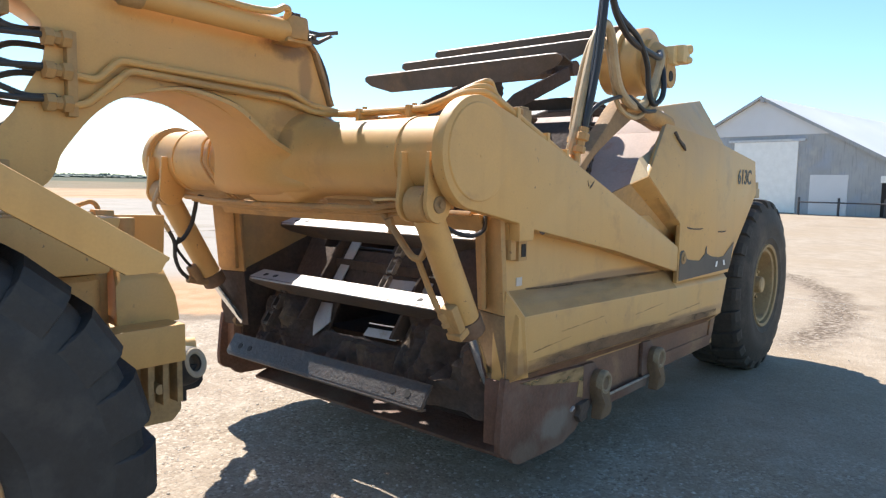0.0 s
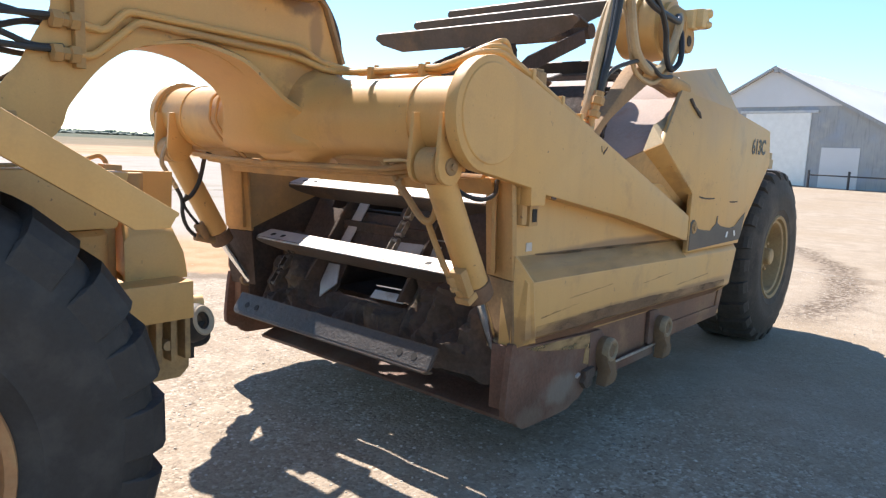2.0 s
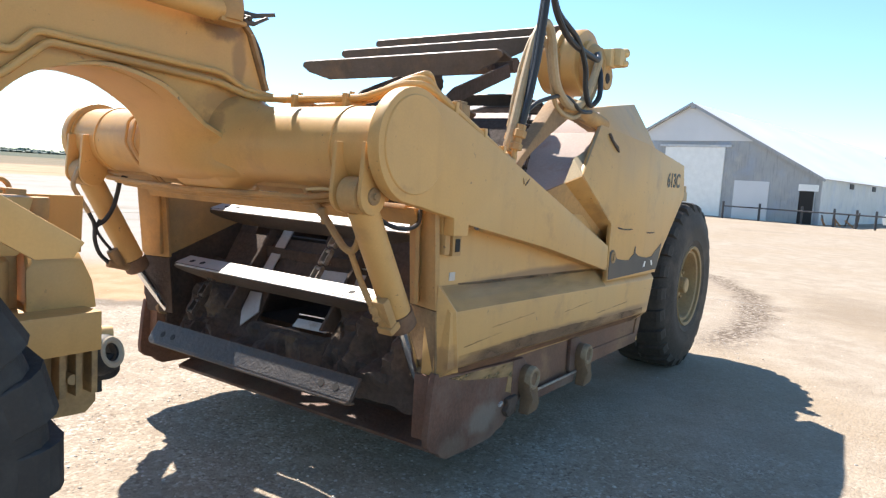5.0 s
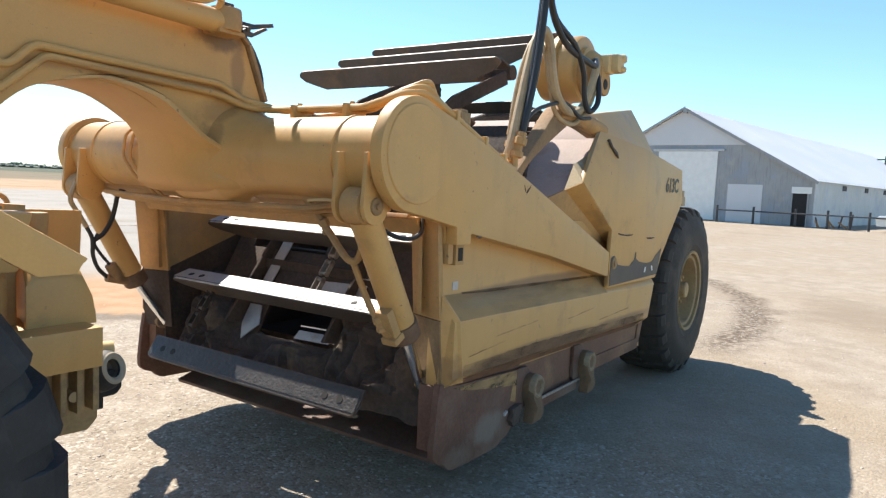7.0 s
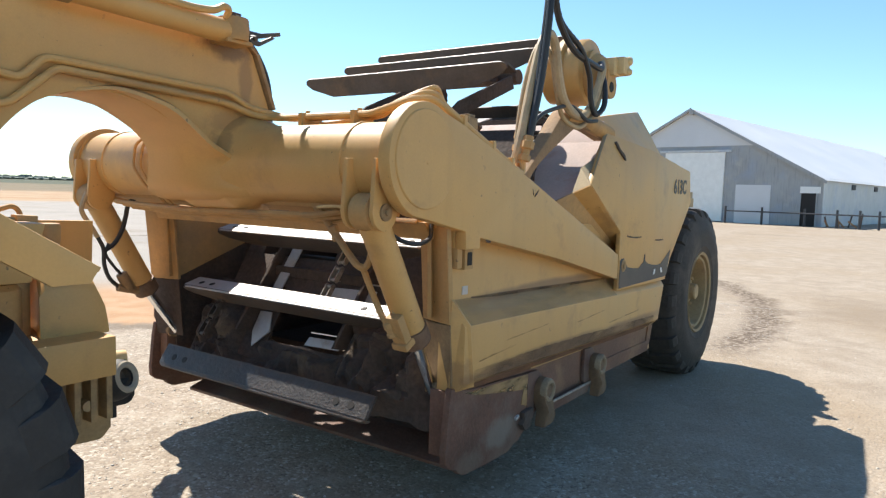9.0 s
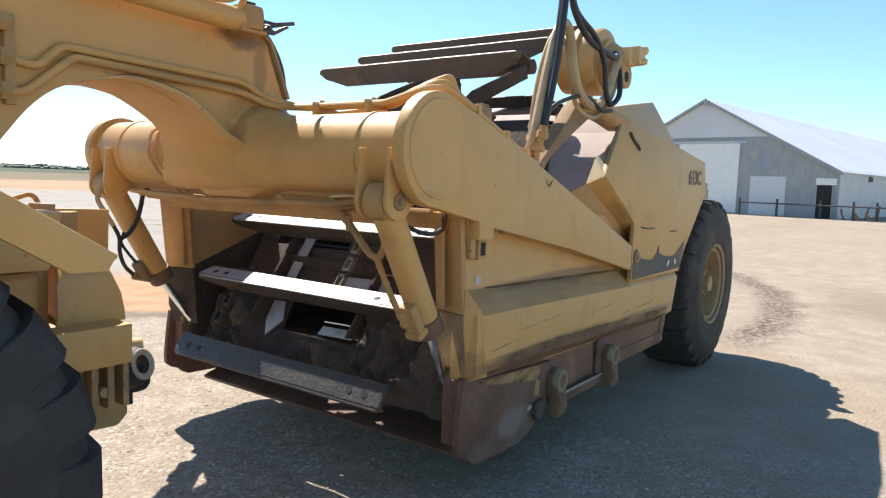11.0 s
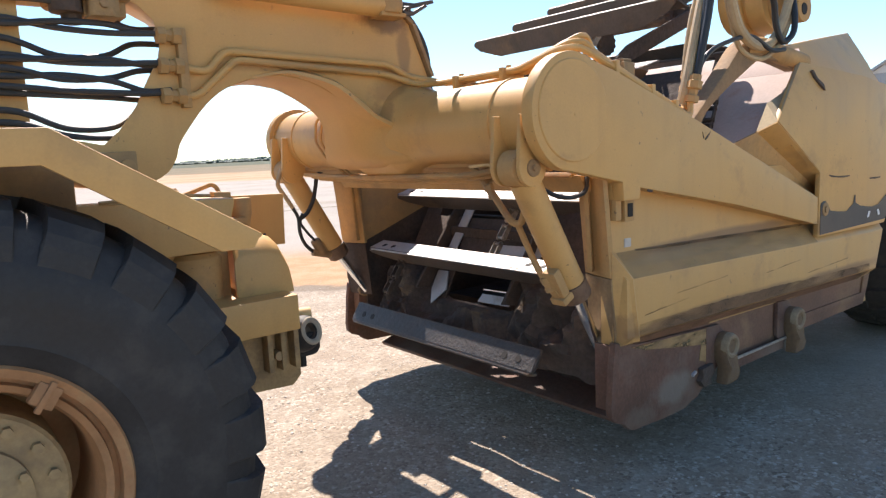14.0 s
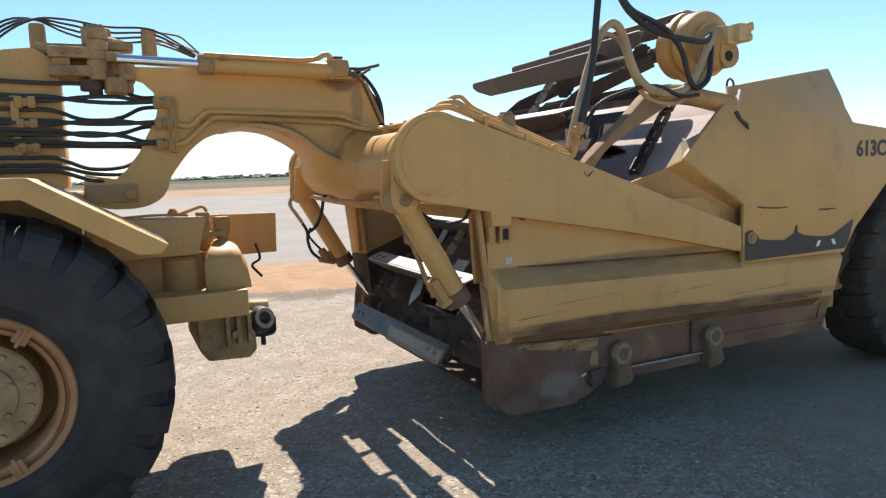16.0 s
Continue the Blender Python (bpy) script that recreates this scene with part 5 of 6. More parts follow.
edge_data = bpy.data.meshes.new("worn_edge")
rim.to_mesh(edge_data)
rim.free()
edge_data.materials.append(M_worn_sunlit)
FIRST = math.dist(LOOP[0], LOOP[1])
for k in (0, 1, 2, 3, 4, 5, 6, 8, 9, 10, 11, 12, 13):
    (x, z), (dx, dz) = loop_point(FIRST + 0.42 * k + {8: 0.06, 9: 0.20, 10: 0.08, 12: -0.18}.get(k, 0.0))
    if k == 13:
        x, z, dx, dz = 0.372, 0.592, math.cos(radians(93)), math.sin(radians(93))
    # blade stands outwards: outward normal is to the left of the way up the front
    m = Matrix(((dx, 0, -dz, x), (0, 1, 0, 0), (dz, 0, dx, z), (0, 0, 0, 1)))
    ob = new("flight", flight_data)
    ob.parent = scraper
    ob.matrix_parent_inverse = scraper.matrix_basis.inverted()
    ob.matrix_basis = m
    tagged(ob, label="worn dark steel elevator flight")
    for y in (FY0 + 0.12, FY0 + 0.22, FY1 - 0.12, FY1 - 0.22):
        hb = new("bolt_hole", hole_data)
        hb.parent = ob
        hb.location = (0, y, 0)
    if k == 13:
        wf = new("worn_face", pebbled_data)
        wf.parent = ob
    if k < 8:
        wf = new("worn_face", face_data)
        wf.parent = ob
        we = new("worn_edge", edge_data)
        we.parent = ob
# chains
lk = BM()
for y in (-0.022, 0.022):
    prism(lk, arc(0.018, 0, 0.016, 90, 270, 5) + arc(0.092, 0, 0.016, -90, 90, 5), y - 0.003, y + 0.003)
for x in (0.018, 0.092):
    cyl(lk, (x, -0.03, 0), (x, 0.03, 0), 0.010, seg=8)
bmesh.ops.recalc_face_normals(lk, faces=lk.faces[:])
link_data = bpy.data.meshes.new("chain_link")
lk.to_mesh(link_data)
lk.free()
link_data.materials.append(M_link)
dark_link = link_data.copy()
dark_link.materials[0] = M_flight
count = int(LOOP_LENGTH / 0.115)
FRONT_RUN = sum(math.dist(LOOP[i], LOOP[i + 1]) for i in range(4))
for y in (0.92, 1.72):
    for k in range(count):
        (x, z), (dx, dz) = loop_point(k * LOOP_LENGTH / count)
        if k * LOOP_LENGTH / count > FRONT_RUN or (z < 0.92 if y < 1 else z > 0.96):
            continue
        x, z = x + dz * 0.03, z - dx * 0.03
        ob = new("chain_link", link_data if y < 1 else dark_link)
        ob.parent = elevator
        ob.matrix_basis = Matrix(((dx, 0, -dz, x), (0, 1, 0, y), (dz, 0, dx, z), (0, 0, 0, 1)))
# slack chain of the return run
for k in range(5):
    at = Vector((1.80, 0.345, 1.555)) + Vector((0.418, 0.15, 0.41)).normalized() * (k * 0.158)
    ob = new("chain_link", dark_link)
    ob.parent = elevator
    way = Vector((0.418, 0.15, 0.41)).normalized()
    flank = V(0, 0, 1).cross(way).normalized()
    up = way.cross(flank)
    ob.matrix_basis = Matrix.Translation(at) @ Matrix((way, flank, up)).transposed().to_4x4() @ Matrix.Diagonal((1.45, 1.3, 1.6, 1))
for x, z, r in ((2.42, 2.455, 0.085), (1.68, 2.20, 0.08)):
    for y in (0.95,):
        bm = BM()
        pts = []
        for i in range(24):
            a, rr = 2 * math.pi * i / 24, r * (1.0 if i % 2 else 0.86)
            pts.append((x + rr * math.cos(a), z + rr * math.sin(a)))
        prism(bm, pts, y - 0.02, y + 0.02)
        part("sprocket", bm, M_grime_shade, elevator)
bm = BM()
cyl(bm, (2.45, 0.78, 2.432), (2.45, 1.95, 2.432), 0.055)
part("shaft", bm, M_dirt, elevator)

# drive: gear drum, motor, carrying arm, hoses
bm = BM()
lathe(bm, [(0, -0.01), (0.11, -0.01), (0.14, 0.0), (0.14, 0.03), (0.205, 0.035), (0.215, 0.05), (0.215, 0.13), (0.20, 0.14), (0.20, 0.155), (0.232, 0.16), (0.232, 0.20), (0.195, 0.21), (0.195, 0.31), (0, 0.31)], (2.24, 0.09, 2.385), (0, 1, 0), 40)
drum = part("drive_drum", bm, M_yellow, scraper)
bm = BM()
lathe(bm, [(0, 0), (0.105, 0), (0.105, 0.03), (0.08, 0.035), (0.075, 0.08), (0, 0.08)], (2.25, 0.11, 2.39), (0.2, -1, 0.05), 20)
box(bm, 2.25, 2.36, -0.03, 0.09, 2.36, 2.475)
box(bm, 2.30, 2.41, -0.075, 0.04, 2.372, 2.485)
cyl(bm, (2.38, -0.05, 2.462), (2.418, -0.075, 2.47), 0.03)
cyl(bm, (2.36, -0.06, 2.395), (2.40, -0.085, 2.395), 0.022)
part("hydraulic_motor", bm, M_pale, drum, bevel=0.012)
bm = BM()
lathe(bm, [(0, -0.085), (0.075, -0.08), (0.12, -0.06), (0.145, -0.025), (0.155, 0.01), (0.155, 0.05)], (2.25, 0.09, 2.355), (0, 1, 0), 28)
prism(bm, arc(2.30, 2.30, 0.085, 150, 390, 12) + [(2.33, 2.40), (2.22, 2.40)], 0.0, 0.07)
part("gear_casting", bm, M_yellow_dusty, drum, bevel=0.008)
bm = BM()
lathe(bm, [(0, -0.004), (0.032, -0.004), (0.04, 0.006)], (2.29, 0.0, 2.29), (0, 1, 0), 16)
part("casting_hole", bm, M_dark, drum)
bm = BM()
top = [(v.x, v.z) for v in smooth_path([(1.10, 0, 1.60), (1.46, 0, 1.889), (1.665, 0, 2.065), (1.80, 0, 2.095), (1.98, 0, 2.075), (2.31, 0, 2.01)], 5)]
low = [(v.x, v.z) for v in smooth_path([(2.31, 0, 1.94), (2.05, 0, 1.985), (1.90, 0, 1.99), (1.80, 0, 1.972), (1.37, 0, 1.745), (1.22, 0, 1.60)], 5)]
prism(bm, top + low, 0.025, 0.115)
part("carrying_arm", bm, M_armdirt, scraper, bevel=0.012)
bm = BM()
pipe(bm, [(1.72, 0.07, 2.045), (1.90, 0.06, 2.06), (2.10, 0.05, 2.03), (2.36, 0.04, 1.99)], 0.055, 16, 5)
part("arm_tube", bm, M_yellow_dusty, scraper)
HOSES = [
    (M_hose, 0.019, [(1.06, -0.05, 1.78), (1.09, -0.07, 1.95), (1.14, -0.085, 2.19), (1.165, -0.10, 2.47), (1.20, -0.09, 2.66), (1.28, -0.06, 2.72), (1.38, -0.03, 2.60), (1.48, -0.02, 2.50), (1.67, -0.015, 2.41), (1.90, -0.03, 2.37), (2.06, -0.02, 2.37), (2.16, 0.03, 2.42), (2.22, 0.07, 2.40)]),
    (M_hose, 0.017, [(1.09, -0.02, 1.78), (1.12, -0.05, 1.98), (1.16, -0.06, 2.22), (1.19, -0.07, 2.48), (1.24, -0.06, 2.68), (1.34, -0.03, 2.68), (1.47, -0.02, 2.53), (1.72, -0.03, 2.43), (1.86, -0.03, 2.30), (1.92, -0.02, 2.16), (1.98, -0.03, 2.08), (2.06, -0.05, 2.14), (2.10, -0.03, 2.28), (2.17, 0.03, 2.38), (2.21, 0.08, 2.42)]),
    (M_hose_tan, 0.026, [(1.04, 0.0, 1.74), (1.05, -0.02, 1.83), (1.115, -0.02, 2.03), (1.18, -0.02, 2.217), (1.24, -0.02, 2.36), (1.32, -0.02, 2.437), (1.40, -0.02, 2.40), (1.47, -0.02, 2.225), (1.53, -0.02, 2.13), (1.64, -0.02, 2.063), (1.84, 0.01, 2.055), (1.97, 0.01, 2.11), (2.05, 0.0, 2.22), (2.12, 0.0, 2.36), (2.20, 0.04, 2.43), (2.26, 0.06, 2.44)]),
    (M_hose_tan, 0.014, [(1.10, 0.03, 1.78), (1.13, 0.03, 2.0), (1.20, 0.03, 2.22), (1.30, 0.02, 2.38), (1.42, 0.01, 2.34), (1.50, 0.01, 2.18), (1.62, 0.02, 2.03), (1.85, 0.02, 1.99), (2.00, 0.0, 2.08), (2.08, -0.01, 2.2), (2.15, 0.03, 2.34), (2.21, 0.07, 2.38)]),
    (M_hose, 0.012, [(1.12, 0.0, 1.80), (1.22, -0.02, 1.97), (1.42, -0.02, 2.05), (1.66, -0.02, 2.09), (1.85, -0.03, 2.03), (2.0, -0.03, 2.04)]),
]
for material, r, pts in HOSES:
    bm = BM()
    pipe(bm, pts, r, 10, 7)
    part("drive_hose", bm, material, scraper, "thick hydraulic drive hose")
for x, y, z in ((1.035, -0.055, 1.745), (1.085, -0.01, 1.765), (1.12, 0.03, 1.80)):
    bm = BM()
    lathe(bm, [(0, 0), (0.032, 0.0), (0.032, 0.03), (0.022, 0.035), (0.022, 0.06), (0.036, 0.065), (0.036, 0.10), (0.026, 0.105), (0.026, 0.13), (0, 0.13)], (x, y, z), (0.2, -0.1, 1), 6)
    part("hose_coupling", bm, M_yellow_dusty, scraper)

# ---- wheels ----
LUGS = {}
def tyre(o, R, W, bars=22, deep=1.0, rubber=M_rubber, worn=True):
    """A tyre whose outer face looks to -y, with two rows of chevron lugs, worn down or deep ones that reach round the shoulder."""
    x, y, z = o
    rr = 0.345
    k = 1.0 if worn else 0.975
    bm = BM()
    prof = [(rr, 0.03), (rr + 0.012, 0.006), (rr + 0.03, -0.004), (rr + 0.06, -0.012), (rr + 0.075, -0.019), (rr + 0.09, -0.016), (rr + 0.16, -0.03), (R * 0.78, -0.026), (R * 0.80, -0.018), (R * 0.905 * k, 0.0), (R * 0.955 * k, 0.03), (R * 0.972 * k, 0.07), (R * 0.980 * k, W / 2), (R * 0.972 * k, W - 0.07), (R * 0.955 * k, W - 0.03), (R * 0.90 * k, W), (R * 0.8, W + 0.02), (rr + 0.16, W + 0.03), (rr + 0.05, W + 0.01), (rr, W - 0.03)]
    lathe(bm, prof, (x, y, z), (0, 1, 0), 80)
    carcass = part("tyre", bm, rubber, scraper, "worn black ribbed earthmover tyre")
    for half in (0, 1):
        if (R, W, half) not in LUGS:
            bm = BM()
            vs = []
            rows = ((0.012, 0.86, 0.908), (0.05, 0.90, 0.965), (0.11, 0.94, 0.990), (0.3, 0.955, 0.999), (0.5, 0.96, 1.002))
            if not worn:
                rows = ((-0.028, 0.790, 0.815), (-0.022, 0.82, 0.862), (-0.008, 0.855, 0.905), (0.03, 0.87, 0.952), (0.09, 0.91, 0.984), (0.3, 0.93, 0.997), (0.5, 0.94, 1.0))
            wide = 0.075 if worn else 0.102
            for t, rin, rout in rows:
                rout = rin + (rout - rin) * deep
                yy = -0.005 + t * W if not half else W + 0.005 - t * W
                row = []
                for aa, q in ((-wide, rin), (0.010 - wide, rout), (wide - 0.010, rout), (wide, rin)):
                    an = aa + 0.10 * t
                    row.append(bm.verts.new((R * q * math.cos(an), yy, R * q * math.sin(an))))
                vs.append(row)
            for a, b in zip(vs, vs[1:]):
                for k in range(3):
                    bm.faces.new((a[k], a[k + 1], b[k + 1], b[k]))
            bm.faces.new(vs[0])
            bm.faces.new(vs[-1][::-1])
            bmesh.ops.recalc_face_normals(bm, faces=bm.faces[:])
            me = bpy.data.meshes.new("tread_lug")
            bm.to_mesh(me)
            bm.free()
            me.materials.append(rubber)
            LUGS[(R, W, half)] = me
        for i in range(bars):
            ob = new("tread_lug", LUGS[(R, W, half)])
            ob.parent = carcass
            ob.matrix_basis = Matrix.Translation((x, y, z)) @ Matrix.Rotation(2 * math.pi * (i + 0.5 * half) / bars, 4, "Y")

def wheel(name, o, R, W, front):
    x, y, z = o
    bm = BM()
    lathe(bm, [(0.20, 0.31), (0.24, 0.30), (0.285, 0.28), (0.29, 0.05), (0.30, 0.02), (0.318, 0.012), (0.322, 0.03), (0.335, 0.03), (0.338, -0.005), (0.362, -0.012), (0.37, 0.002), (0.362, 0.03), (0.345, 0.05), (0.33, W - 0.05), (0.2, W - 0.1)], (x, y, z), (0, 1, 0), 64)
    rim = part(name, bm, M_rim if front else M_rim_dusty, scraper)
    tyre(o, R, W, 22 if front else 24, 1.0 if front else 1.45, M_rubber if front else M_rubber_dusty, not front)
    bm = BM()
    lathe(bm, [(0, 0.045), (0.10, 0.045), (0.115, 0.055), (0.14, 0.06), (0.142, 0.075), (0.22, 0.08), (0.230, 0.09), (0.233, 0.30), (0, 0.30)] if front else
          [(0, 0.02), (0.06, 0.02), (0.07, 0.03), (0.075, 0.09), (0.12, 0.10), (0.20, 0.12), (0.25, 0.15), (0.27, 0.20), (0.287, 0.27), (0.0, 0.29)], (x, y, z), (0, 1, 0), 48)
    part("hub", bm, M_hub, rim, "dusty yellow bolted hub")
    n = 14 if front else 12
    for i in range(n):
        bm = BM()
        a = 2 * math.pi * (i + 0.3) / n
        r = 0.19 if front else 0.16
        h = 0.078 if front else 0.108
        cyl(bm, (x + r * math.cos(a), y + h + 0.004, z + r * math.sin(a)), (x + r * math.cos(a), y + h - 0.018, z + r * math.sin(a)), 0.015, seg=6)
        part("bolt", bm, M_hub, rim)
    if front:
        for i in range(6):
            bm = BM()
            a = 2 * math.pi * (i + 0.35) / 6
            r = 0.128
            cyl(bm, (x + r * math.cos(a), y + 0.06, z + r * math.sin(a)), (x + r * math.cos(a), y + 0.042, z + r * math.sin(a)), 0.012, seg=6)
            part("bolt", bm, M_hub, rim)
        for a in (0.95, 3.05, 5.1):
            bm = BM()
            t = Matrix.Translation((x, y, z)) @ Matrix.Rotation(-a, 4, "Y")
            box(bm, 0.285, 0.345, -0.012, 0.02, -0.03, 0.03, t)
            box(bm, 0.27, 0.355, -0.02, -0.004, -0.008, 0.008, t)
            part("rim_lock", bm, M_rim, rim, bevel=0.004)
    return rim

WR = 0.745
wheel("rear_wheel", (4.36, -0.10, WR - 0.012), WR, 0.50, False)
wheel("rear_wheel", (4.36, 2 * YC - 0.40, WR - 0.012), WR, 0.50, False)
FR = 0.775
wheel("front_wheel", (-1.925, -0.01, FR - 0.012), FR, 0.52, True)
wheel("front_wheel", (-1.925, 2 * YC - 0.51, FR - 0.012), FR, 0.52, True)
bm = BM()
cyl(bm, (4.36, 0.2, WR), (4.36, 2.0, WR), 0.11)
part("axle", bm, M_dirt, scraper)
bm = BM()
cyl(bm, (-1.925, 0.2, FR), (-1.925, 2.0, FR), 0.16)
part("axle", bm, M_dirt, scraper)

# ---- tractor end: fender, hitch, rear body ----
bm = BM()
top = [(-3.3, 1.60), (-3.0, 1.675), (-1.665, 1.675), (-1.150, 1.362)]
bot = [(-1.175, 1.322), (-1.27, 1.322), (-1.69, 1.585), (-3.0, 1.59), (-3.3, 1.52)]
prism(bm, top + bot, -0.035, -0.015)
slab(bm, [(-3.0, -0.03, 1.66), (-1.665, -0.03, 1.66), (-1.665, 0.56, 1.66), (-3.0, 0.56, 1.66)], 0.014)
slab(bm, [(-1.665, -0.03, 1.66), (-1.152, -0.03, 1.348), (-1.152, 0.56, 1.348), (-1.665, 0.56, 1.66)], 0.014)
part("fender", bm, M_yellow, scraper, bevel=0.004)
bm = BM()
prism(bm, [(-2.6, 1.5), (-1.56, 1.62), (-1.555, 2.235), (-1.575, 2.30), (-1.66, 2.36), (-1.80, 2.345), (-2.1, 2.20), (-2.6, 2.1)], YC - 0.16, YC + 0.16)
hitch = part("hitch_post", bm, M_yellow, scraper, bevel=0.015)
def knuckle(parent, x, y, z, r, h):
    bm = BM()
    lathe(bm, [(0, 0), (r * 0.9, 0), (r, 0.01), (r, h - 0.01), (r * 0.9, h), (0, h)], (x, y, z), (0, 0, 1), 24)
    return part("knuckle", bm, M_casting, parent, bevel=0.0)
knuckle(hitch, -1.38, 1.06, 2.17, 0.085, 0.10)
knuckle(hitch, -1.38, 1.06, 2.29, 0.095, 0.09)
knuckle(hitch, -1.36, 1.06, 2.39, 0.075, 0.10)
for x, z, r, h in ((-1.366, 2.19, 0.046, 0.048), (-1.366, 2.241, 0.052, 0.052), (-1.362, 2.296, 0.052, 0.046), (-1.36, 2.345, 0.054, 0.054), (-1.354, 2.402, 0.050, 0.056)):
    knuckle(hitch, x, 0.915, z, r, h)
bm = BM()
box(bm, -1.66, -1.36, 0.98, 1.16, 2.33, 2.39)
box(bm, -1.64, -1.34, 1.0, 1.14, 2.25, 2.33)
box(bm, -1.62, -1.36, 0.98, 1.16, 2.19, 2.25)
box(bm, -1.40, -1.18, 0.96, 1.10, 2.36, 2.41)
cyl(bm, (-1.36, 0.97, 2.41), (-1.21, 1.03, 2.385), 0.034)
part("hitch_casting", bm, M_casting, hitch, bevel=0.012)
for z0, z1, x0 in ((2.300, 2.358, -1.595), (2.206, 2.262, -1.60)):
    bm = BM()
    prism(bm, [(x0, 0.875), (x0 + 0.03, 0.865), (-1.43, 0.872)] + arc(-1.366, 0.915, 0.049, 222, 318, 8) + [(-1.30, 1.02), (x0, 1.02)], z0, z1, "z")
    part("hitch_lug", bm, M_casting, hitch, bevel=0.010)
bm = BM()
box(bm, -1.575, -1.495, 0.895, 1.0, 2.262, 2.300)
part("lug_spacer", bm, M_yellow_dusty, hitch)
for z0, z1, x0, x1, y0 in ((2.285, 2.335, -1.33, -1.235, 0.865), (2.19, 2.282, -1.268, -1.182, 0.89), (2.122, 2.205, -1.335, -1.228, 0.875)):
    bm = BM()
    prism(bm, [(x0, y0 + 0.02), (x0 + 0.02, y0), (x1 - 0.03, y0), (x1, y0 + 0.025), (x1, 1.06), (x0, 1.06)], z0, z1, "z")
    part("neck_lug", bm, M_casting, hitch, bevel=0.010)
bm = BM()
box(bm, -1.345, -1.195, 0.945, 1.055, 2.135, 2.29)
part("lug_web", bm, M_casting, hitch, bevel=0.006)
for x, y, z in ((-1.45, 0.868, 2.33), (-1.53, 0.868, 2.33), (-1.48, 0.868, 2.235), (-1.225, 0.888, 2.245), (-1.29, 0.873, 2.165)):
    bm = BM()
    cyl(bm, (x, y - 0.018, z), (x, y + 0.01, z), 0.016, seg=6)
    part("casting_bolt", bm, M_rustpaint, hitch)
for x, y, z in ((-1.38, 1.06, 2.49), (-1.354, 0.915, 2.458)):
    for k in range(4):
        bm = BM()
        a = 0.6 + 1.57 * k
        cyl(bm, (x + 0.035 * math.cos(a), y + 0.035 * math.sin(a), z - 0.005), (x + 0.035 * math.cos(a), y + 0.035 * math.sin(a), z + 0.018), 0.011, seg=6)
        part("casting_bolt", bm, M_rustpaint, hitch)
bm = BM()
cyl(bm, (-1.405, 0.94, 2.135), (-1.405, 0.94, 2.19), 0.055)
cyl(bm, (-1.385, 0.96, 2.10), (-1.385, 0.96, 2.14), 0.035)
part("pin_nut", bm, M_dirt, hitch, bevel=0.004)
for x in (-1.645, -1.09):
    bm = BM()
    lathe(bm, [(0, 0), (0.042, 0), (0.04, 0.15), (0.036, 0.165), (0, 0.168)], (x, 1.10, 2.34), (0, 0, 1), 16)
    part("hose_stanchion", bm, M_yellow_dusty, scraper)
for k in range(4):
    bm = BM()
    y = 1.06 + 0.025 * k
    pipe(bm, [(-1.98, y, 2.24 + 0.03 * k), (-1.82, y, 2.42 + 0.03 * k), (-1.66, y, 2.52 + 0.006 * k), (-1.50, y, 2.53 - 0.02 * k), (-1.30, y, 2.50 - 0.025 * k), (-1.09, y, 2.50 - 0.02 * k), (-0.95, y - 0.02, 2.43 - 0.01 * k), (-0.85, y - 0.06, 2.35)], 0.0065, 8, 5)
    part("top_hose", bm, M_hose_dusty, scraper)
for k in range(2):
    bm = BM()
    pipe(bm, bent([(-1.05, 1.10, 2.49 - 0.05 * k), (-0.92, 1.08, 2.47 - 0.05 * k), (-0.82, 1.02, 2.36)], 0.03), 0.006, 6)
    part("thin_pipe", bm, M_yellow_dusty, scraper)
for k in range(3):
    bm = BM()
    y = 0.98 + 0.05 * k
    pipe(bm, [(0.04, y, 2.30), (0.13, y, 2.27 - 0.02 * k), (0.21, y, 2.19 - 0.03 * k), (0.265, y, 2.07), (0.27, y - 0.01, 1.88)], 0.013, 8, 5)
    part("tube_hose", bm, M_hose, scraper)
bm = BM()
box(bm, -1.48, -1.22, 0.92, 0.945, 1.53, 1.63)
cyl(bm, (-1.26, 0.93, 1.57), (-1.26, 0.90, 1.57), 0.03)
part("hitch_block", bm, M_yellow_dusty, hitch, bevel=0.006)

bm = BM()
box(bm, -1.55, -0.705, 0.68, 1.54, 0.86, 1.01)
body = part("tractor_rear_box", bm, M_yellow, scraper, bevel=0.008)
bm = BM()
rings = []
for y, top, left, right in ((0.805, 1.178, -0.905, -0.672), (0.81, 1.190, -0.915, -0.660), (0.85, 1.232, -0.905, -0.660), (0.92, 1.262, -0.875, -0.664), (1.02, 1.275, -0.845, -0.672), (1.10, 1.275, -0.84, -0.68)):
    line = [(left, 1.0), (left, top - 0.03), (left + 0.02, top - 0.006), (left + 0.05, top), (right - 0.10, top), (right - 0.045, top - 0.025), (right - 0.016, top - 0.085), (right - 0.004, top - 0.15), (right, 1.0)]
    rings.append([bm.verts.new((x, y, z)) for x, z in line])
for a, c in zip(rings, rings[1:]):
    for k in range(len(a)):
        bm.faces.new((a[k], a[(k + 1) % len(a)], c[(k + 1) % len(a)], c[k]))
bm.faces.new(rings[0])
bm.faces.new(rings[-1][::-1])
part("domed_tank", bm, M_yellow, body)
bm = BM()
prism(bm, [(-1.50, 1.215), (-0.935, 1.215), (-0.92, 1.30), (-0.885, 1.425), (-1.50, 1.44)], 0.81, 1.04)
part("upper_case", bm, M_yellow, body, bevel=0.012)
bm = BM()
pipe(bm, [(-1.40, 0.80, 1.445), (-1.15, 0.81, 1.452), (-0.98, 0.84, 1.44)], 0.008, 6, 4)
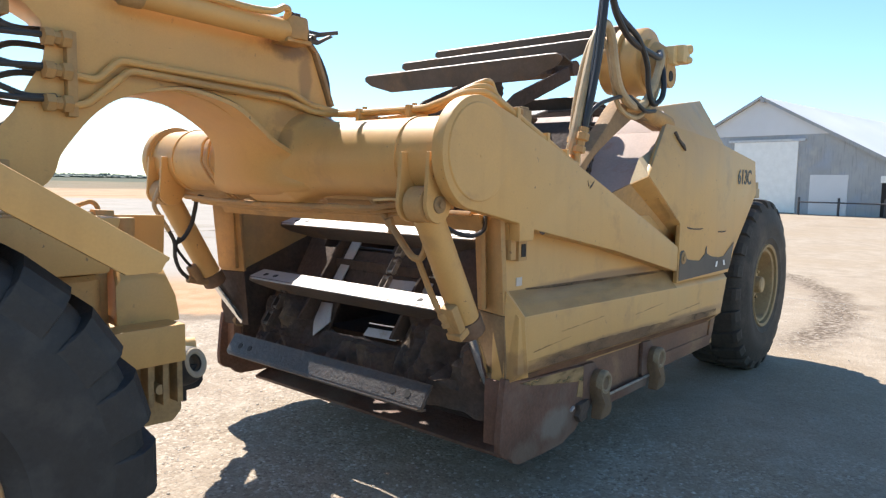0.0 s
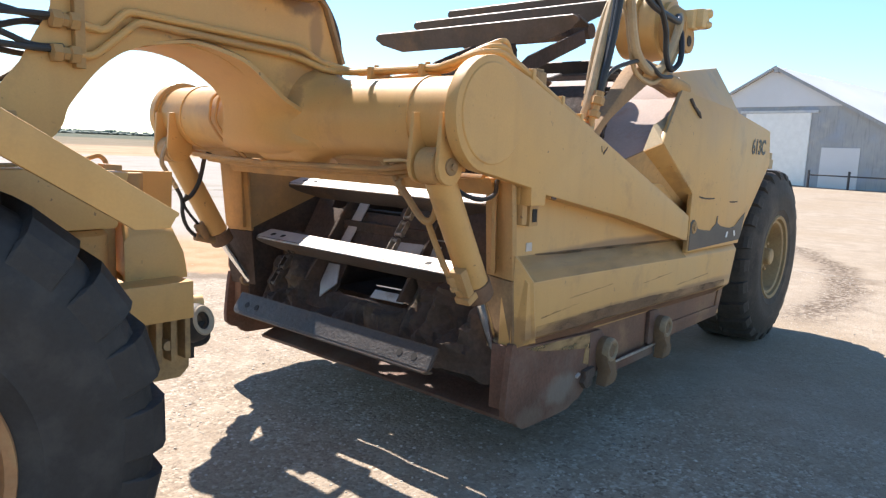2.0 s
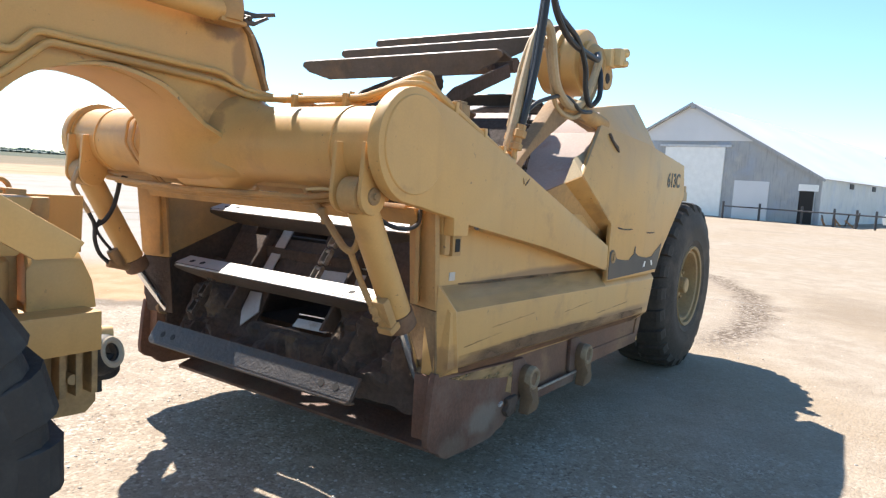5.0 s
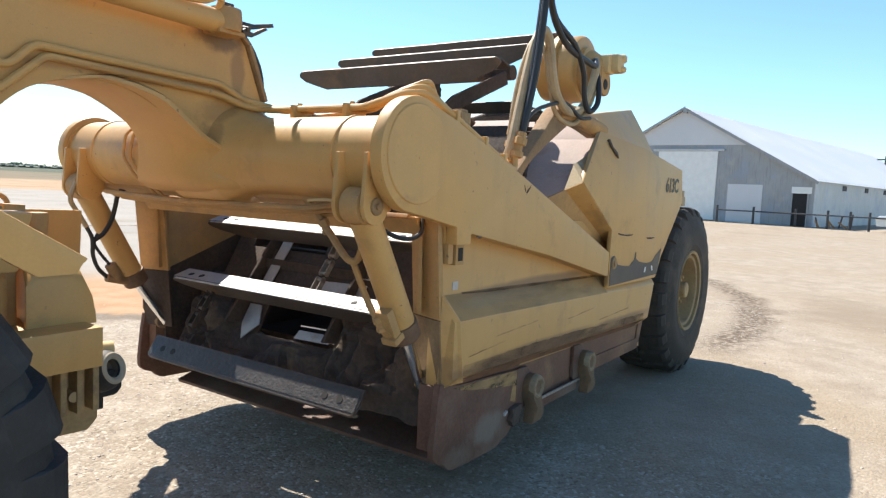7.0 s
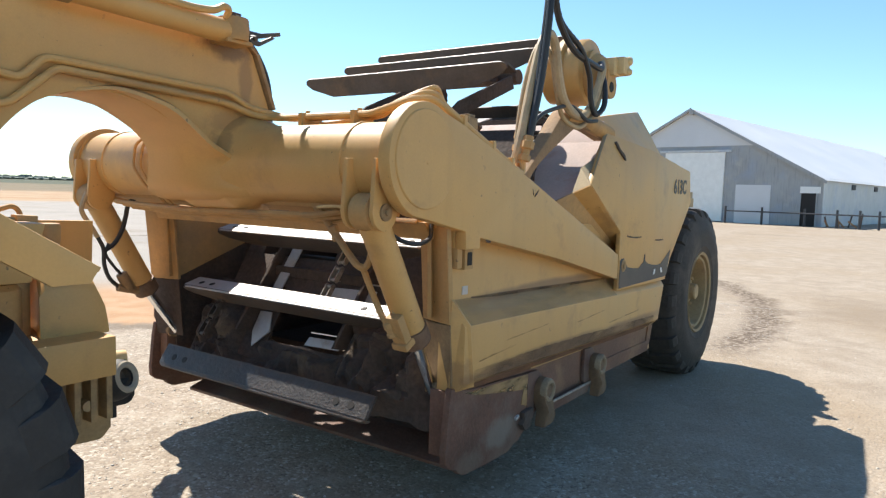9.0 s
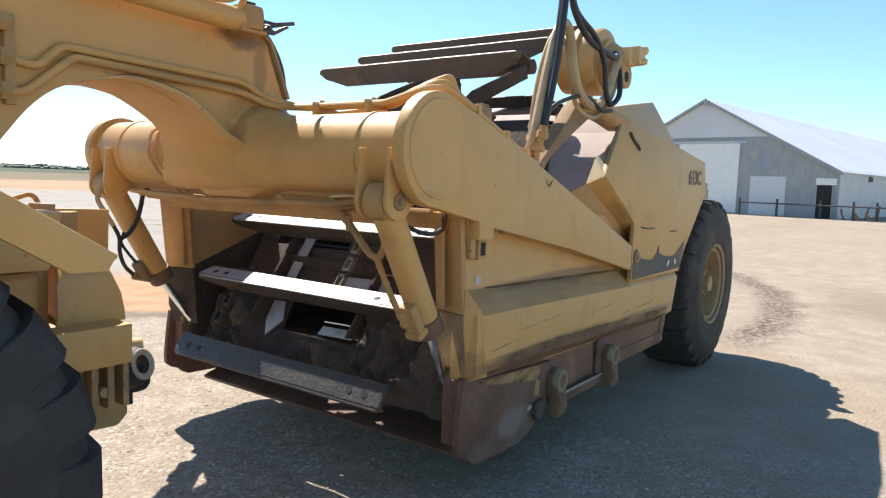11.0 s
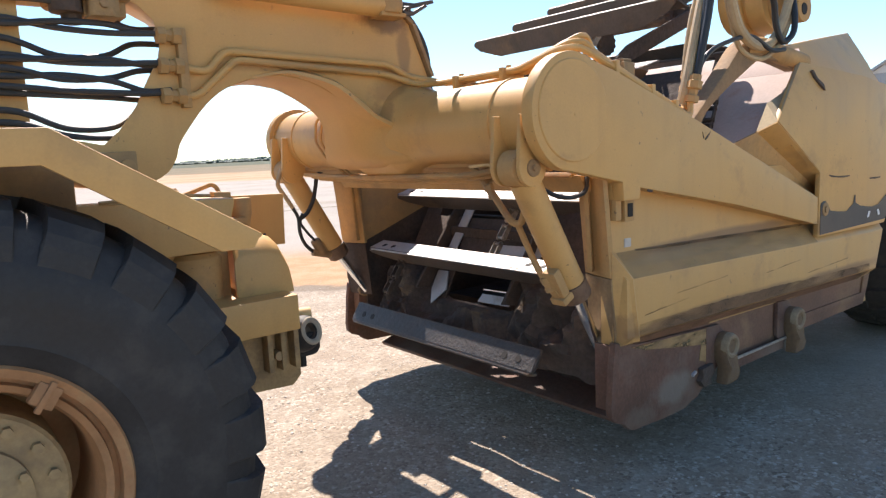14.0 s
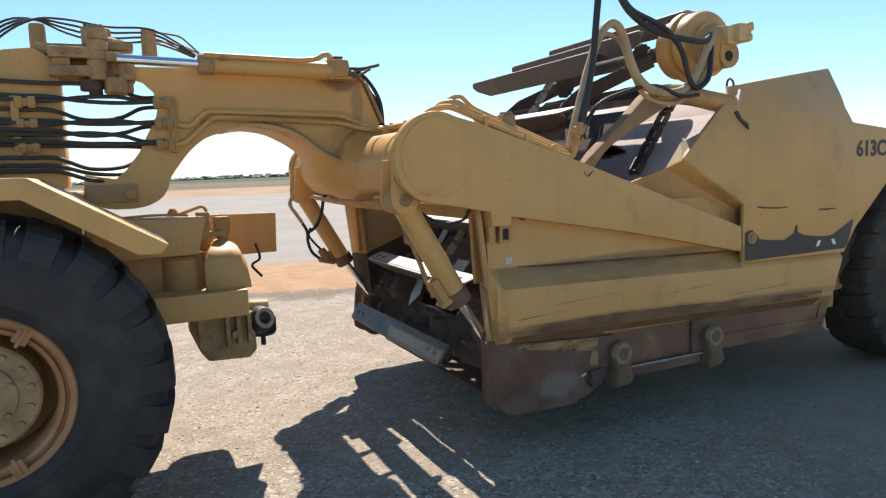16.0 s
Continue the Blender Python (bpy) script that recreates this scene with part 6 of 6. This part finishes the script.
part("case_line", bm, M_yellow_dusty, body)
bm = BM()
box(bm, -1.5, -0.90, 0.90, 1.4, 1.0, 1.22)
part("transmission_case", bm, M_yellow_dusty, body, bevel=0.02)
bm = BM()
lathe(bm, [(0, 0), (0.13, 0), (0.13, 0.18), (0.115, 0.20), (0, 0.20)], (-1.035, 0.98, 1.005), (0, 0, 1), 32)
part("round_housing", bm, M_yellow_dusty, body)
bm = BM()
prism(bm, [(-0.98, 0.86), (-0.98, 0.66), (-0.93, 0.59), (-0.70, 0.58), (-0.655, 0.62), (-0.66, 0.86)], 0.80, 1.45)
part("drawbar_casting", bm, M_casting, body, bevel=0.02)
for x in (-0.82, -0.76, -0.70):
    bm = BM()
    box(bm, x - 0.012, x + 0.012, 0.74, 0.81, 0.68, 0.86)
    part("casting_rib", bm, M_casting, body, bevel=0.004)
bm = BM()
cyl(bm, (-0.78, 0.745, 0.745), (-0.78, 0.80, 0.745), 0.02)
part("casting_bolt", bm, M_hub, body)
bm = BM()
STOP, STOP_WAY = (-0.60, 0.79, 0.812), (-0.38, 1, -0.32)
lathe(bm, [(0.036, 0.12), (0.036, 0.010), (0.044, -0.002), (0.060, -0.002), (0.072, 0.014), (0.082, 0.04), (0.086, 0.07), (0.083, 0.078), (0.087, 0.086), (0.087, 0.17), (0.072, 0.19), (0, 0.19)], STOP, STOP_WAY, 32)
roller = part("rubber_stop", bm, M_rubber, body, "black rubber bump stop roller")
bm = BM()
lathe(bm, [(0, 0.05), (0.022, 0.05), (0.034, 0.04), (0.0355, 0.013)], STOP, STOP_WAY, 24)
part("bushing", bm, M_dirt, roller)
bm = BM()
lathe(bm, [(0.037, 0.004), (0.045, -0.0045), (0.059, -0.0045), (0.064, 0.001)], STOP, STOP_WAY, 32)
part("dusty_face", bm, M_hose_grey, roller, "grey dust on the end face")
bm = BM()
cyl(bm, (-0.67, 0.89, 0.872), (-0.565, 0.86, 0.870), 0.034, seg=16)
part("stop_pin", bm, M_pale, roller, bevel=0.006)
bm = BM()
lathe(bm, [(0, 0), (0.015, 0), (0.015, 0.06), (0.07, 0.065), (0.082, 0.085), (0.082, 0.17), (0, 0.17)], (-0.60, 0.90, 0.625), (0, 0, 1), 24)
part("rubber_block", bm, M_rubber, roller)
bm = BM()
prism(bm, [(-1.0, 1.12), (-0.36, 1.12), (-0.35, 1.39), (-1.0, 1.41)], 1.50, 1.525)
part("guard_plate", bm, M_yellow, scraper, bevel=0.003)
bm = BM()
box(bm, -1.30, -0.82, 1.12, 1.45, 1.20, 1.395)
part("fuel_tank", bm, M_yellow_dusty, scraper, bevel=0.02)
bm = BM()
lathe(bm, [(0, 0), (0.018, 0), (0.034, 0.03), (0.046, 0.09), (0.048, 0.15), (0.044, 0.16), (0, 0.162)], (-0.772, 1.05, 1.25), (0, 0, 1), 20)
part("breather", bm, M_yellow_dusty, scraper)
bm = BM()
prism(bm, [(-0.925, 1.45), (-0.848, 1.445), (-0.855, 1.32), (-0.87, 1.275), (-0.92, 1.275), (-0.915, 1.34)], 0.95, 1.0)
box(bm, -0.86, -0.78, 0.97, 1.03, 1.30, 1.33)
part("breather_bracket", bm, M_yellow_dusty, scraper, bevel=0.006)
bm = BM()
lathe(bm, [(0, 0), (0.034, 0), (0.036, 0.045), (0.030, 0.055), (0.018, 0.075), (0, 0.078)], (-1.035, 1.14, 1.395), (0, 0, 1), 16)
part("filler_cap", bm, M_yellow_dusty, scraper)
bm = BM()
pipe(bm, bent([(-1.03, 1.12, 1.425), (-0.875, 1.10, 1.478), (-0.852, 1.10, 1.46), (-0.85, 1.05, 1.38)], 0.02), 0.010, 8)
part("bent_pipe", bm, M_yellow_dusty, scraper)
bm = BM()
pipe(bm, [(-0.52, 1.4, 1.20), (-0.50, 1.38, 1.10), (-0.56, 1.34, 1.06), (-0.50, 1.34, 0.98)], 0.009, 6, 5)
part("loose_cable", bm, M_hose, scraper)
bm = BM()
box(bm, -3.6, -1.5, 0.62, 1.6, 0.75, 1.6)
part("tractor_frame", bm, M_yellow_dusty, scraper, bevel=0.03)

# ---- the shed, fence and distance ----
M_sheet_light = mat("pale_corrugated_sheet", (0.60, 0.60, 0.62), 0.55, metal=0.15, var=0.06, var_scale=0.4, fine=0.03, bump=0.03)
M_sheet_grey = mat("weathered_grey_sheet", (0.33, 0.34, 0.35), 0.65, metal=0.1, var=0.12, var_scale=0.5, fine=0.05, stain=(0.42, 0.40, 0.38), stain_amount=0.4, stain_scale=0.8, bump=0.05, streak=0.5)
M_roof = mat("galvanised_roof_sheet", (0.70, 0.69, 0.67), 0.45, metal=0.2, var=0.05, var_scale=0.3, fine=0.02, bump=0.02)
M_sheet_wall = mat("streaked_white_sheet", (0.55, 0.56, 0.57), 0.6, metal=0.1, var=0.1, var_scale=0.5, fine=0.05, stain=(0.36, 0.35, 0.33), stain_amount=0.5, stain_scale=0.9, bump=0.04, streak=0.5)
M_fence = mat("dark_fence_paint", (0.05, 0.05, 0.055), 0.7, var=0.2, fine=0.1, bump=0.05)
M_leaf = mat("far_tree_leaves", (0.13, 0.165, 0.135), 0.8, var=0.3, var_scale=1.0, fine=0.2, bump=0.0)

SHED = Matrix.Translation((48.6, 12.35, 0)) @ Matrix.Rotation(radians(-9.5), 4, "Z")
# local frame: x runs along the ridge, y across the gable, z up
def shed_part(name, bm, material, parent, label=""):
    bmesh.ops.transform(bm, matrix=SHED, verts=bm.verts[:])
    return part(name, bm, material, parent, label)

shed = thing("farm_shed", (48.6, 12.35, 0), "large grey corrugated iron farm shed with a pale gable roof", "shed")
HW, EAVE, RIDGE, LONG = 8.75, 3.05, 7.8, 52.0
def corrugated(bm, y0, y1, ztop, z0, x, pitch=0.16, depth=0.012):
    n = max(2, int(abs(y1 - y0) / pitch) * 2)
    prev = None
    for i in range(n + 1):
        y = y0 + (y1 - y0) * i / n
        xx = x - (depth if i % 2 else 0.0)
        a, b = bm.verts.new((xx, y, z0)), bm.verts.new((xx, y, ztop(y)))
        if prev:
            bm.faces.new((prev[0], a, b, prev[1]))
        prev = (a, b)
def rake(y):
    return RIDGE - (RIDGE - EAVE) * abs(y) / HW
MID = 5.22
bm = BM()
corrugated(bm, -HW, HW, lambda y: min(MID, rake(y)), 0.0, 0.0)
box(bm, 0.01, 0.2, -HW, HW, 0, EAVE)
shed_part("gable_wall", bm, M_sheet_grey, shed, "weathered grey corrugated lower wall")
bm = BM()
w = HW * (RIDGE - MID) / (RIDGE - EAVE)
corrugated(bm, -w, w, rake, MID + 0.001, -0.03)
prism(bm, [(-w, MID), (w, MID), (0, RIDGE)], 0.0, 0.15, "x")
shed_part("gable_top", bm, M_sheet_light, shed, "pale upper gable cladding")
for s in (-1, 1):
    bm = BM()
    corr = []
    n = 130
    for i in range(n + 1):
        x = -0.35 + (LONG + 0.35) * i / n
        dz = 0.03 if i % 2 else 0.0
        corr.append((bm.verts.new((x, s * (HW + 0.3), EAVE - 0.16 + dz)), bm.verts.new((x, 0, RIDGE + 0.02 + dz))))
    for a, b in zip(corr, corr[1:]):
        bm.faces.new((a[0], b[0], b[1], a[1]))
    shed_part("roof", bm, M_roof, shed, "bright galvanised roof sheets")
    bm = BM()
    slab(bm, [(-0.36, s * (HW + 0.3), EAVE - 0.20), (-0.36, 0, RIDGE - 0.02), (-0.30, 0, RIDGE - 0.02), (-0.30, s * (HW + 0.3), EAVE - 0.20)], 0.16)
    shed_part("barge_board", bm, M_sheet_grey, shed)
    bm = BM()
    box(bm, 0.0, LONG, s * HW - 0.05, s * HW + 0.05, 0, EAVE)
    shed_part("long_wall", bm, M_sheet_wall, shed)
bm = BM()
prism(bm, [(-HW, 0), (HW, 0), (HW, EAVE), (0, RIDGE), (-HW, EAVE)], LONG - 0.1, LONG, "x")
shed_part("back_wall", bm, M_sheet_grey, shed)
def panel(name, y0, y1, z0, z1, material, out=0.06, label=""):
    bm = BM()
    n = max(2, int((y1 - y0) / 0.22) * 2)
    ridge = [(-out - (0.012 if i % 2 else 0), y0 + (y1 - y0) * i / n) for i in range(n + 1)]
    prism(bm, ridge + [(-0.005, y1), (-0.005, y0)], z0, z1, "z")
    return shed_part(name, bm, material, shed, label)
d = panel("sliding_door", -2.45, 1.90, 0.05, 4.78, M_white, 0.10, "tall white sliding door")
bm = BM()
box(bm, -0.16, -0.02, -2.9, 2.3, 4.79, 4.95)
shed_part("door_rail", bm, M_sheet_wall, shed)
panel("patched_panel", -5.60, -3.30, 0.0, 2.58, M_sheet_light, 0.05, "white replacement wall panel")
panel("door_lintel", -8.60, -7.42, 2.10, 2.52, M_white, 0.08, "white board over the doorway")
bm = BM()
box(bm, -0.05, -0.02, -8.38, -7.50, 0.0, 2.10)
shed_part("doorway", bm, M_dark, shed, "dark open doorway")
for y in (-8.42, -7.46):
    bm = BM()
    box(bm, -0.10, -0.02, y - 0.04, y + 0.04, 0, 2.10)
    shed_part("door_post", bm, M_sheet_grey, shed)
bm = BM()
box(bm, -0.40, -0.2, -0.15, 0.15, RIDGE - 0.35, RIDGE - 0.05)
shed_part("ridge_lamp", bm, M_sheet_grey, shed)
for k in range(5):
    bm = BM()
    x = 6 + 6 * k
    box(bm, x, x + 0.9, -HW - 0.10, -HW - 0.04, 2.45, 2.80)
    shed_part("vent", bm, M_fence, shed)

fence = thing("rail_fence", (46.5, 6, 0), "dark low post-and-rail fence before the shed", "fence")
posts = [(46.6, 9.35), (46.4, 7.05), (46.2, 4.55), (46.0, 2.75), (45.9, 1.55), (45.8, 0.55), (45.7, -0.5), (45.6, -2.4), (45.4, -4.4)]
for x, y in posts:
    bm = BM()
    cyl(bm, (x, y, 0), (x, y, 1.12), 0.075, 0.07, seg=10)
    part("post", bm, M_fence, fence)
for (x0, y0), (x1, y1) in zip(posts, posts[1:]):
    bm = BM()
    cyl(bm, (x0 - 0.09, y0, 0.82), (x1 - 0.09, y1, 0.82), 0.045, seg=8)
    part("rail", bm, M_fence, fence)

# rusty odds and ends by the fence
junk = thing("scrap_heap", (46.5, 2.6, 0), "small heap of rusty scrap iron by the fence", "scrap")
rj = random.Random(8)
for k in range(7):
    bm = BM()
    x, y = 46.6 + rj.uniform(-0.3, 0.3), 2.4 + rj.uniform(-0.9, 0.9)
    pipe(bm, [(x, y, 0.05), (x + rj.uniform(-0.3, 0.3), y + rj.uniform(-0.5, 0.5), rj.uniform(0.4, 1.0))], 0.05, 6)
    part("iron_bar", bm, M_dirt if k % 2 else M_rim, junk)

# parked pale vehicle
def build_car(at, turn):
    car = thing("parked_car", at, "white estate car parked beside the shed", "car")
    T = Matrix.Translation(at) @ Matrix.Rotation(radians(turn), 4, "Z")
    def cp(name, bm, material, parent, label="", bevel=0.0):
        bmesh.ops.transform(bm, matrix=T, verts=bm.verts[:])
        return part(name, bm, material, parent, label, bevel)
    bm = BM()
    prism(bm, [(-2.3, 0.35), (2.3, 0.35), (2.35, 0.75), (2.2, 0.95), (1.2, 1.05), (0.55, 1.62), (-1.9, 1.65), (-2.25, 1.1)], -0.85, 0.85)
    b = cp("body", bm, M_white, car, "white painted body", 0.06)
    for s in (-1, 1):
        bm = BM()
        prism(bm, [(-1.85, 1.08), (0.98, 1.08), (0.50, 1.54), (-1.75, 1.55)], s * 0.853 - 0.004, s * 0.853 + 0.004)
        cp("side_window", bm, M_dark, b, "dark side glass")
        for x in (-1.4, 1.4):
            bm = BM()
            lathe(bm, [(0, -0.11), (0.2, -0.11), (0.33, -0.10), (0.34, 0.0), (0.33, 0.10), (0.2, 0.11), (0, 0.11)], (x, s * 0.76, 0.34), (0, 1, 0), 24)
            cp("wheel", bm, M_rubber, car)
    bm = BM()
    slab(bm, [(2.26, -0.7, 1.12 - 0.25), (2.26, 0.7, 0.87), (2.36, 0.7, 0.66), (2.36, -0.7, 0.66)], 0.01)
    cp("grille", bm, M_dark, b)
    return car
build_car((46.2, -2.2, 0), 80)

# utility poles beyond the shed
for x, y, h in ((95.0, 1.9, 7.4), (120.0, -14.0, 8.5)):
    pole = thing("utility_pole", (x, y, 0), "thin timber utility pole with a crossarm", "pole", "utility poles")
    bm = BM()
    cyl(bm, (x, y, 0), (x, y, h), 0.14, 0.10, 10)
    part("shaft", bm, M_fence, pole)
    bm = BM()
    box(bm, x - 0.06, x + 0.06, y - 0.9, y + 0.9, h - 0.5, h - 0.36)
    part("crossarm", bm, M_fence, pole)

# far belt of trees on the horizon
verts, faces = [], []
rt = random.Random(3)
for k in range(6500):
    a = rt.uniform(0.05, 2.0)
    R = rt.uniform(900, 1300)
    h = rt.uniform(1.6, 3.6) if rt.random() < 0.85 else rt.uniform(3.5, 6.5)
    cx, cy = R * math.cos(a), R * math.sin(a)
    for j in range(3):
        w = rt.uniform(1.5, 4.0)
        zc = h * rt.uniform(0.35, 0.8)
        o = V(cx + rt.uniform(-3, 3), cy + rt.uniform(-3, 3), zc)
        i0 = len(verts)
        for dx, dy, dz in ((w, 0, 0), (-w, 0, 0), (0, w, 0), (0, -w, 0), (0, 0, h - zc), (0, 0, -zc)):
            verts.append((o.x + dx * rt.uniform(0.7, 1.2), o.y + dy * rt.uniform(0.7, 1.2), max(0, o.z + dz)))
        for f in ((0, 2, 4), (2, 1, 4), (1, 3, 4), (3, 0, 4), (2, 0, 5), (1, 2, 5), (3, 1, 5), (0, 3, 5)):
            faces.append(tuple(i0 + q for q in f))
me = bpy.data.meshes.new("far_trees")
me.from_pydata(verts, [], faces)
me.materials.append(M_leaf)
tagged(new("far_trees", me), "low dark green belt of trees along the horizon", "trees", kind="stuff")

# loose stones on the yard
M_stone = mat("pale_loose_stone", (0.43, 0.385, 0.33), 0.9, var=0.2, var_scale=25, fine=0.12, bump=0.1)
def island_tones(m, low, high):
    """Let every stone have a tone of its own."""
    n, l = m.node_tree.nodes, m.node_tree.links
    sock = n["Principled BSDF"].inputs["Base Color"]
    src = sock.links[0].from_socket
    g = n.new("ShaderNodeNewGeometry")
    r = n.new("ShaderNodeMapRange")
    r.inputs[3].default_value, r.inputs[4].default_value = low, high
    l.new(g.outputs["Random Per Island"], r.inputs[0])
    c = n.new("ShaderNodeCombineColor")
    for i in range(3):
        l.new(r.outputs[0], c.inputs[i])
    x = n.new("ShaderNodeMix")
    x.data_type, x.blend_type = "RGBA", "MULTIPLY"
    x.inputs[0].default_value = 1.0
    l.new(src, x.inputs[6])
    l.new(c.outputs[0], x.inputs[7])
    l.new(x.outputs[2], sock)
island_tones(M_stone, 0.75, 1.3)
def ground_height(x, y):
    """Height of the yard's sheet between its grid points."""
    def at(i, j):
        u, v = -5 + 0.12 * i, -5 + 0.12 * j
        return 0.010 * noise.noise(V(u * 1.1, v * 1.1, 0)) + 0.012 * noise.noise(V(u * 4.5, v * 4.5, 3)) - 0.008
    a, c = (x + 5) / 0.12, (y + 5) / 0.12
    i, j = int(a), int(c)
    p, q = a - i, c - j
    return (at(i, j) * (1 - p) + at(i + 1, j) * p) * (1 - q) + (at(i, j + 1) * (1 - p) + at(i + 1, j + 1) * p) * q
verts, faces = [], []
rs = random.Random(11)
for k in range(11500):
    if k < 6500:
        x, y = rs.uniform(-1.9, 1.6), rs.uniform(-1.2, 4.0)
    elif k < 8500:
        x, y = rs.uniform(-3, 8.9), rs.uniform(-3, 8.9)
    else:
        a, w = rs.uniform(-1.75, -0.35), rs.gauss(0, 0.28)
        x, y = min(8.9, 6.59 + (8.95 + w) * math.cos(a)), max(-3, 8.78 + (8.95 + w) * math.sin(a))
    r = 0.0028 + 0.0115 * rs.random() ** 3.6
    a = rs.uniform(0, 6.28)
    ring = [(rs.uniform(0.7, 1.2) * r * math.cos(a + j * 1.2566), rs.uniform(0.7, 1.2) * r * math.sin(a + j * 1.2566)) for j in range(5)]
    h = r * rs.uniform(0.2, 0.45)
    g = ground_height(x, y)
    i0 = len(verts)
    verts += [(x + u, y + w, g - 0.002) for u, w in ring] + [(x + u * 0.6, y + w * 0.6, g + h) for u, w in ring]
    faces += [(i0 + j, i0 + (j + 1) % 5, i0 + 5 + (j + 1) % 5, i0 + 5 + j) for j in range(5)] + [tuple(i0 + 5 + j for j in range(5))]
me = bpy.data.meshes.new("gravel")
me.from_pydata(verts, [], faces)
me.materials.append(M_stone)
tagged(new("gravel", me), "loose pale gravel scattered over the yard", "gravel", kind="stuff")
